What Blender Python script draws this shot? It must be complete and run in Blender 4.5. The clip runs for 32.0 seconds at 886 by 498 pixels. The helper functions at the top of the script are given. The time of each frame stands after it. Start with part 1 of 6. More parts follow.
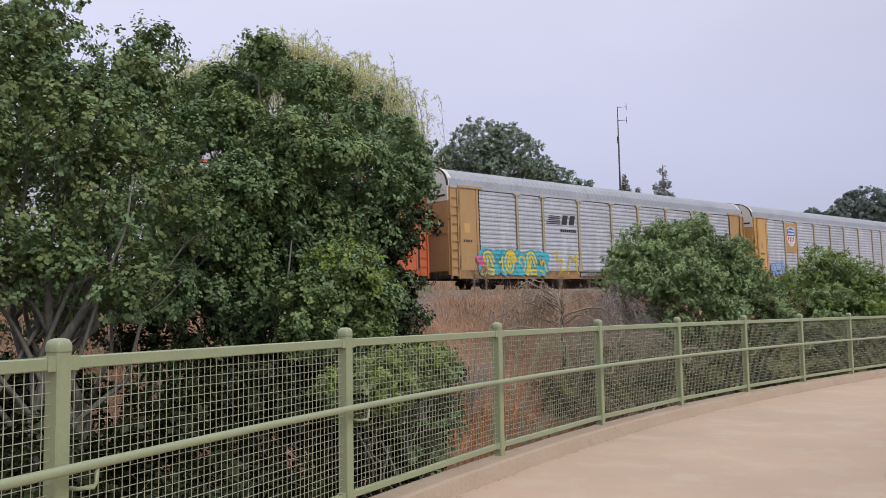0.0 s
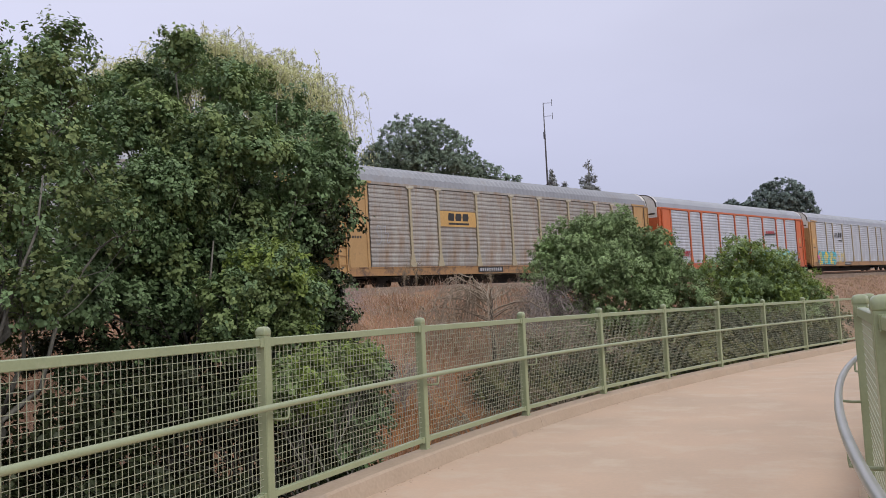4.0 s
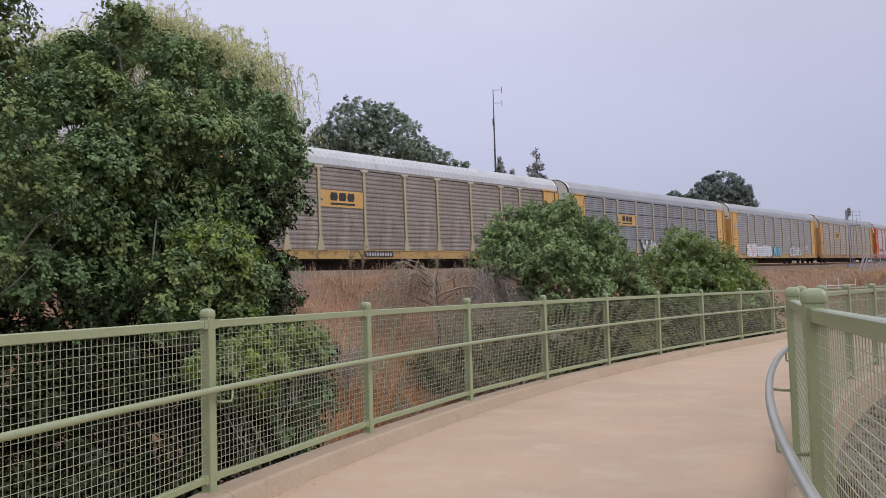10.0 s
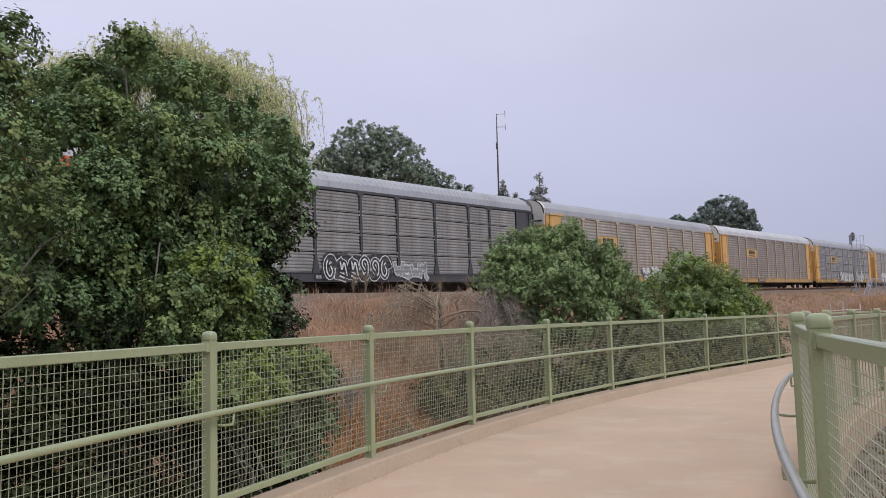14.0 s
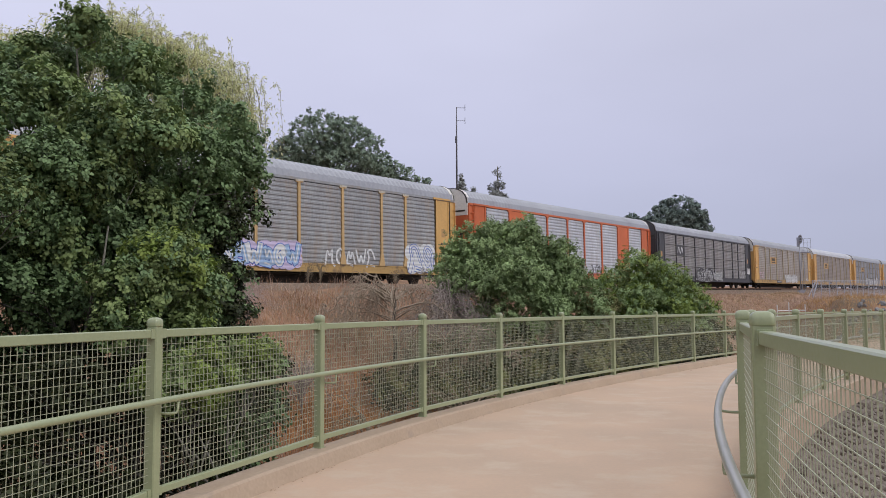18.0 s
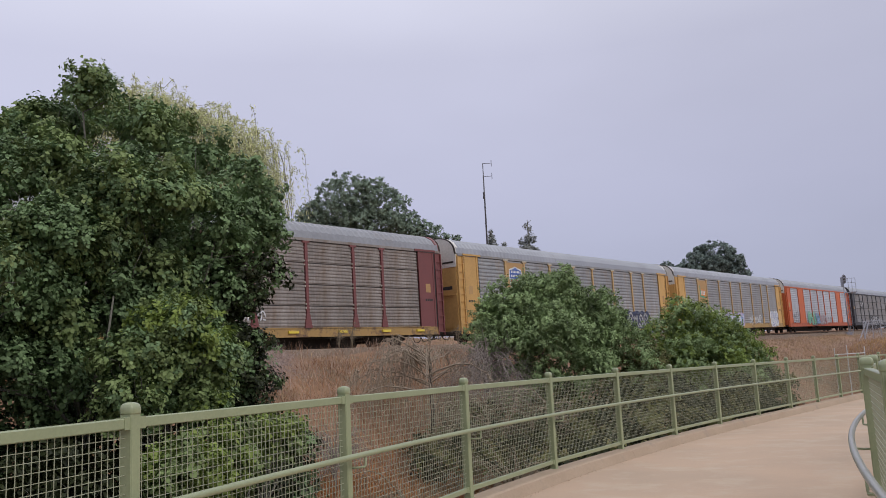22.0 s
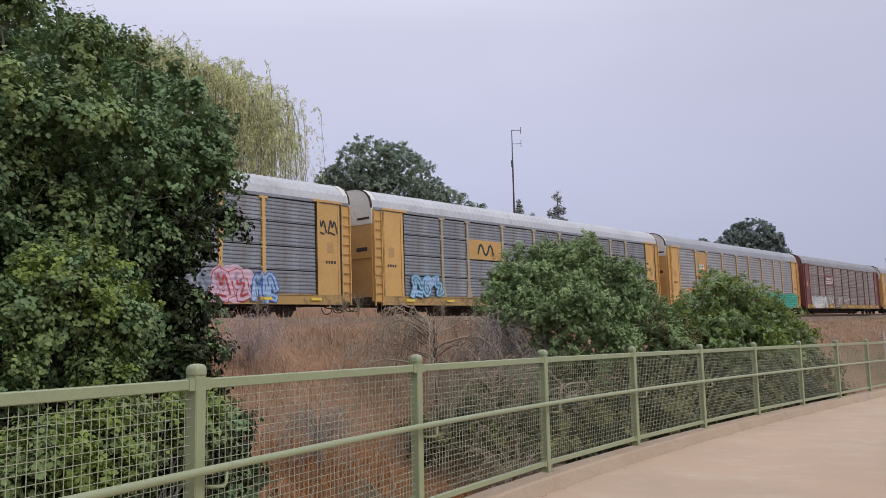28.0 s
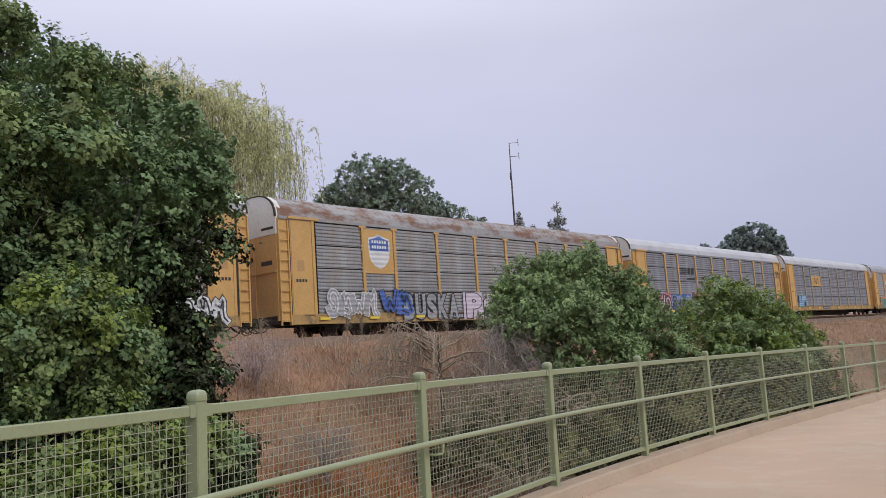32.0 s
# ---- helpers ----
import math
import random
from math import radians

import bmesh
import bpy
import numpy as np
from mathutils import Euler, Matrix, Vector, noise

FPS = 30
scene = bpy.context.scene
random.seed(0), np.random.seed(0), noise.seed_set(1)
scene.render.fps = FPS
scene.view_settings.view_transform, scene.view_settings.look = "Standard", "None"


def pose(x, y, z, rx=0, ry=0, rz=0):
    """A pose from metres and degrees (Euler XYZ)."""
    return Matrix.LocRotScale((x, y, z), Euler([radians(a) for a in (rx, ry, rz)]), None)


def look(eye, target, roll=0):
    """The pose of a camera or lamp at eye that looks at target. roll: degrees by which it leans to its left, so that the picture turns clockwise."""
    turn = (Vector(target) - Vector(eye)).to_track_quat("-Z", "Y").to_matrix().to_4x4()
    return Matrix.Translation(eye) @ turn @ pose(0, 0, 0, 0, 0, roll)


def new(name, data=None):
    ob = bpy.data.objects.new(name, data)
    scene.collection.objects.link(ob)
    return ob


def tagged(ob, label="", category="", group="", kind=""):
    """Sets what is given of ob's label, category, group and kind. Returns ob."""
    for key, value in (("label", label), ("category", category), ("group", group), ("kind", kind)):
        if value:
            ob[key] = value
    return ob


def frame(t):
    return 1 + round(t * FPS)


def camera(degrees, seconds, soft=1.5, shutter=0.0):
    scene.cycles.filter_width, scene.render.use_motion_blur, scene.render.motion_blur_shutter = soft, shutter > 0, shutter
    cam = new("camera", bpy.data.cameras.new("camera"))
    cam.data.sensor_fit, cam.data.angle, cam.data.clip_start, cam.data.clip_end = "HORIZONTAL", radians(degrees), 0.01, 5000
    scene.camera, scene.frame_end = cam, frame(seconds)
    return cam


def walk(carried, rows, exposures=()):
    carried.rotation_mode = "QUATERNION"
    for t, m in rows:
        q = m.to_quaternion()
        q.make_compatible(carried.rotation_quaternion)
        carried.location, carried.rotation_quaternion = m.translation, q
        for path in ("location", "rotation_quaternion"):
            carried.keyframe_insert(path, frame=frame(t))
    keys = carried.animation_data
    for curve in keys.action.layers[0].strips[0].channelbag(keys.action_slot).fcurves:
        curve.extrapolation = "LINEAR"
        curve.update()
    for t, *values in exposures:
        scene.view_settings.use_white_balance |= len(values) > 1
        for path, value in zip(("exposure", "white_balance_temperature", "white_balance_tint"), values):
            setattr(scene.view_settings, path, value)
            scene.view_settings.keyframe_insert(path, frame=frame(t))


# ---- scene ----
cam = camera(57.1, 32.0, soft=0.5)
PATH = [
    (0, (-0.061, -1.737, 1.54), (-0.861, 0.089, 1.706), -1.0),
    (0.5, (-0.03, -1.744, 1.527), (-0.834, 0.081, 1.686), -1.8),
    (1, (0.001, -1.749, 1.527), (-0.784, 0.084, 1.678), -2.4),
    (1.5, (-0.002, -1.735, 1.534), (-0.765, 0.108, 1.686), -2.4),
    (2, (-0.001, -1.738, 1.533), (-0.75, 0.11, 1.688), -2.3),
    (2.5, (0.001, -1.723, 1.531), (-0.737, 0.129, 1.684), -2.1),
    (4.5, (0.067, -1.737, 1.52), (-0.52, 0.17, 1.659), -2.0),
    (5, (0.068, -1.718, 1.515), (-0.454, 0.211, 1.59), -0.7),
    (5.5, (0.053, -1.721, 1.498), (-0.437, 0.218, 1.525), 0.6),
    (6, (0.031, -1.737, 1.494), (-0.447, 0.205, 1.493), 0.5),
    (6.5, (0.025, -1.739, 1.505), (-0.458, 0.202, 1.503), 0.6),
    (7, (0.031, -1.73, 1.505), (-0.46, 0.209, 1.502), 1.2),
    (7.5, (0.024, -1.741, 1.506), (-0.476, 0.196, 1.502), 1.3),
    (8, (0.022, -1.745, 1.514), (-0.487, 0.189, 1.516), 1.0),
    (8.5, (0.032, -1.753, 1.526), (-0.483, 0.179, 1.551), 0.6),
    (9, (0.038, -1.769, 1.529), (-0.479, 0.162, 1.594), 0.1),
    (9.5, (0.048, -1.773, 1.529), (-0.47, 0.157, 1.623), -0.9),
    (10, (0.057, -1.771, 1.529), (-0.465, 0.157, 1.64), -1.6),
    (10.5, (0.055, -1.782, 1.541), (-0.474, 0.141, 1.685), -2.2),
    (11, (0.061, -1.759, 1.536), (-0.463, 0.163, 1.704), -2.3),
    (11.5, (0.065, -1.761, 1.534), (-0.457, 0.162, 1.703), -2.2),
    (12, (0.062, -1.766, 1.532), (-0.455, 0.158, 1.7), -2.0),
    (12.5, (0.062, -1.761, 1.526), (-0.453, 0.164, 1.694), -1.8),
    (13, (0.06, -1.749, 1.527), (-0.463, 0.174, 1.693), -1.6),
    (13.5, (0.057, -1.755, 1.531), (-0.47, 0.167, 1.698), -1.6),
    (14, (0.056, -1.758, 1.53), (-0.471, 0.164, 1.698), -1.4),
    (14.5, (0.068, -1.745, 1.532), (-0.46, 0.176, 1.699), -1.4),
    (16.5, (0.08, -1.73, 1.531), (-0.372, 0.211, 1.694), -0.8),
    (17, (0.075, -1.734, 1.521), (-0.366, 0.21, 1.682), -0.3),
    (17.5, (0.076, -1.732, 1.52), (-0.357, 0.214, 1.676), -0.2),
    (18, (0.077, -1.726, 1.52), (-0.348, 0.223, 1.669), -0.2),
    (18.5, (0.073, -1.726, 1.527), (-0.348, 0.223, 1.675), -0.4),
    (19, (0.056, -1.74, 1.525), (-0.369, 0.208, 1.675), -0.7),
    (19.5, (0.045, -1.728, 1.535), (-0.425, 0.209, 1.694), -1.1),
    (20, (0.046, -1.718, 1.538), (-0.448, 0.212, 1.711), -1.4),
    (20.5, (0.055, -1.628, 1.539), (-0.452, 0.297, 1.732), -1.6),
    (21, (-0.09, -1.374, 1.531), (-0.596, 0.55, 1.74), -1.8),
    (21.5, (-0.242, -0.974, 1.556), (-0.747, 0.944, 1.812), -3.3),
    (22, (-0.278, -0.515, 1.565), (-0.769, 1.401, 1.86), -2.8),
    (22.5, (-0.293, -0.058, 1.557), (-0.776, 1.86, 1.852), -3.4),
    (23, (-0.195, 0.39, 1.574), (-0.67, 2.311, 1.866), -2.6),
    (23.5, (-0.139, 0.762, 1.571), (-0.606, 2.685, 1.858), -2.5),
    (24, (-0.169, 1.095, 1.578), (-0.628, 3.022, 1.853), -2.8),
    (24.5, (-0.188, 1.467, 1.58), (-0.706, 3.38, 1.853), -2.0),
    (25, (-0.25, 1.689, 1.589), (-0.797, 3.594, 1.855), -3.6),
    (25.5, (-0.308, 1.787, 1.577), (-0.865, 3.689, 1.846), -4.9),
    (27.5, (-0.24, 2.045, 1.542), (-0.807, 3.949, 1.773), -1.1),
    (28, (-0.213, 2.066, 1.552), (-0.787, 3.968, 1.785), -1.2),
    (28.5, (-0.203, 2.094, 1.549), (-0.777, 3.995, 1.784), -0.8),
    (29, (-0.214, 2.086, 1.568), (-0.788, 3.985, 1.816), -1.1),
    (29.5, (-0.212, 2.086, 1.576), (-0.786, 3.981, 1.854), -1.4),
    (30, (-0.211, 2.093, 1.576), (-0.785, 3.986, 1.866), -2.0),
    (30.5, (-0.219, 2.107, 1.559), (-0.794, 4.001, 1.849), -2.4),
    (31, (-0.205, 2.089, 1.565), (-0.779, 3.983, 1.853), -2.7),
    (31.5, (-0.212, 2.103, 1.562), (-0.785, 3.998, 1.843), -2.9),
    (32, (-0.205, 2.107, 1.563), (-0.78, 4.003, 1.832), -3.2),
]
walk(cam, [(t, look(eye, target, roll)) for t, eye, target, roll in PATH], [(0, 0.13), (3, 0.12), (6, 0.06), (20, 0.05), (21, -0.04), (22, -0.12), (24, -0.12), (25, 0.0), (28, 0.0), (32, 0.0)])

# ---- sky and light: an even overcast ----
world = bpy.data.worlds.new("overcast")
scene.world = world
world.use_nodes = True
wn, wl = world.node_tree.nodes, world.node_tree.links
wn.clear()


def wnode(kind, **values):
    n = wn.new(kind)
    for k, v in values.items():
        n.inputs[k].default_value = v
    return n


w_out = wnode("ShaderNodeOutputWorld")
w_bg = wnode("ShaderNodeBackground", Strength=1.0)
w_co = wnode("ShaderNodeTexCoord")
w_sep = wnode("ShaderNodeSeparateXYZ")
wl.new(w_co.outputs["Generated"], w_sep.inputs[0])
w_up = wn.new("ShaderNodeMapRange")
w_up.interpolation_type = "SMOOTHSTEP"
w_up.inputs["From Min"].default_value, w_up.inputs["From Max"].default_value = -0.02, 0.75
wl.new(w_sep.outputs["Z"], w_up.inputs["Value"])
w_ramp = wn.new("ShaderNodeValToRGB")
w_ramp.color_ramp.elements[0].color = (0.465, 0.488, 0.655, 1)
w_ramp.color_ramp.elements[1].color = (1.08, 1.09, 1.21, 1)
e = w_ramp.color_ramp.elements.new(0.20)
e.color = (0.548, 0.560, 0.736, 1)
e = w_ramp.color_ramp.elements.new(0.5)
e.color = (0.630, 0.638, 0.803, 1)
wl.new(w_up.outputs[0], w_ramp.inputs[0])
w_noise = wnode("ShaderNodeTexNoise", Scale=1.6, Detail=4.0, Roughness=0.5)
w_map = wn.new("ShaderNodeMapping")
w_map.inputs["Scale"].default_value = (1, 1, 2.6)
wl.new(w_co.outputs["Generated"], w_map.inputs[0])
wl.new(w_map.outputs[0], w_noise.inputs["Vector"])
w_cl = wn.new("ShaderNodeMapRange")
w_cl.inputs["From Min"].default_value, w_cl.inputs["From Max"].default_value = 0.3, 0.7
w_cl.inputs["To Min"].default_value, w_cl.inputs["To Max"].default_value = 0.94, 1.06
wl.new(w_noise.outputs["Fac"], w_cl.inputs["Value"])
w_mul = wn.new("ShaderNodeVectorMath")
w_mul.operation = "SCALE"
wl.new(w_ramp.outputs[0], w_mul.inputs[0])
wl.new(w_cl.outputs[0], w_mul.inputs["Scale"])
w_side = wn.new("ShaderNodeMapRange")  # the cloud is thinner towards the hidden sun
w_side.inputs["From Min"].default_value, w_side.inputs["From Max"].default_value = -0.75, 0.35
w_side.inputs["To Min"].default_value, w_side.inputs["To Max"].default_value = 1.12, 0.88
wl.new(w_sep.outputs["X"], w_side.inputs["Value"])
w_mul2 = wn.new("ShaderNodeVectorMath")
w_mul2.operation = "SCALE"
wl.new(w_mul.outputs[0], w_mul2.inputs[0])
wl.new(w_side.outputs[0], w_mul2.inputs["Scale"])
w_sky = wn.new("ShaderNodeTexSky")
w_sky.sky_type = "NISHITA"
w_sky.sun_disc = False
w_sky.sun_elevation, w_sky.sun_rotation = radians(41), radians(111)
w_dim = wn.new("ShaderNodeVectorMath")
w_dim.operation = "SCALE"
w_dim.inputs["Scale"].default_value = 0.10
wl.new(w_sky.outputs[0], w_dim.inputs[0])
w_mix = wn.new("ShaderNodeMix")
w_mix.data_type = "RGBA"
w_mix.inputs["Factor"].default_value = 0.94
wl.new(w_dim.outputs[0], w_mix.inputs["A"])
wl.new(w_mul2.outputs[0], w_mix.inputs["B"])
wl.new(w_mix.outputs["Result"], w_bg.inputs["Color"])
wl.new(w_bg.outputs[0], w_out.inputs[0])

sun = new("sun", bpy.data.lights.new("sun", "SUN"))
sun.data.energy, sun.data.angle, sun.data.color = 1.35, radians(34), (0.99, 0.97, 0.92)
sun.matrix_world = look((48, -6, 44), (0, 12, 0))


# ---- materials ----
def node_mat(name):
    m = bpy.data.materials.new(name)
    m.use_nodes = True
    return m, m.node_tree.nodes, m.node_tree.links, m.node_tree.nodes["Principled BSDF"]


def mat(name, a, b, rough=0.7, metal=0.0, big=0.6, fine=14.0, mix=0.5, bump=0.15, stretch=(1, 1, 1), dirt=None, dirt_scale=1.2,
        dirt_from=0.55, dirt_to=0.75, spread=0.0, coat=0.0, coords="Object", bump_depth=0.01):
    """A surface of two tones a and b at two scales, with fine relief, and stains of the colour dirt; spread: how far single pieces differ."""
    m, n, l, bsdf = node_mat(name)
    co = n.new("ShaderNodeTexCoord")
    mp = n.new("ShaderNodeMapping")
    mp.inputs["Scale"].default_value = stretch
    l.new(co.outputs[coords], mp.inputs[0])
    big_n = n.new("ShaderNodeTexNoise")
    big_n.inputs["Scale"].default_value, big_n.inputs["Detail"].default_value = big, 5
    fine_n = n.new("ShaderNodeTexNoise")
    fine_n.inputs["Scale"].default_value, fine_n.inputs["Detail"].default_value = fine, 6
    for t in (big_n, fine_n):
        l.new(mp.outputs[0], t.inputs["Vector"])
    add = n.new("ShaderNodeMix")
    add.inputs["Factor"].default_value = mix
    l.new(big_n.outputs["Fac"], add.inputs["A"])
    l.new(fine_n.outputs["Fac"], add.inputs["B"])
    ramp = n.new("ShaderNodeValToRGB")
    ramp.color_ramp.elements[0].position, ramp.color_ramp.elements[1].position = 0.32, 0.68
    ramp.color_ramp.elements[0].color, ramp.color_ramp.elements[1].color = (*a, 1), (*b, 1)
    l.new(add.outputs["Result"], ramp.inputs[0])
    colour = ramp.outputs[0]
    if dirt:
        dn = n.new("ShaderNodeTexNoise")
        dn.inputs["Scale"].default_value, dn.inputs["Detail"].default_value = dirt_scale, 8
        dn.inputs["Roughness"].default_value = 0.65
        l.new(mp.outputs[0], dn.inputs["Vector"])
        dr = n.new("ShaderNodeMapRange")
        dr.inputs["From Min"].default_value, dr.inputs["From Max"].default_value = dirt_from, dirt_to
        l.new(dn.outputs["Fac"], dr.inputs["Value"])
        dm = n.new("ShaderNodeMix")
        dm.data_type = "RGBA"
        dm.inputs["B"].default_value = (*dirt, 1)
        l.new(dr.outputs[0], dm.inputs["Factor"])
        l.new(colour, dm.inputs["A"])
        colour = dm.outputs["Result"]
    if spread:
        info = n.new("ShaderNodeObjectInfo")
        sp = n.new("ShaderNodeMapRange")
        sp.inputs["To Min"].default_value, sp.inputs["To Max"].default_value = 1 - spread, 1 + spread
        l.new(info.outputs["Random"], sp.inputs["Value"])
        sc = n.new("ShaderNodeVectorMath")
        sc.operation = "SCALE"
        l.new(colour, sc.inputs[0])
        l.new(sp.outputs[0], sc.inputs["Scale"])
        colour = sc.outputs[0]
    l.new(colour, bsdf.inputs["Base Color"])
    rr = n.new("ShaderNodeMapRange")
    rr.inputs["To Min"].default_value, rr.inputs["To Max"].default_value = max(0.05, rough - 0.12), min(1, rough + 0.12)
    l.new(fine_n.outputs["Fac"], rr.inputs["Value"])
    l.new(rr.outputs[0], bsdf.inputs["Roughness"])
    bsdf.inputs["Metallic"].default_value = metal
    bsdf.inputs["Coat Weight"].default_value = coat
    bsdf.inputs["Coat Roughness"].default_value = 0.22
    if bump:
        bp = n.new("ShaderNodeBump")
        bp.inputs["Strength"].default_value, bp.inputs["Distance"].default_value = bump, bump_depth
        l.new(fine_n.outputs["Fac"], bp.inputs["Height"])
        l.new(bp.outputs[0], bsdf.inputs["Normal"])
    return m


def leaf_mat(name, tones, rough=0.5, through_light=0.25, patch_size=1.3):
    """Leaves: each one takes its tone from its own random number."""
    m, n, l, bsdf = node_mat(name)
    geo = n.new("ShaderNodeNewGeometry")
    ramp = n.new("ShaderNodeValToRGB")
    els = ramp.color_ramp.elements
    els[0].color, els[1].color = (*tones[0], 1), (*tones[-1], 1)
    for k, tone in enumerate(tones[1:-1], 1):
        els.new(k / (len(tones) - 1)).color = (*tone, 1)
    l.new(geo.outputs["Random Per Island"], ramp.inputs[0])
    co = n.new("ShaderNodeTexCoord")
    patch = n.new("ShaderNodeTexNoise")
    patch.inputs["Scale"].default_value, patch.inputs["Detail"].default_value = patch_size, 3
    l.new(co.outputs["Object"], patch.inputs["Vector"])
    pr = n.new("ShaderNodeMapRange")
    pr.inputs["From Min"].default_value, pr.inputs["From Max"].default_value = 0.3, 0.7
    pr.inputs["To Min"].default_value, pr.inputs["To Max"].default_value = 0.68, 1.34
    l.new(patch.outputs["Fac"], pr.inputs["Value"])
    sc = n.new("ShaderNodeVectorMath")
    sc.operation = "SCALE"
    l.new(ramp.outputs[0], sc.inputs[0])
    l.new(pr.outputs[0], sc.inputs["Scale"])
    l.new(sc.outputs[0], bsdf.inputs["Base Color"])
    bsdf.inputs["Roughness"].default_value = rough
    bsdf.inputs["Specular IOR Level"].default_value = 0.2
    tr = n.new("ShaderNodeBsdfTranslucent")
    l.new(sc.outputs[0], tr.inputs["Color"])
    mx = n.new("ShaderNodeMixShader")
    mx.inputs[0].default_value = through_light
    l.new(bsdf.outputs[0], mx.inputs[1])
    l.new(tr.outputs[0], mx.inputs[2])
    l.new(mx.outputs[0], n["Material Output"].inputs["Surface"])
    return m


def paint(name, colour, rough=0.55, wear=(0.16, 0.10, 0.07), amount=0.68, spread=0.0):
    dark = tuple(c * 0.82 for c in colour)
    light = tuple(min(1, c * 1.08) for c in colour)
    return mat(name, dark, light, rough=rough, big=0.8, fine=9, bump=0.06, dirt=wear, dirt_scale=1.6, dirt_from=amount, dirt_to=amount + 0.14, spread=spread)


SAGE = mat("sage_paint", (0.248, 0.282, 0.160), (0.304, 0.337, 0.196), rough=0.36, big=2.2, fine=60, bump=0.05, dirt=(0.36, 0.35, 0.27), dirt_scale=5, dirt_from=0.62, dirt_to=0.85, bump_depth=0.002, coat=0.2)
WIRE = mat("wire_paint", (0.31, 0.325, 0.22), (0.39, 0.40, 0.285), rough=0.45, big=4, fine=80, bump=0)
STEEL = mat("galvanised_pipe", (0.38, 0.38, 0.34), (0.48, 0.475, 0.43), rough=0.36, metal=0.6, big=3, fine=40, bump=0.05, bump_depth=0.002)
DECK = mat("brushed_concrete", (0.40, 0.302, 0.218), (0.515, 0.362, 0.255), rough=0.88, big=0.5, fine=24, mix=0.3, bump=0.25, dirt=(0.50, 0.40, 0.305), dirt_scale=1.3, dirt_from=0.5, dirt_to=0.75, bump_depth=0.004)
KERB = mat("kerb_concrete", (0.34, 0.255, 0.18), (0.44, 0.335, 0.245), rough=0.9, big=1.1, fine=30, bump=0.3, dirt=(0.24, 0.20, 0.17), dirt_scale=2.2, dirt_from=0.56, dirt_to=0.8, bump_depth=0.004)
WALLC = mat("wall_concrete", (0.38, 0.29, 0.21), (0.48, 0.38, 0.285), rough=0.92, big=0.8, fine=18, bump=0.3, dirt=(0.25, 0.21, 0.18), dirt_scale=1.5, dirt_from=0.55, dirt_to=0.8)
COBBLE = mat("grouted_cobble", (0.155, 0.130, 0.105), (0.235, 0.20, 0.165), rough=0.93, big=2, fine=22, bump=0.25, spread=0.16)
GROUT = mat("grout", (0.14, 0.116, 0.094), (0.19, 0.16, 0.13), rough=0.95, big=3, fine=30, bump=0.4)
GROUND = mat("dry_soil", (0.20, 0.112, 0.064), (0.32, 0.19, 0.115), rough=0.97, big=0.35, fine=5, mix=0.5, bump=0.7, dirt=(0.12, 0.095, 0.06), dirt_scale=0.22, dirt_from=0.5, dirt_to=0.68, bump_depth=0.06)
BALLAST = mat("ballast", (0.12, 0.085, 0.06), (0.25, 0.18, 0.13), rough=0.95, big=1.2, fine=9, mix=0.7, bump=0.8, bump_depth=0.05)
TIE = mat("creosoted_tie", (0.035, 0.028, 0.022), (0.08, 0.06, 0.045), rough=0.9, big=2, fine=20)
RAIL = mat("rusty_rail", (0.13, 0.065, 0.035), (0.22, 0.12, 0.07), rough=0.7, metal=0.4, big=2, fine=30)
BARK = mat("grey_bark", (0.085, 0.08, 0.066), (0.20, 0.19, 0.155), rough=0.95, big=2.5, fine=22, stretch=(1, 1, 0.35), bump=0.7, bump_depth=0.03)
DEADWOOD = mat("dead_twigs", (0.165, 0.13, 0.09), (0.32, 0.265, 0.19), rough=0.95, big=2, fine=18, bump=0.3)
PALE_WOOD = mat("bleached_branches", (0.23, 0.18, 0.13), (0.42, 0.345, 0.265), rough=0.9, big=2, fine=18, bump=0.3)
DARK_BARK = mat("dead_bark", (0.05, 0.04, 0.032), (0.11, 0.09, 0.075), rough=0.95, big=2.5, fine=22, stretch=(1, 1, 0.35), bump=0.6, bump_depth=0.02)
PALE_TWIG = mat("pinkish_twigs", (0.33, 0.25, 0.225), (0.48, 0.39, 0.36), rough=0.95, big=2, fine=18, bump=0.2)
PURPLE_TWIG = mat("grey_twigs", (0.20, 0.165, 0.145), (0.35, 0.30, 0.27), rough=0.95, big=2, fine=18, bump=0.3)
GRASS = leaf_mat("dry_grass", [(0.300, 0.162, 0.093), (0.370, 0.212, 0.127), (0.335, 0.183, 0.106), (0.440, 0.285, 0.195), (0.315, 0.172, 0.099)], rough=0.8, through_light=0.2, patch_size=0.55)
RUSSET = leaf_mat("russet_grass", [(0.36, 0.15, 0.055), (0.46, 0.22, 0.085), (0.40, 0.18, 0.065), (0.52, 0.28, 0.13)], rough=0.8, through_light=0.2)
STRAW = leaf_mat("straw_grass", [(0.36, 0.245, 0.145), (0.46, 0.345, 0.225), (0.33, 0.215, 0.125), (0.50, 0.405, 0.285)], rough=0.8, through_light=0.2)
GOLDEN = leaf_mat("golden_grass", [(0.44, 0.26, 0.115), (0.53, 0.345, 0.17), (0.39, 0.215, 0.09), (0.56, 0.42, 0.25)], rough=0.8, through_light=0.2, patch_size=0.5)
LEAF_DARK = leaf_mat("oak_leaves", [(0.125, 0.191, 0.085), (0.165, 0.242, 0.110), (0.143, 0.221, 0.099), (0.198, 0.281, 0.132), (0.155, 0.233, 0.106)], rough=0.55, through_light=0.12)
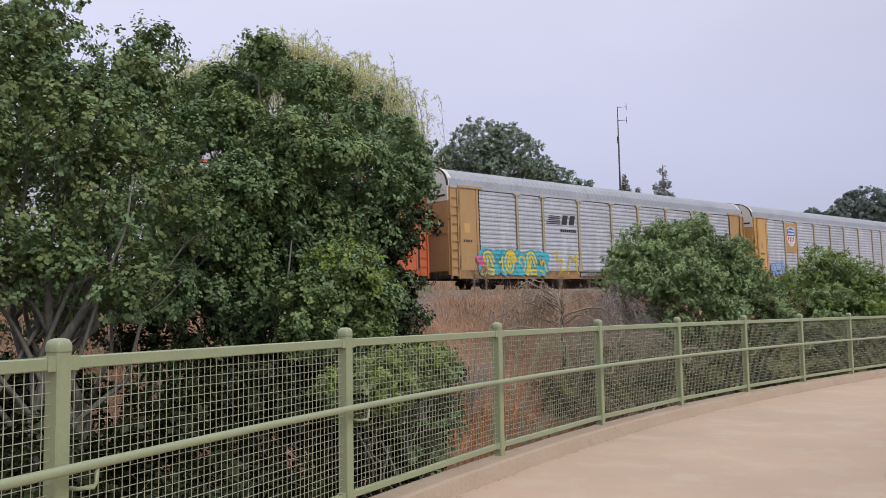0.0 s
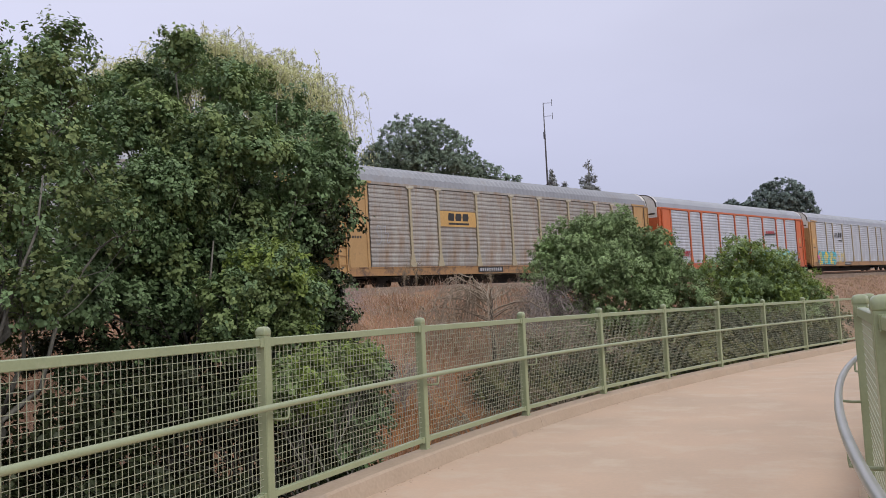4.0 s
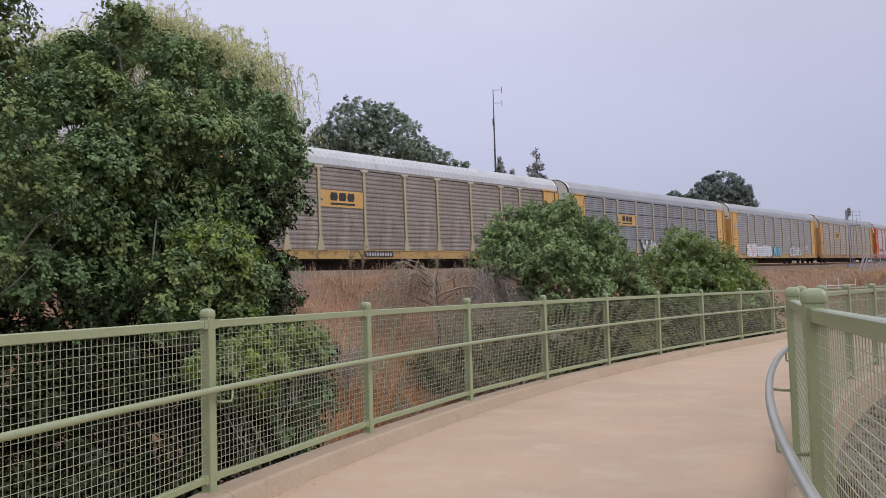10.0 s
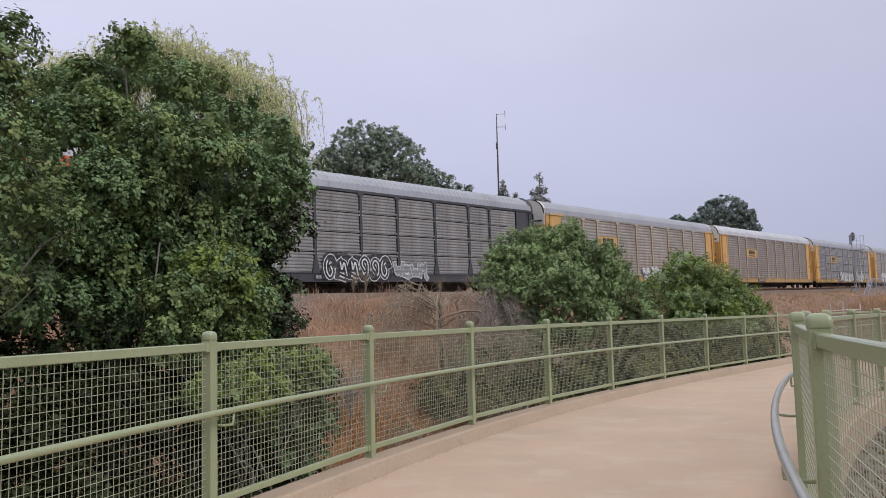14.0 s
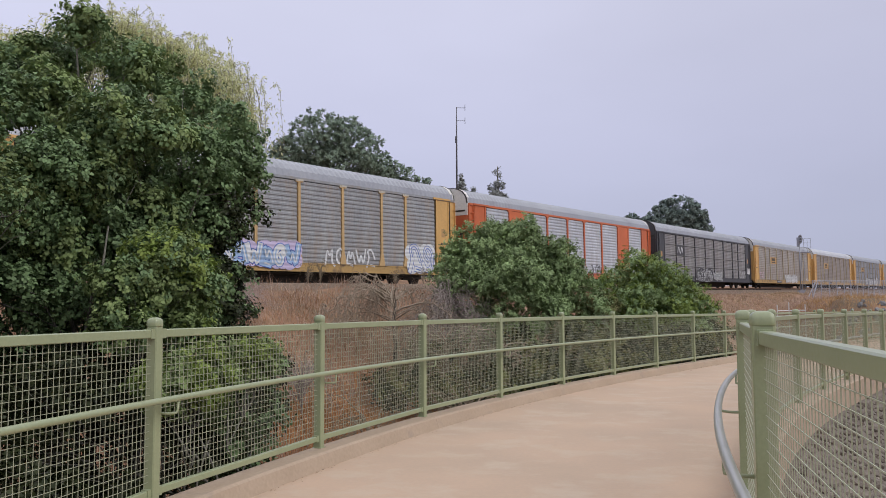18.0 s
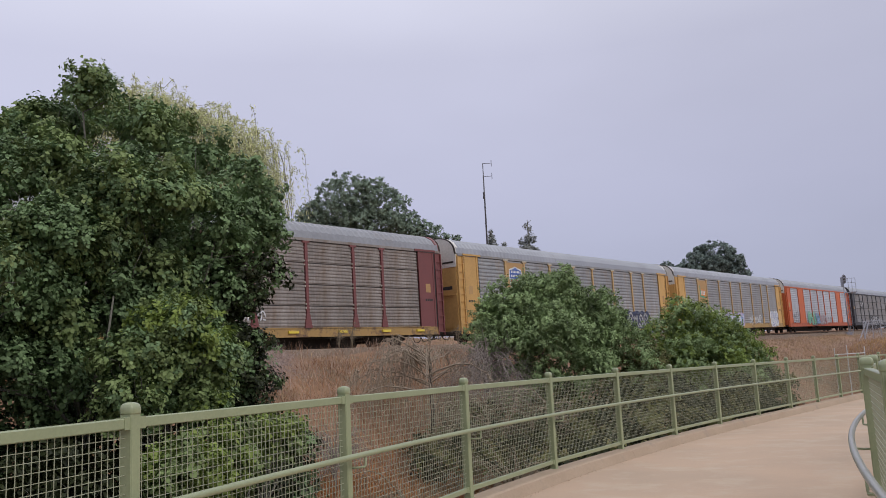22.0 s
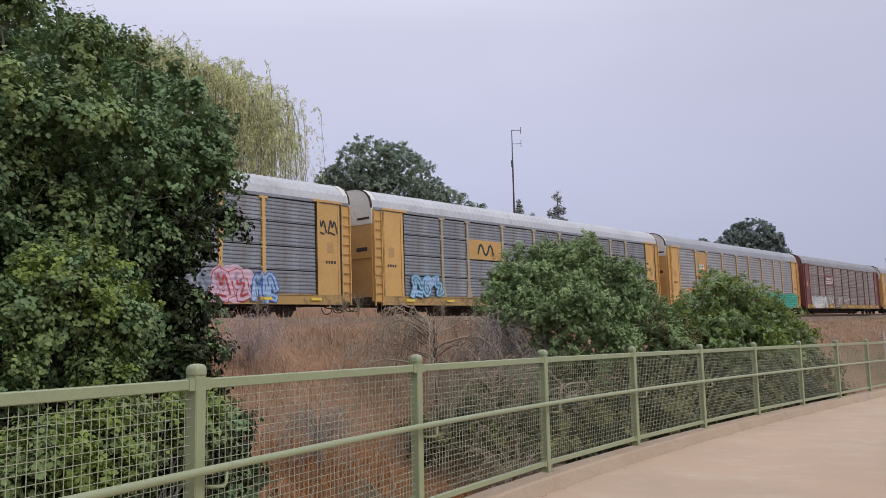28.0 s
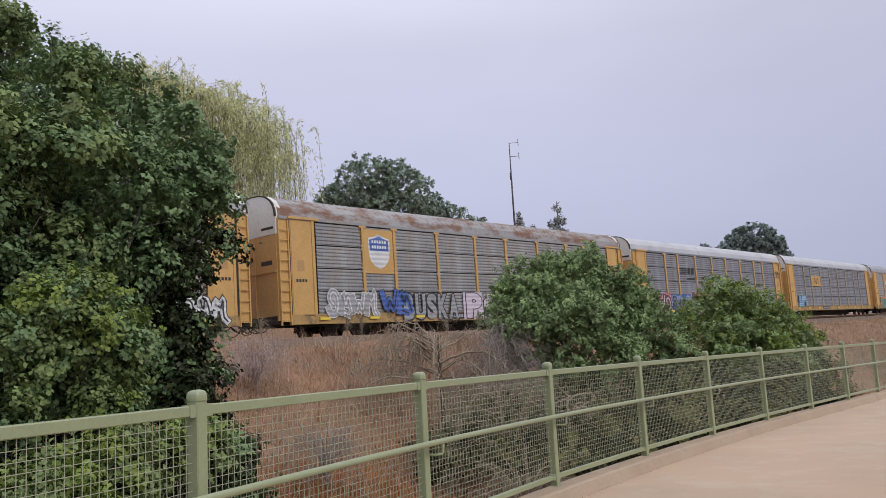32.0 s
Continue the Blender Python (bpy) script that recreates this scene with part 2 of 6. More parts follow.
LEAF_OLIVE = leaf_mat("olive_oak_leaves", [(0.135, 0.178, 0.066), (0.180, 0.226, 0.086), (0.158, 0.204, 0.076), (0.215, 0.262, 0.104), (0.168, 0.214, 0.080)], rough=0.62, through_light=0.14)
# Near-black leaves: the shade among and below the plants is put into their colour.
LEAF_SHADE = leaf_mat("shadow_toned_leaves", [(0.023, 0.030, 0.012), (0.033, 0.041, 0.016), (0.028, 0.035, 0.014), (0.044, 0.052, 0.021)], rough=0.45, through_light=0.1)
LEAF_MID = leaf_mat("toyon_leaves", [(0.141, 0.193, 0.073), (0.191, 0.251, 0.095), (0.166, 0.225, 0.084), (0.228, 0.290, 0.113), (0.179, 0.238, 0.091)], rough=0.55, through_light=0.14)
LEAF_LIGHT = leaf_mat("young_leaves", [(0.160, 0.218, 0.054), (0.209, 0.275, 0.067), (0.182, 0.246, 0.059), (0.254, 0.314, 0.079), (0.193, 0.259, 0.063)], rough=0.55, through_light=0.2)
LEAF_BUSH = leaf_mat("coyote_brush_leaves", [(0.195, 0.272, 0.118), (0.245, 0.330, 0.146), (0.220, 0.302, 0.132), (0.285, 0.372, 0.172), (0.230, 0.315, 0.138)], rough=0.55, through_light=0.15)
LEAF_WILLOW = leaf_mat("willow_leaves", [(0.460, 0.481, 0.239), (0.617, 0.628, 0.351), (0.546, 0.562, 0.302), (0.747, 0.710, 0.462)], rough=0.6, through_light=0.3)
# Far crowns: distance haze is put into these paler, greyer tones.
LEAF_FAR = leaf_mat("hazy_far_oak_leaves", [(0.205, 0.262, 0.196), (0.238, 0.302, 0.222), (0.220, 0.280, 0.208), (0.262, 0.328, 0.244)], rough=0.7, through_light=0.1)
LEAF_DISTANT = leaf_mat("hazy_distant_oak_leaves", [(0.17, 0.215, 0.195), (0.20, 0.25, 0.22), (0.185, 0.232, 0.208), (0.22, 0.272, 0.238)], rough=0.8, through_light=0.1)
LEAF_PINE = leaf_mat("hazy_conifer_needles", [(0.234, 0.241, 0.234), (0.306, 0.320, 0.302), (0.270, 0.276, 0.264)], rough=0.7, through_light=0.1)
STALK = leaf_mat("bleached_stalks", [(0.42, 0.30, 0.24), (0.54, 0.41, 0.33), (0.34, 0.22, 0.17)], rough=0.8, through_light=0.1)
WEED = leaf_mat("green_weeds", [(0.11, 0.12, 0.045), (0.16, 0.17, 0.065), (0.20, 0.17, 0.08)], rough=0.7)
ROCK = mat("riprap_stone", (0.12, 0.12, 0.125), (0.26, 0.255, 0.255), rough=0.9, big=1.4, fine=12, bump=0.6, spread=0.2, bump_depth=0.04)
FENCE_GREY = mat("fence_galvanised", (0.33, 0.34, 0.38), (0.44, 0.45, 0.49), rough=0.5, metal=0.5, big=3, fine=30, bump=0)
WHITE_PIPE = mat("white_pipe", (0.52, 0.51, 0.50), (0.64, 0.63, 0.62), rough=0.5, big=3, fine=30, bump=0)
MAST = mat("mast_steel", (0.075, 0.072, 0.078), (0.12, 0.115, 0.12), rough=0.6, metal=0.3, big=2, fine=20, bump=0)
# The signal's grey is lightened, with the haze of distance in its colour.
SIGNAL = mat("hazy_signal_metal", (0.26, 0.27, 0.30), (0.36, 0.37, 0.41), rough=0.5, metal=0.5, big=2, fine=20, bump=0)
BLACK = mat("black_paint", (0.018, 0.017, 0.017), (0.04, 0.037, 0.035), rough=0.6, big=2, fine=20, bump=0.05)
UNDER = mat("underframe_grime", (0.022, 0.018, 0.015), (0.055, 0.045, 0.037), rough=0.85, big=2, fine=20, bump=0.2)
LITTER = leaf_mat("leaf_litter", [(0.12, 0.075, 0.04), (0.2, 0.13, 0.07), (0.08, 0.05, 0.03)], rough=0.9, through_light=0.0)


# ---- mesh tools ----
class Shape:
    """Gathers vertices and faces of one part."""

    def __init__(self):
        self.v, self.f = [], []

    def box(self, x0, x1, y0, y1, z0, z1, m=None):
        k = len(self.v)
        pts = [(x, y, z) for z in (z0, z1) for x, y in ((x0, y0), (x1, y0), (x1, y1), (x0, y1))]
        self.v += [tuple(m @ Vector(p)) for p in pts] if m else pts
        self.f += [tuple(k + i for i in q) for q in ((0, 3, 2, 1), (4, 5, 6, 7), (0, 1, 5, 4), (1, 2, 6, 5), (2, 3, 7, 6), (3, 0, 4, 7))]
        return self

    def prism(self, outline, y0, y1, axis="y", m=None):
        """An outline of (x, z) pushed through from y0 to y1."""
        k, n = len(self.v), len(outline)
        for y in (y0, y1):
            for a, b in outline:
                p = {"y": (a, y, b), "x": (y, a, b), "z": (a, b, y)}[axis]
                self.v.append(tuple(m @ Vector(p)) if m else p)
        self.f += [tuple(k + i for i in range(n)), tuple(k + n + i for i in reversed(range(n)))]
        self.f += [(k + i, k + n + i, k + n + (i + 1) % n, k + (i + 1) % n) for i in range(n)]
        return self

    def tube(self, points, radii, sides=6, caps=True):
        """A pipe along points; radii: one number or one for each point."""
        pts = [Vector(p) for p in points]
        if not isinstance(radii, (list, tuple)):
            radii = [radii] * len(pts)
        k, side = len(self.v), None
        for i, p in enumerate(pts):
            way = (pts[min(i + 1, len(pts) - 1)] - pts[max(i - 1, 0)]).normalized()
            if side is None:
                side = way.orthogonal().normalized()
            side = (side - way * side.dot(way)).normalized()
            up = way.cross(side)
            for j in range(sides):
                a = 2 * math.pi * j / sides
                self.v.append(tuple(p + radii[i] * (math.cos(a) * side + math.sin(a) * up)))
        for i in range(len(pts) - 1):
            for j in range(sides):
                a, b = k + i * sides + j, k + i * sides + (j + 1) % sides
                self.f.append((a, b, b + sides, a + sides))
        if caps:
            self.f.append(tuple(k + j for j in reversed(range(sides))))
            self.f.append(tuple(k + (len(pts) - 1) * sides + j for j in range(sides)))
        return self

    def sweep(self, path, section, closed=True):
        """A section of (offset, height) carried along a path of (x, y, side vector)."""
        k, n = len(self.v), len(section)
        for x, y, s in path:
            for o, z in section:
                self.v.append((x + s[0] * o, y + s[1] * o, z))
        for i in range(len(path) - 1):
            for j in range(n if closed else n - 1):
                a, b = k + i * n + j, k + i * n + (j + 1) % n
                self.f.append((a, a + n, b + n, b))
        if closed:
            self.f += [tuple(k + j for j in range(n)), tuple(k + (len(path) - 1) * n + j for j in reversed(range(n)))]
        return self

    def lathe(self, profile, sides=12, m=None):
        """A profile of (radius, z) turned round z."""
        k, n = len(self.v), len(profile)
        for j in range(sides):
            a = 2 * math.pi * j / sides
            for r, z in profile:
                p = (r * math.cos(a), r * math.sin(a), z)
                self.v.append(tuple(m @ Vector(p)) if m else p)
        for j in range(sides):
            for i in range(n - 1):
                a, b = k + j * n + i, k + (j + 1) % sides * n + i
                self.f.append((a, b, b + 1, a + 1))
        return self

    def mesh(self, name, material, smooth=False):
        me = bpy.data.meshes.new(name)
        me.from_pydata(self.v, [], self.f)
        me.materials.append(material)
        if smooth:
            me.polygons.foreach_set("use_smooth", [True] * len(me.polygons))
        me.validate()
        return me


def part(name, shape, material, parent=None, label="", smooth=False):
    """Links a shape, or a mesh that is shared, as one object under its thing or part."""
    me = shape if isinstance(shape, bpy.types.Mesh) else shape.mesh(name, material, smooth)
    ob = new(name, me)
    ob.parent = parent
    return tagged(ob, label)


def thing(name, label, category, group="", at=None, kind=""):
    ob = new(name)
    ob.empty_display_size = 0.2
    if at is not None:
        ob.matrix_basis = at
    return tagged(ob, label, category, group, kind)


def solid(name, shape, material, label, category, group="", kind="", smooth=False):
    return tagged(new(name, shape.mesh(name, material, smooth)), label, category, group, kind)


def array_mesh(name, verts, quads, material):
    """A mesh from arrays of vertices and of quads."""
    me = bpy.data.meshes.new(name)
    nv, nq = len(verts), len(quads)
    me.vertices.add(nv)
    me.vertices.foreach_set("co", np.asarray(verts, np.float32).ravel())
    me.loops.add(nq * 4)
    me.loops.foreach_set("vertex_index", np.asarray(quads, np.int32).ravel())
    me.polygons.add(nq)
    me.polygons.foreach_set("loop_start", np.arange(0, nq * 4, 4, dtype=np.int32))
    me.update(calc_edges=True)
    me.materials.append(material)
    return me


# ---- the plan: tracks, ramp and ground ----
TRACK = Vector((-20.0, 21.91))         # a point under the near side of the cars
HEADING = 0.433165                     # the track's way, from +y towards +x
GRADE = 0.0168
WAY = Vector((math.sin(HEADING), math.cos(HEADING)))
NEAR = Vector((WAY.y, -WAY.x))         # across the track, towards the ramp
RAIL_TOP = 2.52


def on_track(s, o):
    """The place s metres along the track and o metres from the cars' near side towards the ramp."""
    return TRACK + WAY * s + NEAR * o


def smooth_step(a, b, v):
    t = np.clip((v - a) / (b - a), 0, 1)
    return t * t * (3 - 2 * t)


def bumps(x, y, size):
    """Soft uneven ground, from a few crossed waves."""
    return (np.sin(x / size + 1.3) * np.cos(y / size * 1.27 + 0.4) + 0.6 * np.sin((x + y) / size * 1.9 + 2.1) + 0.4 * np.cos((x - 1.7 * y) / size * 2.7)) / 2


def ground_height(x, y):
    """The lie of the land: a bank that carries the track, a gully by the ramp, level land behind."""
    x, y = np.asarray(x, float), np.asarray(y, float)
    s = (x - TRACK.x) * WAY.x + (y - TRACK.y) * WAY.y
    o = (x - TRACK.x) * NEAR.x + (y - TRACK.y) * NEAR.y
    lift = GRADE * np.clip(s, -120, 260)
    top = RAIL_TOP - 0.28 + lift - 0.5 * smooth_step(26, 44, s)
    low = -2.4 + 2.1 * smooth_step(48, 85, s) + 0.6 * lift
    z = top + (low - top) * smooth_step(2.6, 14.5, o)
    z = z + 1.2 * smooth_step(34, 60, o)
    z = np.where(o < -5, top - 0.4 + 1.9 * smooth_step(6, 13, -o), z)
    mound = smooth_step(11.8, 15.2, x) * smooth_step(50, 60, y) * (1 - smooth_step(76, 92, y)) * (1 - smooth_step(34, 48, x))
    z = z + np.maximum(2.15 - z, 0) * mound * smooth_step(5, 10, o)
    rough = np.where((o > -4.6) & (o < 2.0), 0.0, 0.12)
    return z + rough * bumps(x, y, 0.9) + 2 * rough * bumps(x + 30, y, 4.0)


def line_of_posts(start, before, after, step):
    """Posts at even steps from a first one; headings in degrees from +y, backwards and forwards."""
    back, p = [], Vector(start)
    for h in before:
        p = p - step * Vector((math.sin(radians(h)), math.cos(radians(h))))
        back.append(p)
    line, p = back[::-1] + [Vector(start)], Vector(start)
    for h in after:
        p = p + step * Vector((math.sin(radians(h)), math.cos(radians(h))))
        line.append(p)
    return line


OUTER = line_of_posts((-3.21, 3.59), (0.2, -4, -8, -12), (6.3, 10.3, 14.6, 18.3, 20.6, 22.4, 24, 24.5, 24.6, 24.8, 25.6, 27, 28.5, 30, 31, 32), 2.57)
INNER = line_of_posts((0.68, 2.08), (1.5, -3, -7, -11), (5.9, 9.8, 14, 17.8, 20.7, 22.8, 23.6, 24, 24.5, 25, 26, 27.5, 29, 30.5, 32, 33), 2.345)


def spline(points, steps=6):
    """A smooth line through the posts: rows of x, y and the vector to the right of the way."""
    out = []
    for i in range(len(points) - 1):
        a, b, c, d = (points[min(max(j, 0), len(points) - 1)] for j in (i - 1, i, i + 1, i + 2))
        for k in range(steps + (i == len(points) - 2)):
            t = k / steps
            p = 0.5 * (2 * b + (c - a) * t + (2 * a - 5 * b + 4 * c - d) * t * t + (3 * b - a - 3 * c + d) * t ** 3)
            out.append(p)
    rows = []
    for i, p in enumerate(out):
        way = (out[min(i + 1, len(out) - 1)] - out[max(i - 1, 0)]).normalized()
        rows.append((p.x, p.y, (way.y, -way.x)))
    return rows


OUTER_LINE, INNER_LINE = spline(OUTER), spline(INNER)


# ---- ground, bank and track ----
def spaced(lo, hi, fine_lo, fine_hi, step):
    core = np.arange(fine_lo, fine_hi + step, step)
    grow = step * np.cumsum(1.22 ** np.arange(1, 60))
    left = fine_lo - grow[grow < fine_lo - lo]
    right = core[-1] + grow[grow < hi - core[-1]]
    return np.concatenate((left[::-1], core, right))


def build_ground():
    xs, ys = spaced(-2500, 2500, -42, 34, 0.55), spaced(-1500, 3500, -8, 92, 0.6)
    gx, gy = np.meshgrid(xs, ys)
    v = np.stack((gx, gy, ground_height(gx, gy)), -1).reshape(-1, 3)
    ny, nx = gx.shape
    i = (np.arange(ny - 1)[:, None] * nx + np.arange(nx - 1)[None]).ravel()
    me = array_mesh("ground", v, np.stack((i, i + 1, i + nx + 1, i + nx), -1), GROUND)
    me.polygons.foreach_set("use_smooth", [True] * len(me.polygons))
    tagged(new("ground", me), "dry reddish-brown soil of bank and gully", "ground", kind="structure")


build_ground()


def along_track(section, s0, s1, steps, name, material):
    sh = Shape()
    n = len(section)
    for i in range(steps + 1):
        s = s0 + (s1 - s0) * i / steps
        for o, z in section:
            p = on_track(s, o)
            sh.v.append((p.x, p.y, z + RAIL_TOP + GRADE * s))
    for i in range(steps):
        for j in range(n - 1):
            a = i * n + j
            sh.f.append((a, a + n, a + n + 1, a + 1))
    return sh


railway = thing("railway_track", "rusty steel rails on a brown ballast bed", "railway track", kind="structure")
bed = [(1.3, -0.13), (-0.6, -0.14), (-1.6, -0.2), (-2.6, -0.14), (-4.4, -0.15), (-6.2, -0.9)]
for section, s0, s1 in (([(4.0, -0.8), (3.1, -0.06), (2.3, -0.02)] + bed, -150, 30), ([(4.0, -1.7), (2.2, -1.0), (0.5, -0.7), (-0.2, -0.25)] + bed[1:], 30, 320)):
    part("ballast", along_track(section, s0, s1, 100, "ballast", BALLAST), BALLAST, railway)
for off in (-0.81, -2.245):
    part("rail", along_track([(off + 0.07, -0.17), (off + 0.03, -0.13), (off + 0.035, 0), (off - 0.035, 0), (off - 0.03, -0.13), (off - 0.07, -0.17)], -150, 320, 60, "rail", RAIL), RAIL, railway)
ties = Shape()
for k in range(230):
    s = -30 + k * 0.55
    p = on_track(s, -1.53)
    ties.box(-0.11, 0.11, -1.3, 1.3, -0.3, -0.155, pose(p.x, p.y, RAIL_TOP + GRADE * s, 0, 0, 90 - math.degrees(HEADING)))
tagged(part("tie", ties, TIE, railway), "dark wooden ties", kind="stuff")


# ---- ramp: deck, kerbs and inner wall ----
def build_ramp():
    deck = Shape()
    cols = 8
    for (ax, ay, an), (bx, by, bn) in zip(OUTER_LINE, INNER_LINE):
        a = Vector((ax + an[0] * 0.2, ay + an[1] * 0.2))
        b = Vector((bx - bn[0] * 0.1, by - bn[1] * 0.1))
        for c in range(cols + 1):
            p = a.lerp(b, c / cols)
            deck.v.append((p.x, p.y, 0.0))
        deck.v += [(b.x, b.y, -0.42), (a.x, a.y, -0.42)]
    n = cols + 3
    for i in range(len(OUTER_LINE) - 1):
        for j in range(n):
            a, b = i * n + j, i * n + (j + 1) % n
            deck.f.append((a, b, b + n, a + n))
    solid("ramp_deck", deck, DECK, "broad curving ramp of tan brushed concrete", "ramp", kind="structure")
    kerb = [(-0.2, -0.62), (-0.2, 0.125), (-0.185, 0.14), (0.165, 0.14), (0.19, 0.122), (0.24, -0.02), (0.24, -0.62)]
    outer = thing("outer_kerb", "low tan concrete kerb under the railing", "kerb", kind="structure")
    inner = thing("inner_kerb", "low tan concrete kerb above the cobbled slope", "kerb", kind="structure")
    narrow = kerb[:3] + [(0.09, 0.14), (0.105, 0.125), (0.125, -0.02), (0.125, -0.62)]
    edge = [(-0.066, -0.62), (-0.066, 0.128), (-0.054, 0.14)] + kerb[3:]
    for top, line, flip, section in ((outer, OUTER_LINE, 1, edge), (inner, INNER_LINE, -1, narrow)):
        for i in range(0, len(line) - 1, 12):  # cast in lengths with a narrow joint
            piece = [(x, y, s) for x, y, s in line[i:i + 13]]
            x0, y0, s0 = piece[0]
            x1, y1, s1 = piece[1]
            piece[0] = (x0 + (x1 - x0) * 0.008, y0 + (y1 - y0) * 0.008, s0)
            part("kerb_length", Shape().sweep(piece, [(flip * o, z) for o, z in section]), KERB, top)
    wall = Shape().sweep(INNER_LINE, [(0.13, -0.1), (0.17, -0.1), (0.2, -0.55), (0.2, -2.6), (0.0, -2.6), (0.0, -0.1)])
    solid("wall_inner", wall, WALLC, "plain concrete wall that carries the ramp", "wall", kind="structure")
    wall = Shape().sweep(OUTER_LINE, [(-0.02, -0.3), (-0.05, -0.3), (-0.05, -3.2), (0.18, -3.2), (0.18, -0.3)])
    solid("wall_outer", wall, WALLC, "plain concrete wall below the outer kerb", "wall", kind="structure")


build_ramp()


# ---- railings ----
def turn_of(a, b):
    return math.degrees(math.atan2(b.y - a.y, b.x - a.x))


def build_railing(name, posts, line, inside, top, label, first, last, pipe_material, pipe_offset, thick):
    rail = thing(name, label, "railing")
    h = top - 0.14
    q, c = thick / 2, thick / 2 - 0.007  # a square tube with softened corners
    body = Shape().prism([(-q, -c), (-c, -q), (c, -q), (q, -c), (q, c), (c, q), (-c, q), (-q, c)], 0, h - 0.055, "z").box(-0.05, 0.05, -0.05, 0.05, 0.0, 0.006).mesh("post", SAGE)
    r = thick / 2 + 0.0055
    cap = Shape()
    rings = [(r * 0.96, 0), (r, 0.006), (r, 0.032), (r * 0.9, 0.05), (r * 0.66, 0.061), (r * 0.3, 0.066)]
    sides = 20
    for q, z in rings:
        for j in range(sides):
            c, d = math.cos(2 * math.pi * j / sides), math.sin(2 * math.pi * j / sides)
            cap.v.append((q * math.copysign(abs(c) ** 0.42, c), q * math.copysign(abs(d) ** 0.42, d), z))
    for i in range(len(rings) - 1):
        for j in range(sides):
            a, b = i * sides + j, i * sides + (j + 1) % sides
            cap.f.append((a, b, b + sides, a + sides))
    cap.f += [tuple(range(sides - 1, -1, -1)), tuple((len(rings) - 1) * sides + j for j in range(sides))]
    cap = cap.mesh("cap", SAGE, True)
    # bracket: out from the post, along, and up under the pipe
    o = pipe_offset
    bracket = Shape().tube([(-0.035, 0, -0.105), (-0.02, -inside * o * 0.6, -0.108), (0.02, -inside * o, -0.105), (0.036, -inside * o, -0.085), (0.04, -inside * o, -0.01)], 0.0105, 6).box(-0.06, -0.03, -0.012, 0.012, -0.125, -0.085).mesh("bracket", SAGE, True)
    for i in range(first, last + 1):
        p = posts[i]
        a, b = posts[max(i - 1, 0)], posts[min(i + 1, len(posts) - 1)]
        turn = turn_of(a, b)
        post = part("post", body, None, rail)
        post.matrix_basis = pose(p.x, p.y, 0.14, 0, 0, turn)
        c = part("cap", cap, None, post)
        c.location = (0, 0, h - 0.055)
        br = part("bracket", bracket, None, rail)
        br.matrix_basis = pose(p.x, p.y, 0.89, 0, 0, turn) @ pose(0.075, 0, 0)
    for i in range(first, last):
        a, b = posts[i], posts[i + 1]
        length, m = (b - a).length, pose(a.x, a.y, 0, 0, 0, turn_of(a, b))
        t = top - 0.075
        sh = Shape()
        sh.prism([(-0.022, t - 0.06), (0.022, t - 0.06), (0.027, t - 0.055), (0.027, t - 0.006), (0.021, t), (-0.021, t), (-0.027, t - 0.006), (-0.027, t - 0.055)], 0.041, length - 0.041, "x")
        for x in (0.041, length - 0.091):
            sh.box(x, x + 0.05, -0.031, 0.031, t - 0.065, t + 0.004)
        part("top_rail", sh, SAGE, rail).matrix_basis = m
        sh = Shape()
        sh.prism([(-0.018, 0.21), (0.018, 0.21), (0.023, 0.215), (0.023, 0.255), (0.018, 0.26), (-0.018, 0.26), (-0.023, 0.255), (-0.023, 0.215)], 0.041, length - 0.041, "x")
        for x in (0.041, length - 0.086):
            sh.box(x, x + 0.045, -0.027, 0.027, 0.204, 0.266)
        part("bottom_rail", sh, SAGE, rail).matrix_basis = m
        w, sh = 0.0016, Shape()
        n = round((length - 0.08) / 0.0508)
        for k in range(1, n):
            x = 0.041 + (length - 0.082) * k / n
            sh.box(x - w, x + w, -w, w, 0.26, t - 0.06)
        rows = round((t - 0.06 - 0.26) / MESH_STEP)
        for k in range(1, rows):
            z = 0.26 + (t - 0.06 - 0.26) * k / rows
            sh.box(0.041, length - 0.041, w, 3 * w, z - w, z + w)
        part("wire_mesh", sh, WIRE, rail).matrix_basis = m
    pipe = [(x - s[0] * -inside * o, y - s[1] * -inside * o, 0.89) for x, y, s in line[first * 6:last * 6 + 1]]
    part("handrail", Shape().tube(pipe, 0.0242, 10), pipe_material, rail, smooth=True)
    return rail


MESH_STEP = 0.0508
build_railing("outer_railing", OUTER, OUTER_LINE, 1, 1.462, "sage green steel railing with wire mesh, along the curving ramp", 0, 20, SAGE, 0.13, 0.083)
build_railing("inner_railing", INNER, INNER_LINE, -1, 1.50, "sage green steel railing with wire mesh and grey handrail", 0, 20, STEEL, 0.17, 0.095)


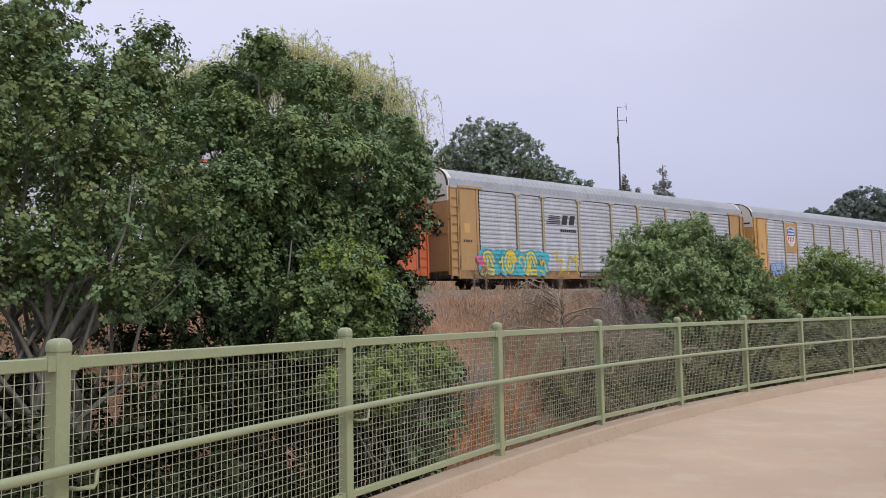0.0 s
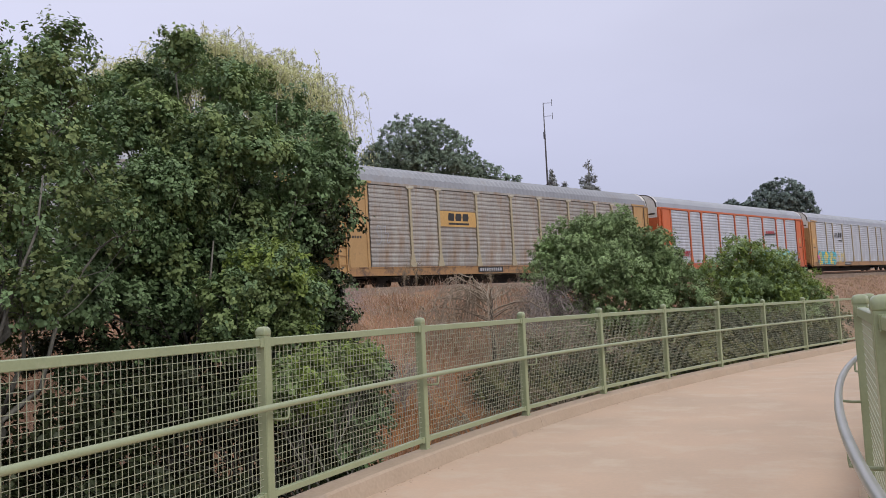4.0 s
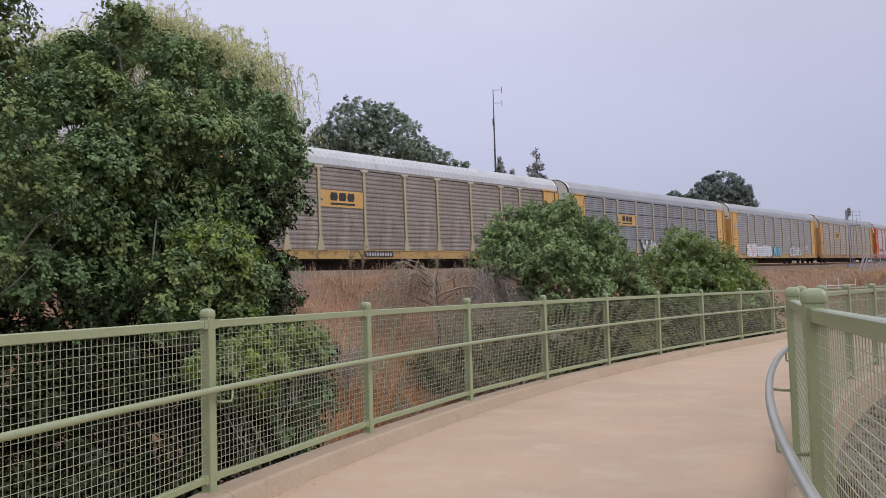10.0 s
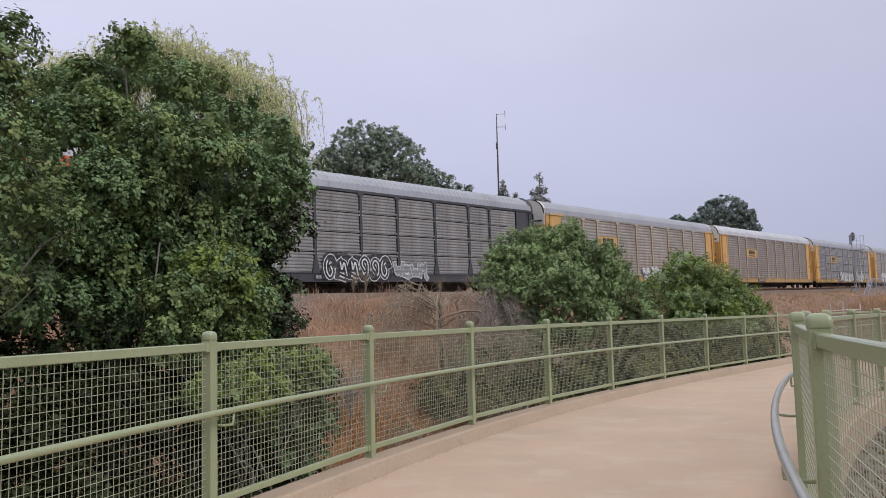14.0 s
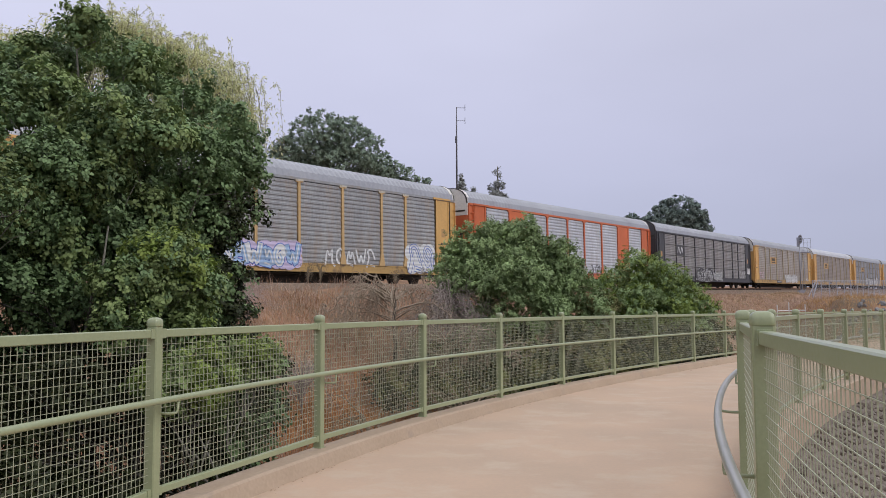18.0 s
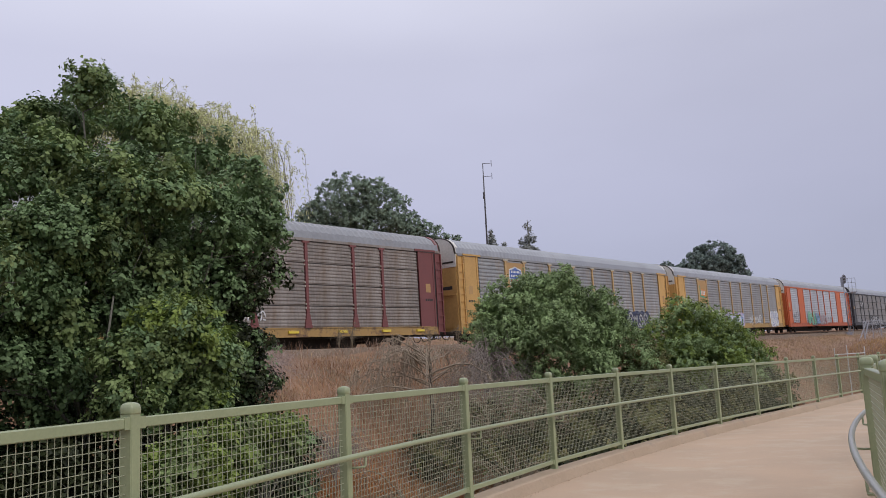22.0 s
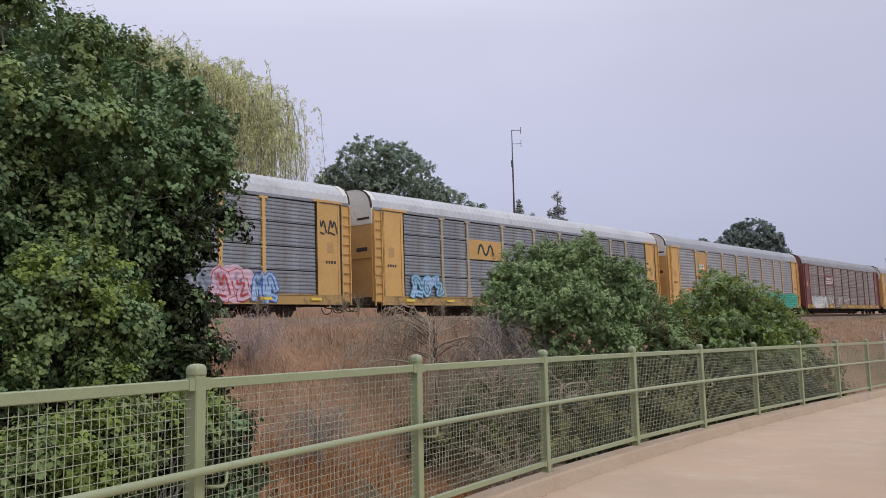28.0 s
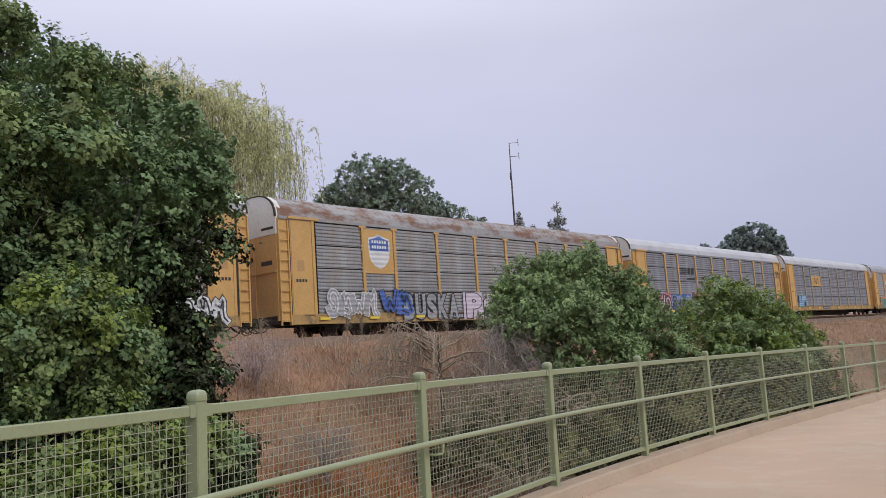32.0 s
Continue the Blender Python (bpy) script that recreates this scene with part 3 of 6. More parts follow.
# ---- the train: enclosed car-carrying wagons, 28.57 m from coupling to coupling ----
PITCH, HALF = 28.57, 13.62
SIDE = 1.525
POSTS = (2.55, 5.25, 7.2, 10.1, 13.0, 15.57, 18.47, 21.37, 23.32, 26.02)   # from the rear coupling
BAYS = [(a - PITCH / 2 + 0.1, b - PITCH / 2 - 0.1) for a, b in zip(POSTS, POSTS[1:])]
Z0, Z1, EAVE, CREST = 0.98, 4.82, 4.96, 5.95
YEL = dict(
    yellow=paint("wagon_yellow", (0.585, 0.35, 0.12), spread=0.06),
    amber=paint("wagon_amber", (0.455, 0.275, 0.115), amount=0.6, spread=0.05),
    orange=paint("wagon_orange", (0.54, 0.13, 0.045), spread=0.05),
    maroon=paint("wagon_maroon", (0.19, 0.062, 0.06), amount=0.62, spread=0.05),
    post=paint("post_yellow", (0.52, 0.345, 0.16), amount=0.6, spread=0.05),
    faded=paint("wagon_faded", (0.41, 0.345, 0.23), amount=0.62, spread=0.05),
    black=paint("wagon_black", (0.055, 0.056, 0.064), wear=(0.09, 0.08, 0.075), spread=0.05),
)


SILLS = dict(yellow=paint("sill_yellow", (0.43, 0.275, 0.10), wear=(0.11, 0.075, 0.055), amount=0.52), amber=paint("sill_amber", (0.36, 0.20, 0.085), wear=(0.10, 0.065, 0.05), amount=0.5),
             orange=paint("sill_orange", (0.46, 0.11, 0.045), wear=(0.11, 0.07, 0.055), amount=0.55), maroon=paint("sill_aged", (0.40, 0.25, 0.09), wear=(0.10, 0.06, 0.05), amount=0.5))


def corrugated(name, a, b, dirt, amount):
    return mat(name, a, b, rough=0.5, metal=0.25, big=0.9, fine=7, stretch=(1.2, 1, 0.35), bump=0.05, dirt=dirt, dirt_scale=1.4, dirt_from=amount, dirt_to=amount + 0.25, spread=0.07)


PANELS = dict(
    pale=corrugated("panel_pale", (0.360, 0.380, 0.419), (0.579, 0.603, 0.653), (0.40, 0.40, 0.42), 0.46),
    grey=corrugated("panel_grey", (0.218, 0.224, 0.236), (0.366, 0.374, 0.382), (0.30, 0.26, 0.225), 0.46),
    blue=corrugated("panel_blue_grey", (0.190, 0.208, 0.240), (0.310, 0.332, 0.368), (0.21, 0.20, 0.20), 0.44),
    tan=corrugated("panel_tan", (0.254, 0.236, 0.218), (0.419, 0.392, 0.356), (0.27, 0.19, 0.13), 0.46),
    brown=corrugated("panel_brown", (0.189, 0.163, 0.148), (0.340, 0.300, 0.270), (0.20, 0.145, 0.11), 0.5),
    dark=corrugated("panel_dark", (0.188, 0.185, 0.185), (0.322, 0.314, 0.310), (0.19, 0.17, 0.16), 0.5),
)
ROOFS = dict(
    clean=mat("roof_galvanised", (0.28, 0.29, 0.32), (0.37, 0.38, 0.41), rough=0.42, metal=0.3, big=0.5, fine=6, bump=0.05, dirt=(0.24, 0.235, 0.24), dirt_scale=0.9),
    white=mat("roof_white", (0.40, 0.41, 0.44), (0.52, 0.53, 0.56), rough=0.45, metal=0.1, big=0.5, fine=6, bump=0.05, dirt=(0.32, 0.31, 0.30), dirt_scale=0.9),
    dull=mat("roof_dull", (0.22, 0.225, 0.245), (0.31, 0.315, 0.335), rough=0.5, metal=0.3, big=0.5, fine=6, bump=0.05, dirt=(0.27, 0.25, 0.24), dirt_scale=0.9),
    rusty=mat("roof_rusty", (0.26, 0.25, 0.255), (0.36, 0.35, 0.35), rough=0.6, metal=0.2, big=0.5, fine=6, bump=0.1, dirt=(0.19, 0.10, 0.065), dirt_scale=1.6, dirt_from=0.46, dirt_to=0.6, stretch=(0.4, 1, 1)),
)
CLIP = paint("clip_pale", (0.50, 0.46, 0.38), wear=(0.2, 0.14, 0.1), amount=0.55)
HOOD = paint("hood_white", (0.70, 0.68, 0.63), wear=(0.3, 0.22, 0.16), amount=0.6)


def spray(name, c):
    """Sprayed paint over ribbed sheets: the ribs show through as relief, and it is worn and streaked."""
    m = mat(name, tuple(x * 0.8 for x in c), tuple(min(1, x * 1.1) for x in c), rough=0.55, big=1.5, fine=10, bump=0, dirt=tuple(0.6 * x + 0.13 for x in c), dirt_scale=2.5, dirt_from=0.5, dirt_to=0.75, stretch=(0.6, 1, 1.6))
    n, l = m.node_tree.nodes, m.node_tree.links
    co, rib, bp = n.new("ShaderNodeTexCoord"), n.new("ShaderNodeTexWave"), n.new("ShaderNodeBump")
    rib.bands_direction = "Z"
    rib.inputs["Scale"].default_value = 1.5
    bp.inputs["Strength"].default_value, bp.inputs["Distance"].default_value = 0.5, 0.025
    l.new(co.outputs["Object"], rib.inputs["Vector"])
    l.new(rib.outputs["Fac"], bp.inputs["Height"])
    l.new(bp.outputs[0], n["Principled BSDF"].inputs["Normal"])
    return m


SPRAY = {k: spray("spray_" + k, c) for k, c in dict(
    white=(0.66, 0.67, 0.68), black=(0.025, 0.025, 0.03), cyan=(0.06, 0.42, 0.52), green=(0.03, 0.36, 0.24), mint=(0.30, 0.55, 0.40), pink=(0.62, 0.14, 0.33), rose=(0.62, 0.42, 0.52), red=(0.42, 0.05, 0.06),
    yellow=(0.70, 0.52, 0.05), blue=(0.06, 0.13, 0.42), sky=(0.32, 0.46, 0.68), lilac=(0.52, 0.44, 0.62), teal=(0.03, 0.21, 0.28), orange=(0.66, 0.25, 0.05), wine=(0.16, 0.035, 0.05), grey=(0.36, 0.36, 0.38), lime=(0.45, 0.55, 0.22), navy=(0.03, 0.045, 0.10), jade=(0.03, 0.37, 0.26), aqua=(0.10, 0.42, 0.50), slate=(0.20, 0.235, 0.31), blush=(0.60, 0.52, 0.61), steel=(0.30, 0.31, 0.32), umber=(0.085, 0.05, 0.05), coral=(0.50, 0.13, 0.13)).items()}


def roof_mesh(tone):
    sh, cols, arch = Shape(), 150, 9
    for i in range(cols + 1):
        x = -HALF + 0.12 + (2 * HALF - 0.24) * i / cols
        dip = 0.045 if i % 2 else 0.0
        for j in range(arch + 1):
            a = math.pi * j / arch
            c, s = math.cos(a), math.sin(a)
            y = 1.5 * math.copysign(abs(c) ** 0.8, c)
            sh.v.append((x, -y, EAVE + (CREST - EAVE) * s ** 0.9 - dip))
    n = arch + 1
    for i in range(cols):
        for j in range(arch):
            a = i * n + j
            sh.f.append((a, a + n, a + n + 1, a + 1))
    return sh.mesh("roof", ROOFS[tone])


def panel_mesh(width, height, ribs, material):
    """A corrugated steel sheet, ribs running lengthwise, its lower left corner at the origin."""
    sh = Shape()
    prof, h = [(0.0, 0.0)], height / ribs
    for k in range(ribs):
        z = k * h
        prof += [(z + 0.18 * h, 0.0), (z + 0.34 * h, -0.024), (z + 0.74 * h, -0.024), (z + 0.9 * h, 0.0)]
    prof.append((height, 0.0))
    for z, y in prof:
        sh.v += [(0, y, z), (width, y, z)]
    for k in range(len(prof) - 1):
        sh.f.append((2 * k, 2 * k + 1, 2 * k + 3, 2 * k + 2))
    return sh.mesh("panel", material)


MESHES = {}


def shared(key, make):
    if key not in MESHES:
        MESHES[key] = make()
    return MESHES[key]


def stanchion(material):
    """A side post, flaring to its foot, with a head plate."""
    sh = Shape()
    sh.box(-0.075, 0.075, -0.085, 0.02, 1.55, Z1)
    sh.prism([(-0.2, 0.98), (0.2, 0.98), (0.2, 1.05), (0.085, 1.6), (-0.085, 1.6), (-0.2, 1.05)], -0.095, 0.02)
    sh.box(-0.2, 0.2, -0.09, 0.02, Z1 - 0.07, Z1 + 0.02)
    for k in range(5):  # small clips along both flanks
        z = 1.75 + k * 0.68
        sh.box(-0.11, -0.075, -0.06, 0.0, z, z + 0.07).box(0.075, 0.11, -0.06, 0.0, z, z + 0.07)
    return sh.mesh("side_post", material)


def end_plate(material):
    sh = Shape()
    sh.box(0.0, 1.3, -0.03, 0.03, 0.86, Z1 + 0.1)
    sh.box(0.09, 0.17, -0.05, 0.0, 1.0, Z1)
    sh.box(1.16, 1.3, -0.06, 0.0, 0.9, Z1 + 0.06)
    sh.box(-0.05, 1.55, -0.09, 0.0, Z1 + 0.06, Z1 + 0.16)
    return sh.mesh("end_plate", material)


def ladder(material):
    sh = Shape()
    sh.box(0.0, 0.5, 0.0, 0.05, 0.75, Z1 + 0.08)
    for x in (0.0, 0.46):
        sh.box(x, x + 0.05, -0.08, 0.0, 0.55, Z1)
    for k in range(10):
        z = 0.7 + k * 0.41
        sh.box(0.0, 0.5, -0.095, -0.06, z, z + 0.035)
    return sh.mesh("ladder", material)


def sill(material):
    sh = Shape()
    sh.box(-HALF + 0.55, HALF - 0.55, -SIDE - 0.04, -SIDE + 0.12, 0.60, Z0)
    sh.box(-HALF + 0.55, HALF - 0.55, -SIDE - 0.09, -SIDE + 0.12, 0.575, 0.615)
    sh.box(-HALF + 1.2, HALF - 1.2, -SIDE - 0.07, -SIDE + 0.12, Z0 - 0.03, Z0 + 0.01)
    return sh.mesh("side_sill", material)


def end_wall(material):
    sh = Shape()
    sh.box(-HALF, -HALF + 0.09, -SIDE + 0.06, SIDE - 0.06, 0.75, EAVE - 0.02)
    return sh.mesh("end_door", material)


def end_rib(material):
    return Shape().box(-HALF - 0.04, -HALF, -0.03, 0.03, 0.8, EAVE - 0.75).mesh("door_rib", material)


def end_bar(material):
    return Shape().box(-HALF - 0.05, -HALF, -SIDE + 0.1, SIDE - 0.1, 2.7, 2.78).mesh("door_bar", material)


def end_slot():
    """The dark hand hole in an end door, and the small notice above it."""
    return Shape().box(-HALF - 0.006, -HALF + 0.01, -0.36, 0.36, 3.02, 3.2).mesh("door_slot", BLACK)


def seam_clips():
    """Pale brackets that hold the sheets beside a post, row by row."""
    sh, step = Shape(), (Z1 - Z0) / 4
    for r in range(1, 4):
        for x in (-0.125, 0.075):
            for d in (-0.12, 0.05):
                sh.box(x, x + 0.05, -0.07, -0.02, Z0 + r * step + d, Z0 + r * step + d + 0.07)
    return sh.mesh("sheet_clip", CLIP)


def head_plate():
    return Shape().box(-0.26, 0.26, -0.1, -0.03, Z1 - 0.02, Z1 + 0.07).mesh("head_plate", CLIP)


def hood(material):
    sh, arch = Shape(), 9
    for x in (-HALF - 0.02, -HALF + 0.3):
        for j in range(arch + 1):
            a = math.pi * j / arch
            c, s = math.cos(a), math.sin(a)
            sh.v.append((x, -1.49 * math.copysign(abs(c) ** 0.8, c), EAVE - 0.0 + (CREST - EAVE + 0.012) * s ** 0.9))
        sh.v += [(x, 1.49, EAVE - 0.72), (x, -1.49, EAVE - 0.72)]
    n = arch + 3
    sh.f += [tuple(range(n)), tuple(n + j for j in reversed(range(n)))]
    sh.f += [(j, n + j, n + (j + 1) % n, (j + 1) % n) for j in range(n)]
    return sh.mesh("end_hood", material)


def bogie():
    sh = Shape()
    for y in (-1.0, 1.0):
        sh.prism([(-1.25, 0.34), (-0.95, 0.3), (-0.4, 0.42), (-0.35, 0.28), (0.35, 0.28), (0.4, 0.42), (0.95, 0.3), (1.25, 0.34), (1.2, 0.56), (0.5, 0.66), (-0.5, 0.66), (-1.2, 0.56)], y - 0.07, y + 0.07)
        for x in (-0.2, 0, 0.2):
            sh.tube([(x, y * 1.02, 0.3), (x, y * 1.02, 0.6)], 0.07, 8)
    sh.box(-0.25, 0.25, -1.1, 1.1, 0.4, 0.62)
    return sh.mesh("bogie_frame", UNDER)


def wheelset():
    sh = Shape().tube([(0, -0.95, 0.42), (0, 0.95, 0.42)], 0.08, 8)
    for y in (-0.75, 0.75):
        turn = Matrix.Translation((0, y, 0.42)) @ pose(0, 0, 0, 90)
        sh.lathe([(0.0, -0.03), (0.2, -0.04), (0.34, -0.05), (0.42, -0.06), (0.42, 0.05), (0.44, 0.06), (0.44, 0.085), (0.3, 0.07), (0.0, 0.05)], 18, turn)
    return sh.mesh("wheelset", UNDER)


def underframe():
    sh = Shape()
    sh.box(-HALF + 0.3, HALF - 0.3, -0.35, 0.35, 0.62, 0.97)
    sh.box(-8.2, 8.2, -0.35, 0.35, 0.1, 0.7)
    sh.box(-HALF + 0.2, HALF - 0.2, -SIDE + 0.12, SIDE - 0.02, 0.86, 0.99)
    for x in range(-9, 10, 3):
        sh.box(x - 0.08, x + 0.08, -SIDE + 0.1, SIDE - 0.1, 0.66, 0.9)
    sh.box(-2.4, -1.4, -0.9, -0.4, 0.42, 0.86).tube([(0.2, -0.75, 0.62), (1.5, -0.75, 0.62)], 0.18, 10)
    sh.tube([(-HALF + 1, -1.2, 0.52), (HALF - 1, -1.2, 0.52)], 0.03, 6)
    return sh.mesh("underframe", UNDER)


def coupler():
    sh = Shape()
    for e in (1,):
        sh.box(min(e * (HALF - 0.4), e * (HALF + 0.66)), max(e * (HALF - 0.4), e * (HALF + 0.66)), -0.12, 0.12, 0.66, 0.92)
        sh.tube([(e * (HALF - 0.1), -0.3, 0.6), (e * (HALF + 0.25), -0.32, 0.36), (e * (HALF + 0.62), -0.3, 0.55)], 0.03, 6)
        for a, b, low in ((1.5, 0.8, 0.42), (0.85, 0.05, 0.34), (0.1, -0.62, 0.28)):  # hanging brake hoses
            sh.tube([(HALF - a + (a - b) * k / 8, -SIDE + 0.12 + 0.05 * math.sin(k), 0.58 - (0.58 - low) * math.sin(math.pi * k / 8) ** 0.7) for k in range(9)], 0.024, 5)
        sh.box(min(e * (HALF - 0.25), e * HALF), max(e * (HALF - 0.25), e * HALF), -SIDE + 0.15, SIDE - 0.15, 0.62, 0.95)
    return sh.mesh("coupler", UNDER)


def far_side(material):
    sh = Shape().box(-HALF + 0.3, HALF - 0.3, SIDE - 0.05, SIDE, 0.6, EAVE)
    sh.box(-HALF + 0.2, HALF - 0.2, -SIDE + 0.07, -SIDE + 0.1, 0.98, EAVE - 0.02)
    return sh.mesh("inner_body", material)


def eave_beam(material):
    return Shape().box(-HALF + 0.1, HALF - 0.1, -SIDE - 0.05, -SIDE + 0.1, Z1 + 0.03, EAVE + 0.015).mesh("eave_beam", material)


def hood_rim():
    """The dark rubber edge round the arched end."""
    sh, arch = Shape(), 12
    for x in (-HALF - 0.035, -HALF + 0.045):
        for r in (1.0, 0.955):
            for j in range(arch + 1):
                a = math.pi * j / arch
                c, s = math.cos(a), math.sin(a)
                sh.v.append((x, -1.505 * r * math.copysign(abs(c) ** 0.8, c), EAVE - 0.02 + (CREST - EAVE + 0.045) * s ** 0.9 * r))
    n = arch + 1
    for j in range(arch):
        sh.f += [(j, j + 1, n + j + 1, n + j), (2 * n + j, 3 * n + j, 3 * n + j + 1, 2 * n + j + 1), (j, 2 * n + j, 2 * n + j + 1, j + 1)]
    sh.box(-HALF - 0.03, -HALF + 0.02, -1.35, -0.55, EAVE - 0.5, EAVE - 0.4)
    return sh.mesh("hood_rim", UNDER)


# flat painted shapes, laid on the sheets
def ribbon(sh, points, width, y):
    """A flat painted stroke, its corners cut slantwise, at the depth y."""
    pts = [Vector(p) for p in points]
    k = len(sh.v)
    for i, p in enumerate(pts):
        a = (p - pts[i - 1]).normalized() if i else (pts[1] - p).normalized()
        b = (pts[i + 1] - p).normalized() if i < len(pts) - 1 else a
        way = (a + b).normalized() if (a + b).length > 0.2 else a
        s = Vector((-way.y, way.x)) * width / 2 / max(0.6, abs(way.dot(a)))
        q = p - a * width * 0.35 if i == 0 else p + a * width * 0.35 if i == len(pts) - 1 else p
        sh.v += [(q.x - s.x, y, q.y - s.y), (q.x + s.x, y, q.y + s.y)]
    for i in range(len(pts) - 1):
        j = k + 2 * i
        sh.f.append((j, j + 2, j + 3, j + 1))


def rounded(points, times=2):
    """A stroke with its corners cut twice over."""
    pts = [Vector(p) for p in points]
    for _ in range(times):
        out = [pts[0]]
        for a, b in zip(pts, pts[1:]):
            out += [a.lerp(b, 0.25), a.lerp(b, 0.75)]
        pts = out + [pts[-1]]
    return pts


def disc(sh, points, y):
    k = len(sh.v)
    sh.v += [(a, y, b) for a, b in points]
    sh.f.append(tuple(range(k, k + len(points))))


STROKES = (
    [[(0.05, 0.1), (0.3, 0.95), (0.45, 0.3), (0.65, 0.9), (0.95, 0.15)], [(0.2, 0.15), (0.7, 0.05)]],
    [[(0.95, 0.6), (0.6, 1), (0.15, 0.8), (0.1, 0.35), (0.45, 0.05), (0.7, 0.35), (0.5, 0.6)]],
    [[(0.05, 0.0), (0.35, 0.55), (0.1, 0.9), (0.6, 1.0), (0.95, 0.45)], [(0.5, 0.1), (0.9, 0.05)]],
    [[(0.1, 0.85), (0.5, 0.95), (0.25, 0.5), (0.85, 0.65), (0.45, 0.05), (0.95, 0.2)]],
    [[(0.1, 0.05), (0.25, 0.9), (0.55, 0.45), (0.8, 1.0), (0.7, 0.2), (1.0, 0.0)]],
    [[(0.1, 0.3), (0.35, 0.0), (0.85, 0.15), (0.9, 0.75), (0.5, 1.0), (0.2, 0.7), (0.55, 0.45)]],
    [[(0.0, 0.9), (0.3, 0.1), (0.5, 0.75), (0.75, 0.05), (1.0, 0.95)]],
)


def graffiti(wagon, x0, x1, z0, z1, fills, edge, seed, back=None, bold=0.3, y=None):
    """A spray-painted piece: fat abstract strokes with an outline, in front of a cloud of colour."""
    rnd = random.Random(seed)
    y = -SIDE - 0.098 if y is None else y
    piece = None
    h = z1 - z0
    if back:
        sh = Shape()
        many = max(3, round((x1 - x0) / (h * 0.34)))
        for k in range(2 * many):  # overlapping puffs
            cx = x0 + (x1 - x0) * (k % many + 0.5 + rnd.uniform(-0.3, 0.3)) / many
            r, up = h * rnd.uniform(0.26, 0.38), (0.3 if k < many else 0.72) * h
            disc(sh, [(cx + r * math.cos(a), max(0.6, z0 + up + r * math.sin(a))) for a in (2 * math.pi * q / 14 for q in range(14))], y - k * 0.0001)
        part("graffiti_cloud", sh, SPRAY[back], wagon)
    count = max(1, round((x1 - x0) / (h * 0.62)))
    w = (x1 - x0) / count
    for k in range(count):
        glyph = STROKES[rnd.randrange(len(STROKES))]
        lean, tall = rnd.uniform(-0.15, 0.2), rnd.uniform(0.85, 1.08)
        outer, inner, shine = Shape(), Shape(), Shape()
        for n, stroke in enumerate(glyph):
            pts = [(x0 + (k + 0.02 + 0.96 * px + lean * (pz - 0.5) * 0.4) * w, z0 + h * (0.08 + 0.86 * pz * tall) + rnd.uniform(-0.03, 0.03)) for px, pz in stroke]
            pts = rounded(pts)
            ribbon(outer, pts, h * bold * 0.78 + 0.085, y - 0.004 - 0.0008 * n)
            ribbon(inner, pts, h * bold * 0.78, y - 0.008 - 0.0008 * n)
            ribbon(shine, pts[len(pts) // 3:], h * bold * 0.2, y - 0.012 - 0.0008 * n)
        letter = part("graffiti_letter", outer, SPRAY[edge], wagon, "spray-painted abstract letter shape")
        part("fill", inner, SPRAY[fills[k % len(fills)]], letter)
        if h * bold > 0.3:
            part("inner_line", shine, SPRAY[fills[(k + 1) % len(fills)] if len(fills) > 1 else edge], letter)


GLYPHS = {}


def glyph(character, offset):
    """A letter of the built-in font as vertices (x, z) and faces."""
    if (character, offset) not in GLYPHS:
        curve = bpy.data.curves.new("letter", "FONT")
        curve.body, curve.offset, curve.resolution_u = character, offset, 4
        ob = bpy.data.objects.new("letter", curve)
        scene.collection.objects.link(ob)
        me = bpy.data.meshes.new_from_object(ob.evaluated_get(bpy.context.evaluated_depsgraph_get()))
        GLYPHS[character, offset] = ([(v.co.x, v.co.y) for v in me.vertices], [tuple(p.vertices) for p in me.polygons])
        bpy.data.objects.remove(ob)
        bpy.data.curves.remove(curve)
        bpy.data.meshes.remove(me)
    return GLYPHS[character, offset]


def graffiti_word(wagon, word, x0, x1, z0, z1, fill, edge, back=None, shade=None, line=0.105):
    """Block letters, each stretched to its share of the width, with a sprayed outline."""
    y = -SIDE - 0.1
    if shade:
        part("graffiti_shade", Shape().box(x0 - 0.05, x1 + 0.05, y + 0.001, y + 0.003, z0 + 0.26, z1 + 0.02), SPRAY[shade], wagon)
    if back:
        part("graffiti_cloud", Shape().box(x0 - 0.15, x1 + 0.15, y + 0.004, y + 0.008, 0.61, z1 + 0.06), SPRAY[back], wagon)
    widths = [{"I": 0.5, "M": 1.35}.get(c, 1.0) for c in word]
    unit_width, x = (x1 - x0) / sum(widths), x0
    for c, w in zip(word, widths):
        core = glyph(c, 0.05)[0]
        a, b = min(p[0] for p in core), max(p[0] for p in core)
        lo, hi = min(p[1] for p in core), max(p[1] for p in core)
        place = lambda p, d: (x + unit_width * w * (0.06 + 0.88 * (p[0] - a) / (b - a)), y - d, z0 + (z1 - z0) * (p[1] - lo) / (hi - lo))
        letter = None
        for offset, tone, d, name in ((line, edge, 0.0, "graffiti_letter"), (0.05, fill, 0.004, "fill")):
            pts, faces = glyph(c, offset)
            sh = Shape()
            sh.v, sh.f = [place(p, d) for p in pts], faces
            letter = part(name, sh, SPRAY[tone], letter or wagon)
        x += unit_width * w


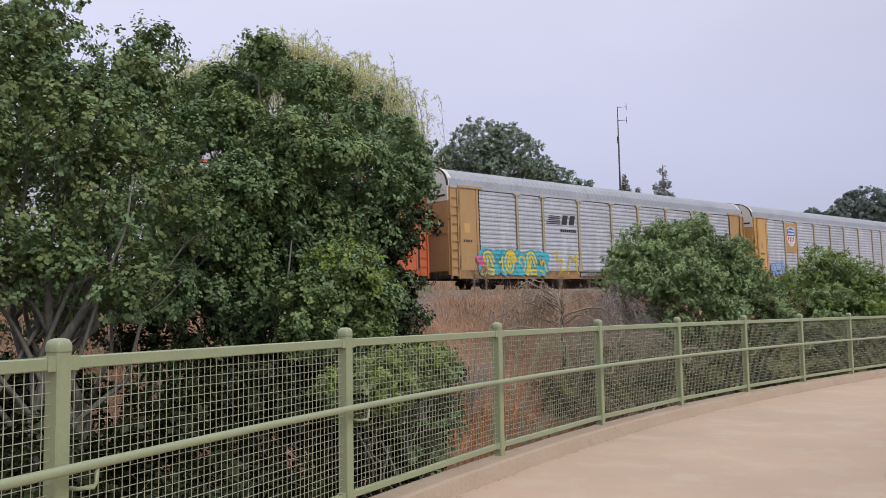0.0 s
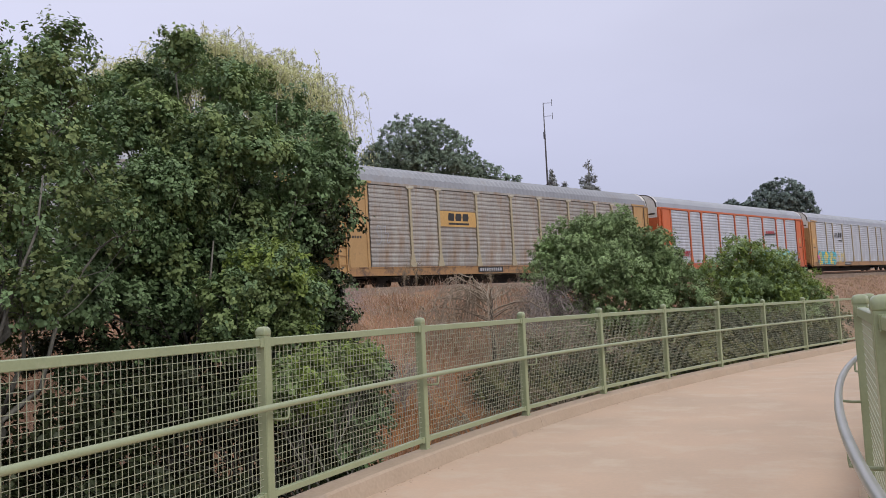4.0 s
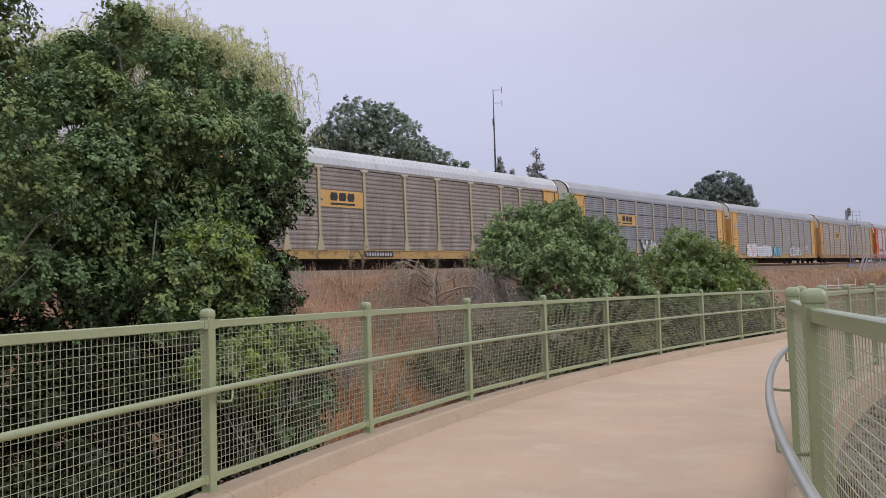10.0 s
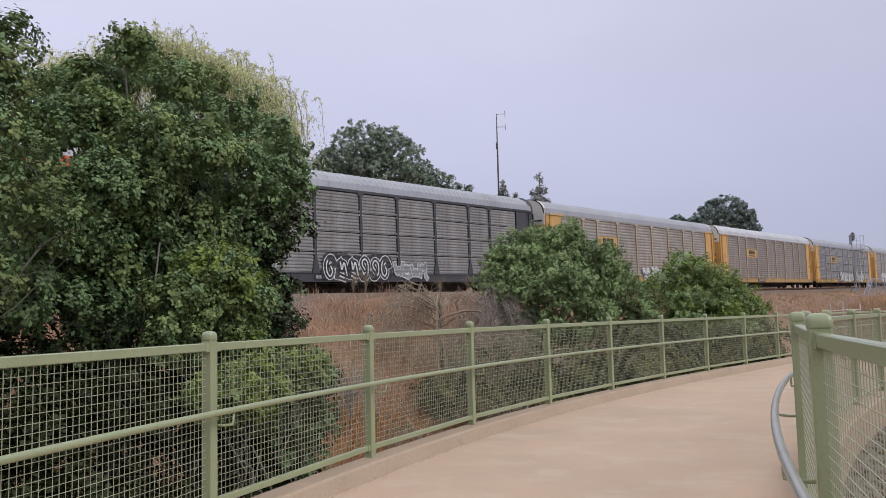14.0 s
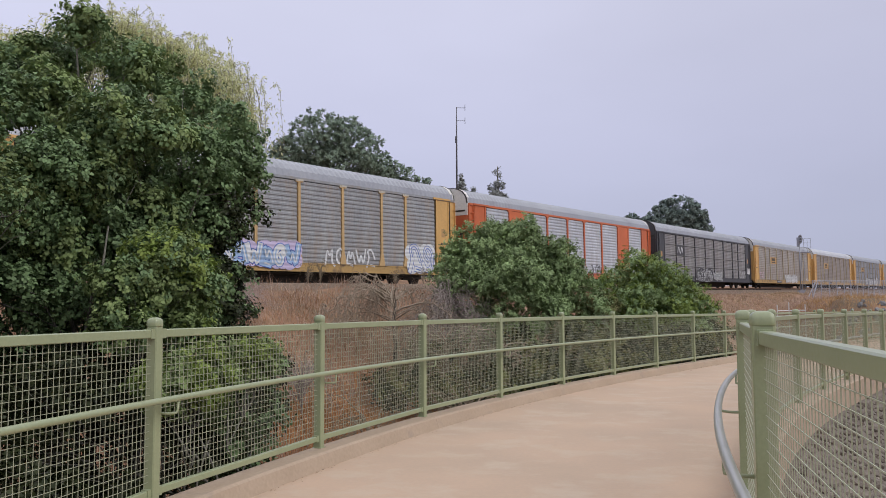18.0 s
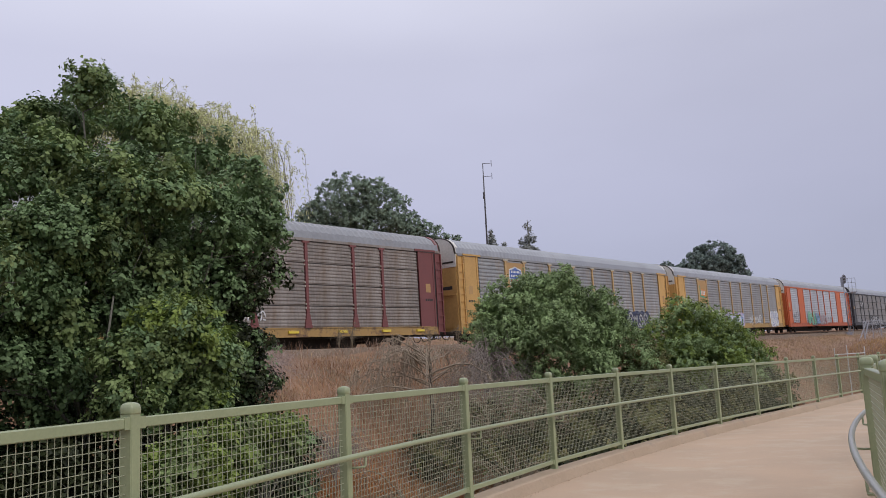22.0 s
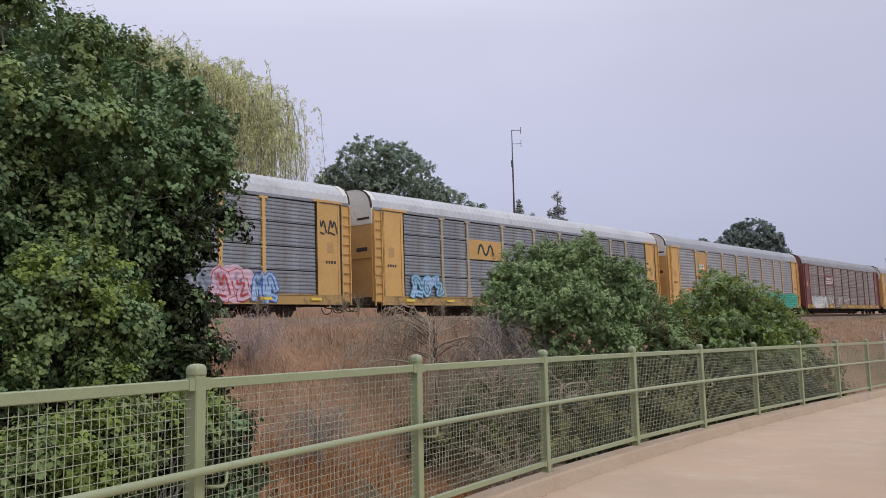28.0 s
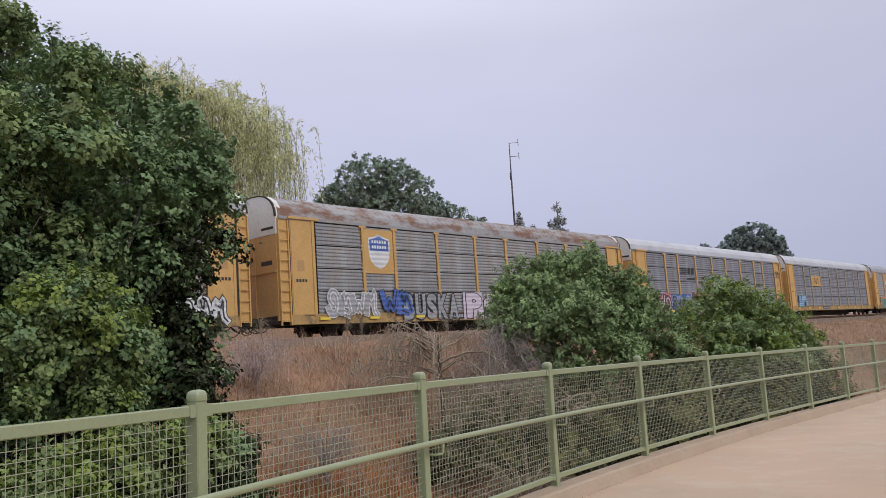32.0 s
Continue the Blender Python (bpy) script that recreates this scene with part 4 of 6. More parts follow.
def scribble(wagon, x0, x1, z0, z1, colour, seed, width=0.05):
    rnd = random.Random(seed)
    sh, n = Shape(), max(2, round((x1 - x0) / ((z1 - z0) * 0.8)))
    w = (x1 - x0) / n
    for k in range(n):
        for stroke in STROKES[rnd.randrange(len(STROKES))]:
            ribbon(sh, rounded([(x0 + (k + 0.02 + 0.93 * px) * w, z0 + (z1 - z0) * pz) for px, pz in stroke]), width, -SIDE - 0.05)
    part("graffiti_tag", sh, SPRAY[colour], wagon)


def bars(wagon, x0, x1, z0, z1, colour, n, y, name="lettering"):
    """Unreadable lettering: plain upright bars."""
    sh, w = Shape(), (x1 - x0) / n
    for k in range(n):
        disc(sh, [(x0 + k * w + w * 0.1, z0), (x0 + k * w + w * 0.8, z0), (x0 + k * w + w * 0.8, z1), (x0 + k * w + w * 0.1, z1)], y)
    part(name, sh, colour, wagon)


def rect(sh, x0, x1, z0, z1, y):
    disc(sh, [(x0, z0), (x1, z0), (x1, z1), (x0, z1)], y)


def sign(wagon, kind, body):
    """The owner's panel, as plain shapes in its colours."""
    y = -SIDE - 0.05
    bay = {"block": 2, "wave": 2, "dark_wave": 1, "shield": 1, "flag": 1, "white_shield": 1, "wheel": 2, "stripes": 2, "dash": 6, "round": 2}[kind]
    a, b = BAYS[bay]
    mid = (a + b) / 2
    if kind == "block":
        part("sign_panel", Shape().box(a, b, y, y + 0.04, 3.0, 3.78), YEL["yellow"], wagon, "yellow panel")
        sh = Shape()
        for k in range(3):
            x = mid - 0.75 + k * 0.54
            disc(sh, [(x, 3.3), (x + 0.4, 3.3), (x + 0.46, 3.5), (x + 0.42, 3.68), (x + 0.04, 3.68), (x - 0.02, 3.5)], y - 0.005)
        rect(sh, mid - 0.75, mid + 0.8, 3.1, 3.2, y - 0.006)
        part("sign_shape", sh, BLACK, wagon)
    elif kind in ("wave", "dark_wave"):
        part("sign_panel", Shape().box(a, b, y, y + 0.04, 2.95, 3.95), YEL["yellow" if kind == "wave" else "black"], wagon)
        sh = Shape()
        pts = [(-0.62, -0.2), (-0.5, 0.2), (-0.36, 0.26), (-0.22, 0.1), (-0.1, -0.2), (0.04, -0.26), (0.18, -0.1), (0.3, 0.2), (0.42, 0.26), (0.54, 0.1), (0.62, -0.2)]
        ribbon(sh, [(mid + px, 3.45 + pz) for px, pz in pts], 0.12, y - 0.005)
        part("sign_shape", sh, BLACK if kind == "wave" else SPRAY["white"], wagon)
    elif kind in ("shield", "white_shield"):
        part("sign_panel", Shape().box(a, b, y, y + 0.04, 2.55 if kind == "shield" else 2.75, 4.72), YEL["amber" if kind == "shield" else "yellow"], wagon)
        c = 3.75
        out = [(-0.6, 0.55), (-0.3, 0.62), (0, 0.72), (0.3, 0.62), (0.6, 0.55), (0.62, 0.2), (0.55, -0.35), (0.3, -0.62), (0, -0.75), (-0.3, -0.62), (-0.55, -0.35), (-0.62, 0.2)]
        sh = Shape()
        disc(sh, [(mid + px * 1.08, c + pz * 1.06) for px, pz in out], y - 0.004)
        part("sign_shape", sh, SPRAY["white"], wagon)
        sh = Shape()
        disc(sh, [(mid - 0.58, c + 0.02), (mid + 0.58, c + 0.02), (mid + 0.58, c + 0.5), (mid + 0.3, c + 0.58), (mid, c + 0.68), (mid - 0.3, c + 0.58), (mid - 0.58, c + 0.5)], y - 0.008)
        part("sign_shape", sh, SPRAY["blue"], wagon)
        sh = Shape()
        for k in range(2):
            for j in range(6):
                rect(sh, mid - 0.45 + j * 0.155, mid - 0.34 + j * 0.155, c + 0.12 + k * 0.24, c + 0.26 + k * 0.24, y - 0.012)
        part("lettering", sh, SPRAY["white"], wagon)
        if kind == "shield":
            sh = Shape()
            for k in range(4):
                rect(sh, mid - 0.5 + k * 0.28, mid - 0.38 + k * 0.28, c - 0.5 + 0.12 * abs(k - 1.5), c - 0.04, y - 0.008)
            part("sign_shape", sh, SPRAY["red"], wagon)
    elif kind == "flag":
        part("sign_panel", Shape().box(a - 0.1, b + 0.1, y, y + 0.04, 2.75, 4.74), YEL["amber"], wagon, "orange panel")
        sh = Shape()
        disc(sh, [(mid - 0.62, 3.3), (mid - 0.62, 4.35), (mid - 0.3, 3.55), (mid + 0.62, 3.2)], y - 0.004)
        part("sign_shape", sh, SPRAY["green"], wagon)
        sh = Shape()
        disc(sh, [(mid - 0.45, 3.42), (mid - 0.45, 4.0), (mid + 0.62, 3.9), (mid + 0.62, 3.35)], y - 0.006)
        part("sign_shape", sh, SPRAY["orange"], wagon)
        bars(wagon, mid - 0.38, mid + 0.5, 3.5, 3.85, SPRAY["white"], 3, y - 0.01)
    elif kind == "wheel":
        part("sign_panel", Shape().box(a, b, y, y + 0.04, 2.95, 4.0), YEL["maroon"], wagon, "dark red panel")
        sh = Shape()
        rect(sh, a + 0.15, b - 0.75, 3.28, 3.38, y - 0.005)
        rect(sh, a + 0.15, b - 0.75, 3.1, 3.2, y - 0.005)
        ribbon(sh, [(b - 0.5 + 0.27 * math.cos(t), 3.5 + 0.3 * math.sin(t)) for t in (radians(q) for q in range(-200, 120, 24))], 0.1, y - 0.006)
        part("sign_shape", sh, SPRAY["white"], wagon)
        bars(wagon, a + 0.45, b - 0.85, 3.5, 3.75, SPRAY["white"], 7, y - 0.005)
    elif kind == "stripes":
        sh = Shape()
        for k in range(5):
            disc(sh, [(mid - 1.2 + k * 0.06, 3.45 + k * 0.1), (mid - 0.1, 3.45 + k * 0.1), (mid - 0.1, 3.5 + k * 0.1), (mid - 1.2 + k * 0.06, 3.5 + k * 0.1)], y + 0.01)
        for x in (mid, mid + 0.6):
            disc(sh, [(x, 3.45), (x + 0.42, 3.45), (x + 0.56, 3.95), (x + 0.14, 3.95)], y + 0.009)
        part("sign_shape", sh, BLACK, wagon)
        bars(wagon, mid - 0.1, mid + 1.2, 3.05, 3.2, BLACK, 8, y + 0.01)
    elif kind == "dash":
        sh = Shape()
        disc(sh, [(a + 0.2, 3.3), (b - 0.3, 3.36), (b - 0.05, 3.52), (b - 0.5, 3.56), (a + 0.35, 3.46)], y + 0.008)
        part("sign_shape", sh, BLACK, wagon)
        bars(wagon, a + 0.45, b - 0.35, 3.48, 3.72, SPRAY["red"], 4, y)
    elif kind == "round":
        sh = Shape()
        disc(sh, [(-HALF + 1.25 + 0.3 * math.cos(t), 3.6 + 0.35 * math.sin(t)) for t in (radians(q) for q in range(0, 360, 30))], -SIDE - 0.06)
        part("sign_shape", sh, SPRAY["grey"], wagon)


def build_wagon(name, label, body, panel, roof, seams, owner=None, blank_bays=(), hood_paint=None, posts=None):
    w = thing(name, label, "railway wagon", "wagons of the train")
    frame_paint = YEL[body]
    sheet = PANELS[panel]
    tone = "post" if body in ("yellow", "amber") else body
    part("roof", shared(("roof", roof), lambda: roof_mesh(roof)), None, w, {"rusty": "rust-streaked ribbed roof", "white": "pale ribbed roof"}.get(roof, ""))
    part("inner_body", shared(("body", panel), lambda: far_side(UNDER if seams else sheet)), None, w)
    part("side_sill", shared(("sill", body), lambda: sill(SILLS.get(body, frame_paint))), None, w)
    part("underframe", shared("under", underframe), None, w)
    for turn in (0, 180):
        part("coupler", shared("coupler", coupler), None, w).matrix_basis = pose(0, 0, 0, 0, 0, turn)
    for x in (-9.75, 9.75):
        b = part("bogie", shared("bogie", bogie), None, w)
        b.location = (x, 0, 0)
        for dx in (-0.86, 0.86):
            ws = part("wheelset", shared("wheelset", wheelset), None, b)
            ws.location = (dx, 0, 0)
    eave = frame_paint if body in ("orange", "black") else sheet
    part("eave_beam", shared(("eave", body, panel), lambda: eave_beam(eave)), None, w)
    for turn in (0, 180):
        e = part("end_door", shared(("end", body), lambda: end_wall(frame_paint)), None, w)
        e.matrix_basis = pose(0, 0, 0, 0, 0, turn)
        part("door_bar", shared(("bar", body), lambda: end_bar(frame_paint)), None, e)
        for y in (-0.02, 0.02):
            part("door_rib", shared(("rib", body), lambda: end_rib(frame_paint)), None, e).location = (0, y, 0)
        for y in (-0.8, 0.8):
            part("door_slot", shared("slot", end_slot), None, e).location = (0, y, 0)
        e = part("end_hood", shared(("hood", hood_paint or "white"), lambda: hood(YEL[hood_paint] if hood_paint else HOOD)), None, w, "" if hood_paint else "dirty white end hood")
        e.matrix_basis = pose(0, 0, 0, 0, 0, turn)
        part("hood_rim", shared("rim", hood_rim), None, e)
    for flip in (1, -1):
        p = part("end_plate", shared(("plate", body), lambda: end_plate(frame_paint)), None, w)
        p.matrix_basis = Matrix.Translation((-flip * (HALF - 0.58), -SIDE, 0)) @ Matrix.Diagonal((flip, 1, 1, 1))
        # Black strip painted in for the shaded gap between ladder and end plate.
        strip = part("seal_strip", shared("gap_shade", lambda: Shape().box(-0.04, 0.04, -0.036, 0.02, 0.9, Z1).mesh("seal_strip", BLACK)), None, w)
        strip.location = (-flip * (HALF - 0.585), -SIDE, 0)
        p = part("ladder", shared(("ladder", body), lambda: ladder(frame_paint)), None, w)
        p.matrix_basis = Matrix.Translation((-HALF + 0.04 if flip > 0 else HALF - 0.55, -SIDE, 0))
    for s in POSTS[1:-1]:
        post = part("side_post", shared(("post", posts or tone), lambda: stanchion(YEL[posts or tone])), None, w)
        post.location = (s - PITCH / 2, -SIDE, 0)
        if seams:
            part("sheet_clip", shared("clips", seam_clips), None, post)
        elif body != "orange":
            part("head_plate", shared("head", head_plate), None, post)
    for i, (a, b) in enumerate(BAYS):
        width = round(b - a, 3)
        if i in blank_bays:
            part("blank_panel", Shape().box(a - 0.1, b + 0.1, -SIDE - 0.06, -SIDE + 0.04, Z0, Z1), frame_paint, w)
            continue
        rows = 4 if seams else 1
        step = (Z1 - Z0) / rows
        for r in range(rows):
            gap = 0.045 if seams else 0.0
            me = shared(("panel", panel, width, rows), lambda: panel_mesh(width, step - gap, 6 if seams else 18, sheet))
            part("panel", me, None, w).location = (a, -SIDE - 0.005, Z0 + r * step + gap / 2)
    bars(w, -4.2, -2.4, 0.72, 0.88, SPRAY["grey"], 10, -SIDE - 0.067)
    part("number_board", Shape().box(-4.3, -2.3, -SIDE - 0.065, -SIDE - 0.03, 0.65, 0.95), BLACK, w)
    for x in (-HALF + 1.15, HALF - 1.15):
        bars(w, x - 0.3, x + 0.3, 2.3, 2.42, BLACK, 4, -SIDE - 0.034, "stencil")
        bars(w, x - 0.26, x + 0.26, 2.75, 3.2, YEL["amber"] if body != "amber" else YEL["yellow"], 1, -SIDE - 0.033, "notice")
    for x in (-11.4, -8.6, -5.7, 0.4, 3.3, 6.2, 9.1, 11.6) if seams and body != "black" else ():
        part("reflector", shared("reflector", lambda: Shape().box(-0.28, 0.28, -SIDE - 0.118, -SIDE - 0.03, 0.74, 0.86).mesh("reflector", SPRAY["yellow"])), None, w).location = (x, 0, 0)
    if owner:
        sign(w, owner, body)
    return w


def yellow_wagon(number, label, panel="grey", roof="clean", seams=False, owner=None, body="yellow", **more):
    WAGONS[number] = build_wagon("car_carrier_wagon", label, body, panel, roof, seams, owner, **more)
    return WAGONS[number]


WAGONS = {}
for k in (-6, -5, -4, -3, -2):
    yellow_wagon(k, "yellow car-carrier wagon with weathered grey corrugated sides", ("grey", "tan", "pale")[k % 3], ("clean", "dull")[k % 2], k % 2 == 0)
w = yellow_wagon(-1, "yellow car-carrier wagon with pale sides and shield panel", "pale", "clean", False, "shield", posts="faded")
graffiti(w, -11.5, -9.5, 0.7, 1.8, ["sky"], "blue", 3)
graffiti(w, -5.0, 1.5, 0.7, 1.7, ["white", "sky"], "black", 4)
w = yellow_wagon(0, "yellow car-carrier wagon with pale sides, bright graffiti", "pale", "clean", False, "stripes", "amber", posts="faded")
graffiti(w, -11.6, -7.0, 0.75, 1.95, ["yellow", "cyan"], "teal", 8, back="cyan", bold=0.34)
graffiti(w, -12.0, -11.2, 0.8, 1.7, ["pink"], "pink", 12)
scribble(w, -6.5, -4.2, 0.8, 2.1, "yellow", 9, 0.09)
w = yellow_wagon(1, "orange car-carrier wagon with silvery corrugated sides", "pale", "clean", False, "dash", "orange")
graffiti(w, 3.3, 9.8, 0.62, 1.95, ["mint", "lime"], "black", 21, back="aqua", bold=0.4)
scribble(w, 9.9, 12.3, 1.1, 2.1, "black", 22, 0.07)
scribble(w, -11.4, -9.2, 1.5, 2.0, "red", 23, 0.08)
w = yellow_wagon(2, "rust-stained yellow car-carrier wagon with grey-brown sides", "tan", "dull", False, "block", "amber", posts="faded")
scribble(w, -11.4, -10.4, 2.0, 3.0, "grey", 24, 0.05)
w = yellow_wagon(3, "yellow car-carrier wagon with grey sides and white graffiti", "grey", "clean", False, "round", posts="faded")
graffiti(w, -9.6, -7.2, 0.7, 1.9, ["white", "rose"], "grey", 31, back="white")
graffiti(w, -6.7, -2.8, 0.75, 1.8, ["white"], "sky", 32, back="white")
graffiti(w, -1.9, 0.2, 0.8, 1.9, ["sky", "cyan"], "teal", 33)
graffiti(w, 3.2, 7.2, 0.75, 1.9, ["white", "grey"], "black", 34)
scribble(w, 8.8, 10.2, 1.5, 2.0, "white", 35, 0.09)
w = yellow_wagon(4, "yellow car-carrier wagon with grey sides, black and white graffiti", "blue", "clean", True, "block", posts="faded")
graffiti(w, -3.6, 3.4, 0.62, 2.0, ["grey", "white"], "black", 41, bold=0.27)
graffiti(w, 4.4, 8.6, 0.62, 2.1, ["grey", "white"], "black", 42, bold=0.27)
scribble(w, 9.2, 11.2, 1.2, 1.7, "white", 43)
w = yellow_wagon(5, "yellow car-carrier wagon with rusty brown sides and pale roof", "brown", "white", False, "block", posts="faded")
w = yellow_wagon(6, "yellow car-carrier wagon with grey-brown sides and white graffiti", "tan", "clean", False, "block", posts="faded")
graffiti(w, -0.6, 5.3, 0.7, 1.75, ["white"], "grey", 61, bold=0.36)
scribble(w, 10.3, 11.9, 0.9, 1.4, "white", 62)
scribble(w, -11.5, -9.8, 1.2, 1.9, "rose", 63, 0.1)
w = yellow_wagon(7, "black-framed car-carrier wagon with dirty grey panels", "dark", "clean", True, "dark_wave", "black", hood_paint="black")
scribble(w, 9.3, 11.5, 1.1, 1.9, "white", 71, 0.06)
graffiti(w, 12.1, 12.9, 1.5, 2.3, ["white"], "black", 72)
graffiti(w, -3.7, 0.6, 0.62, 1.85, ["black"], "white", 73, back="black", bold=0.3)
graffiti(w, 0.9, 3.4, 0.7, 1.6, ["steel"], "white", 74, bold=0.26)
scribble(w, -11.3, -6.3, 0.9, 1.8, "grey", 75, 0.09)
w = yellow_wagon(8, "orange car-carrier wagon with silver panels and green graffiti", "pale", "clean", False, None, "orange", blank_bays=(1, 7), hood_paint=None)
scribble(w, -11.6, -8.6, 0.9, 2.3, "black", 801, 0.07)
graffiti(w, -6.2, -3.2, 0.7, 2.2, ["mint"], "green", 82, bold=0.28)
graffiti(w, -3.1, -1.5, 0.8, 2.2, ["sky"], "teal", 83)
graffiti(w, -1.4, 1.6, 0.7, 1.9, ["grey"], "red", 84, bold=0.24)
scribble(w, 2.2, 4.4, 0.8, 1.7, "black", 805, 0.07)
w = yellow_wagon(9, "yellow car-carrier wagon with flag panel and pale graffiti", "grey", "clean", False, "flag", posts="post")
graffiti(w, -11.5, -9.7, 0.7, 2.4, ["white"], "black", 91, bold=0.4)
graffiti(w, -8.7, -3.7, 0.75, 2.2, ["white", "lime"], "black", 92, bold=0.25)
graffiti(w, -3.3, 1.2, 0.7, 1.9, ["white", "sky"], "blue", 93, back="lilac")
scribble(w, 2.9, 6.6, 0.9, 1.8, "white", 94, 0.11)
graffiti(w, 9.2, 11.4, 0.62, 2.2, ["white"], "blue", 95, back="white", bold=0.2)
w = yellow_wagon(10, "yellow car-carrier wagon with shield panel and blue graffiti", "grey", "clean", False, "shield")
graffiti(w, -11.4, -9.1, 0.72, 1.9, ["white"], "black", 101, bold=0.36)
graffiti(w, -8.9, -7.3, 0.8, 1.8, ["sky"], "blue", 102)
graffiti(w, -6.9, -4.9, 0.8, 1.8, ["grey"], "white", 103, bold=0.3)
graffiti(w, 1.5, 5.6, 0.7, 2.0, ["grey", "slate"], "black", 104, back="navy", bold=0.19)
graffiti(w, 6.0, 9.2, 0.7, 1.9, ["grey", "steel"], "black", 105, back="navy", bold=0.16)
scribble(w, 10.6, 11.6, 1.1, 1.8, "white", 106)
w = yellow_wagon(11, "maroon-framed car-carrier wagon with grimy brown panels", "brown", "dull", True, "wheel", "maroon", hood_paint="maroon")
graffiti(w, -11.6, -7.0, 0.65, 1.75, ["white"], "grey", 111, bold=0.4)
scribble(w, -6.3, -4.6, 0.9, 1.9, "white", 112, 0.08)
scribble(w, -2.8, 0.2, 0.9, 1.9, "white", 113, 0.08)
scribble(w, 0.6, 1.9, 1.3, 1.7, "white", 114, 0.06)
w = yellow_wagon(12, "yellow car-carrier wagon with flag panel and bright graffiti", "grey", "clean", False, "flag")
graffiti(w, -11.3, -6.2, 0.62, 1.95, ["teal"], "yellow", 121, back="orange", bold=0.36)
graffiti(w, -6.1, -4.5, 0.8, 1.5, ["orange"], "orange", 125, bold=0.6)
graffiti(w, -3.8, 2.0, 0.68, 2.0, ["pink", "red"], "wine", 122, back="sky", bold=0.36)
graffiti(w, 4.7, 12.5, 0.64, 1.85, ["jade", "green"], "black", 123, back="green", bold=0.42)
w = yellow_wagon(13, "yellow car-carrier wagon with blue-grey panels", "blue", "white", True, "wave", posts="faded")
graffiti(w, -11.3, -9.1, 0.95, 2.0, ["sky"], "teal", 131, bold=0.34)
w = yellow_wagon(14, "yellow car-carrier wagon with a long red and blue graffiti band", "blue", "white", True, "stripes", posts="yellow")
graffiti(w, -8.6, -5.6, 0.62, 1.9, ["navy", "slate"], "sky", 141, back="blue", bold=0.42)
graffiti(w, -5.4, -1.8, 0.62, 2.0, ["umber", "wine"], "rose", 142, back="coral", bold=0.44)
graffiti(w, -1.7, 0.6, 0.62, 1.9, ["navy", "slate"], "blue", 143, back="blue", bold=0.42)
graffiti(w, 0.8, 4.0, 0.66, 2.0, ["steel", "slate"], "black", 144, back="white", bold=0.42)
graffiti(w, 4.1, 6.6, 0.7, 1.8, ["slate"], "steel", 145, bold=0.36)
graffiti(w, 6.7, 8.3, 0.66, 1.95, ["rose"], "red", 146, back="rose", bold=0.36)
graffiti(w, 8.5, 9.6, 0.66, 1.8, ["sky"], "blue", 147)
graffiti(w, -11.5, -8.8, 0.62, 2.0, ["umber"], "rose", 148, back="coral", bold=0.44)
scribble(w, 11.7, 12.9, 3.5, 4.3, "black", 149, 0.07)
w = yellow_wagon(15, "yellow car-carrier wagon with rusty roof and large lilac graffiti", "grey", "rusty", True, "white_shield", posts="yellow")
graffiti(w, -11.3, -8.4, 0.8, 2.0, ["grey"], "white", 151, bold=0.26)
graffiti(w, -8.1, -6.2, 0.8, 2.2, ["blue"], "black", 152, bold=0.26)
graffiti_word(w, "BUSKA", -6.8, -2.9, 0.66, 1.85, "steel", "black")
graffiti_word(w, "PENT", -2.4, 3.1, 0.66, 1.9, "blush", "black", back="blush", line=0.078)
graffiti(w, 3.2, 4.2, 0.64, 1.9, ["cyan"], "teal", 155, back="cyan", bold=0.5, y=-SIDE - 0.097)
graffiti_word(w, "TIEMPO", 4.3, 12.2, 0.68, 1.95, "blush", "wine", back="blush", shade="wine")
graffiti(w, 12.35, 13.0, 0.75, 1.7, ["cyan"], "teal", 157, bold=0.5)
w = yellow_wagon(16, "yellow car-carrier wagon with weathered grey corrugated sides", "tan", "dull", True)
graffiti(w, 8.5, 12.5, 0.7, 1.8, ["white"], "black", 161)

# how far the coupling behind wagon 0 has come, in metres along the track
RUN = [(0, 11.51), (2, 38.87), (4, 66.14), (6, 93.32), (8, 120.41), (10, 147.43), (12, 174.35), (14, 201.20), (16, 227.95), (18, 254.61), (20, 281.16), (22, 307.61), (24, 333.95), (25, 347.17), (26, 360.1), (28, 385.98), (29, 399.0), (30, 412.04), (31, 425.03), (32, 437.86)]


def wagon_pose(number, run):
    s = run - number * PITCH + PITCH / 2
    p = on_track(s, -SIDE)
    return pose(p.x, p.y, RAIL_TOP + GRADE * s, 0, -math.degrees(math.atan(GRADE)), 90 - math.degrees(HEADING))


def motions():
    for number, wagon in WAGONS.items():
        walk(wagon, [(t, wagon_pose(number, run)) for t, run in RUN])


# ---- plants ----
def unit(rng, n):
    u = rng.normal(size=(n, 3))
    return u / np.linalg.norm(u, axis=1, keepdims=True)


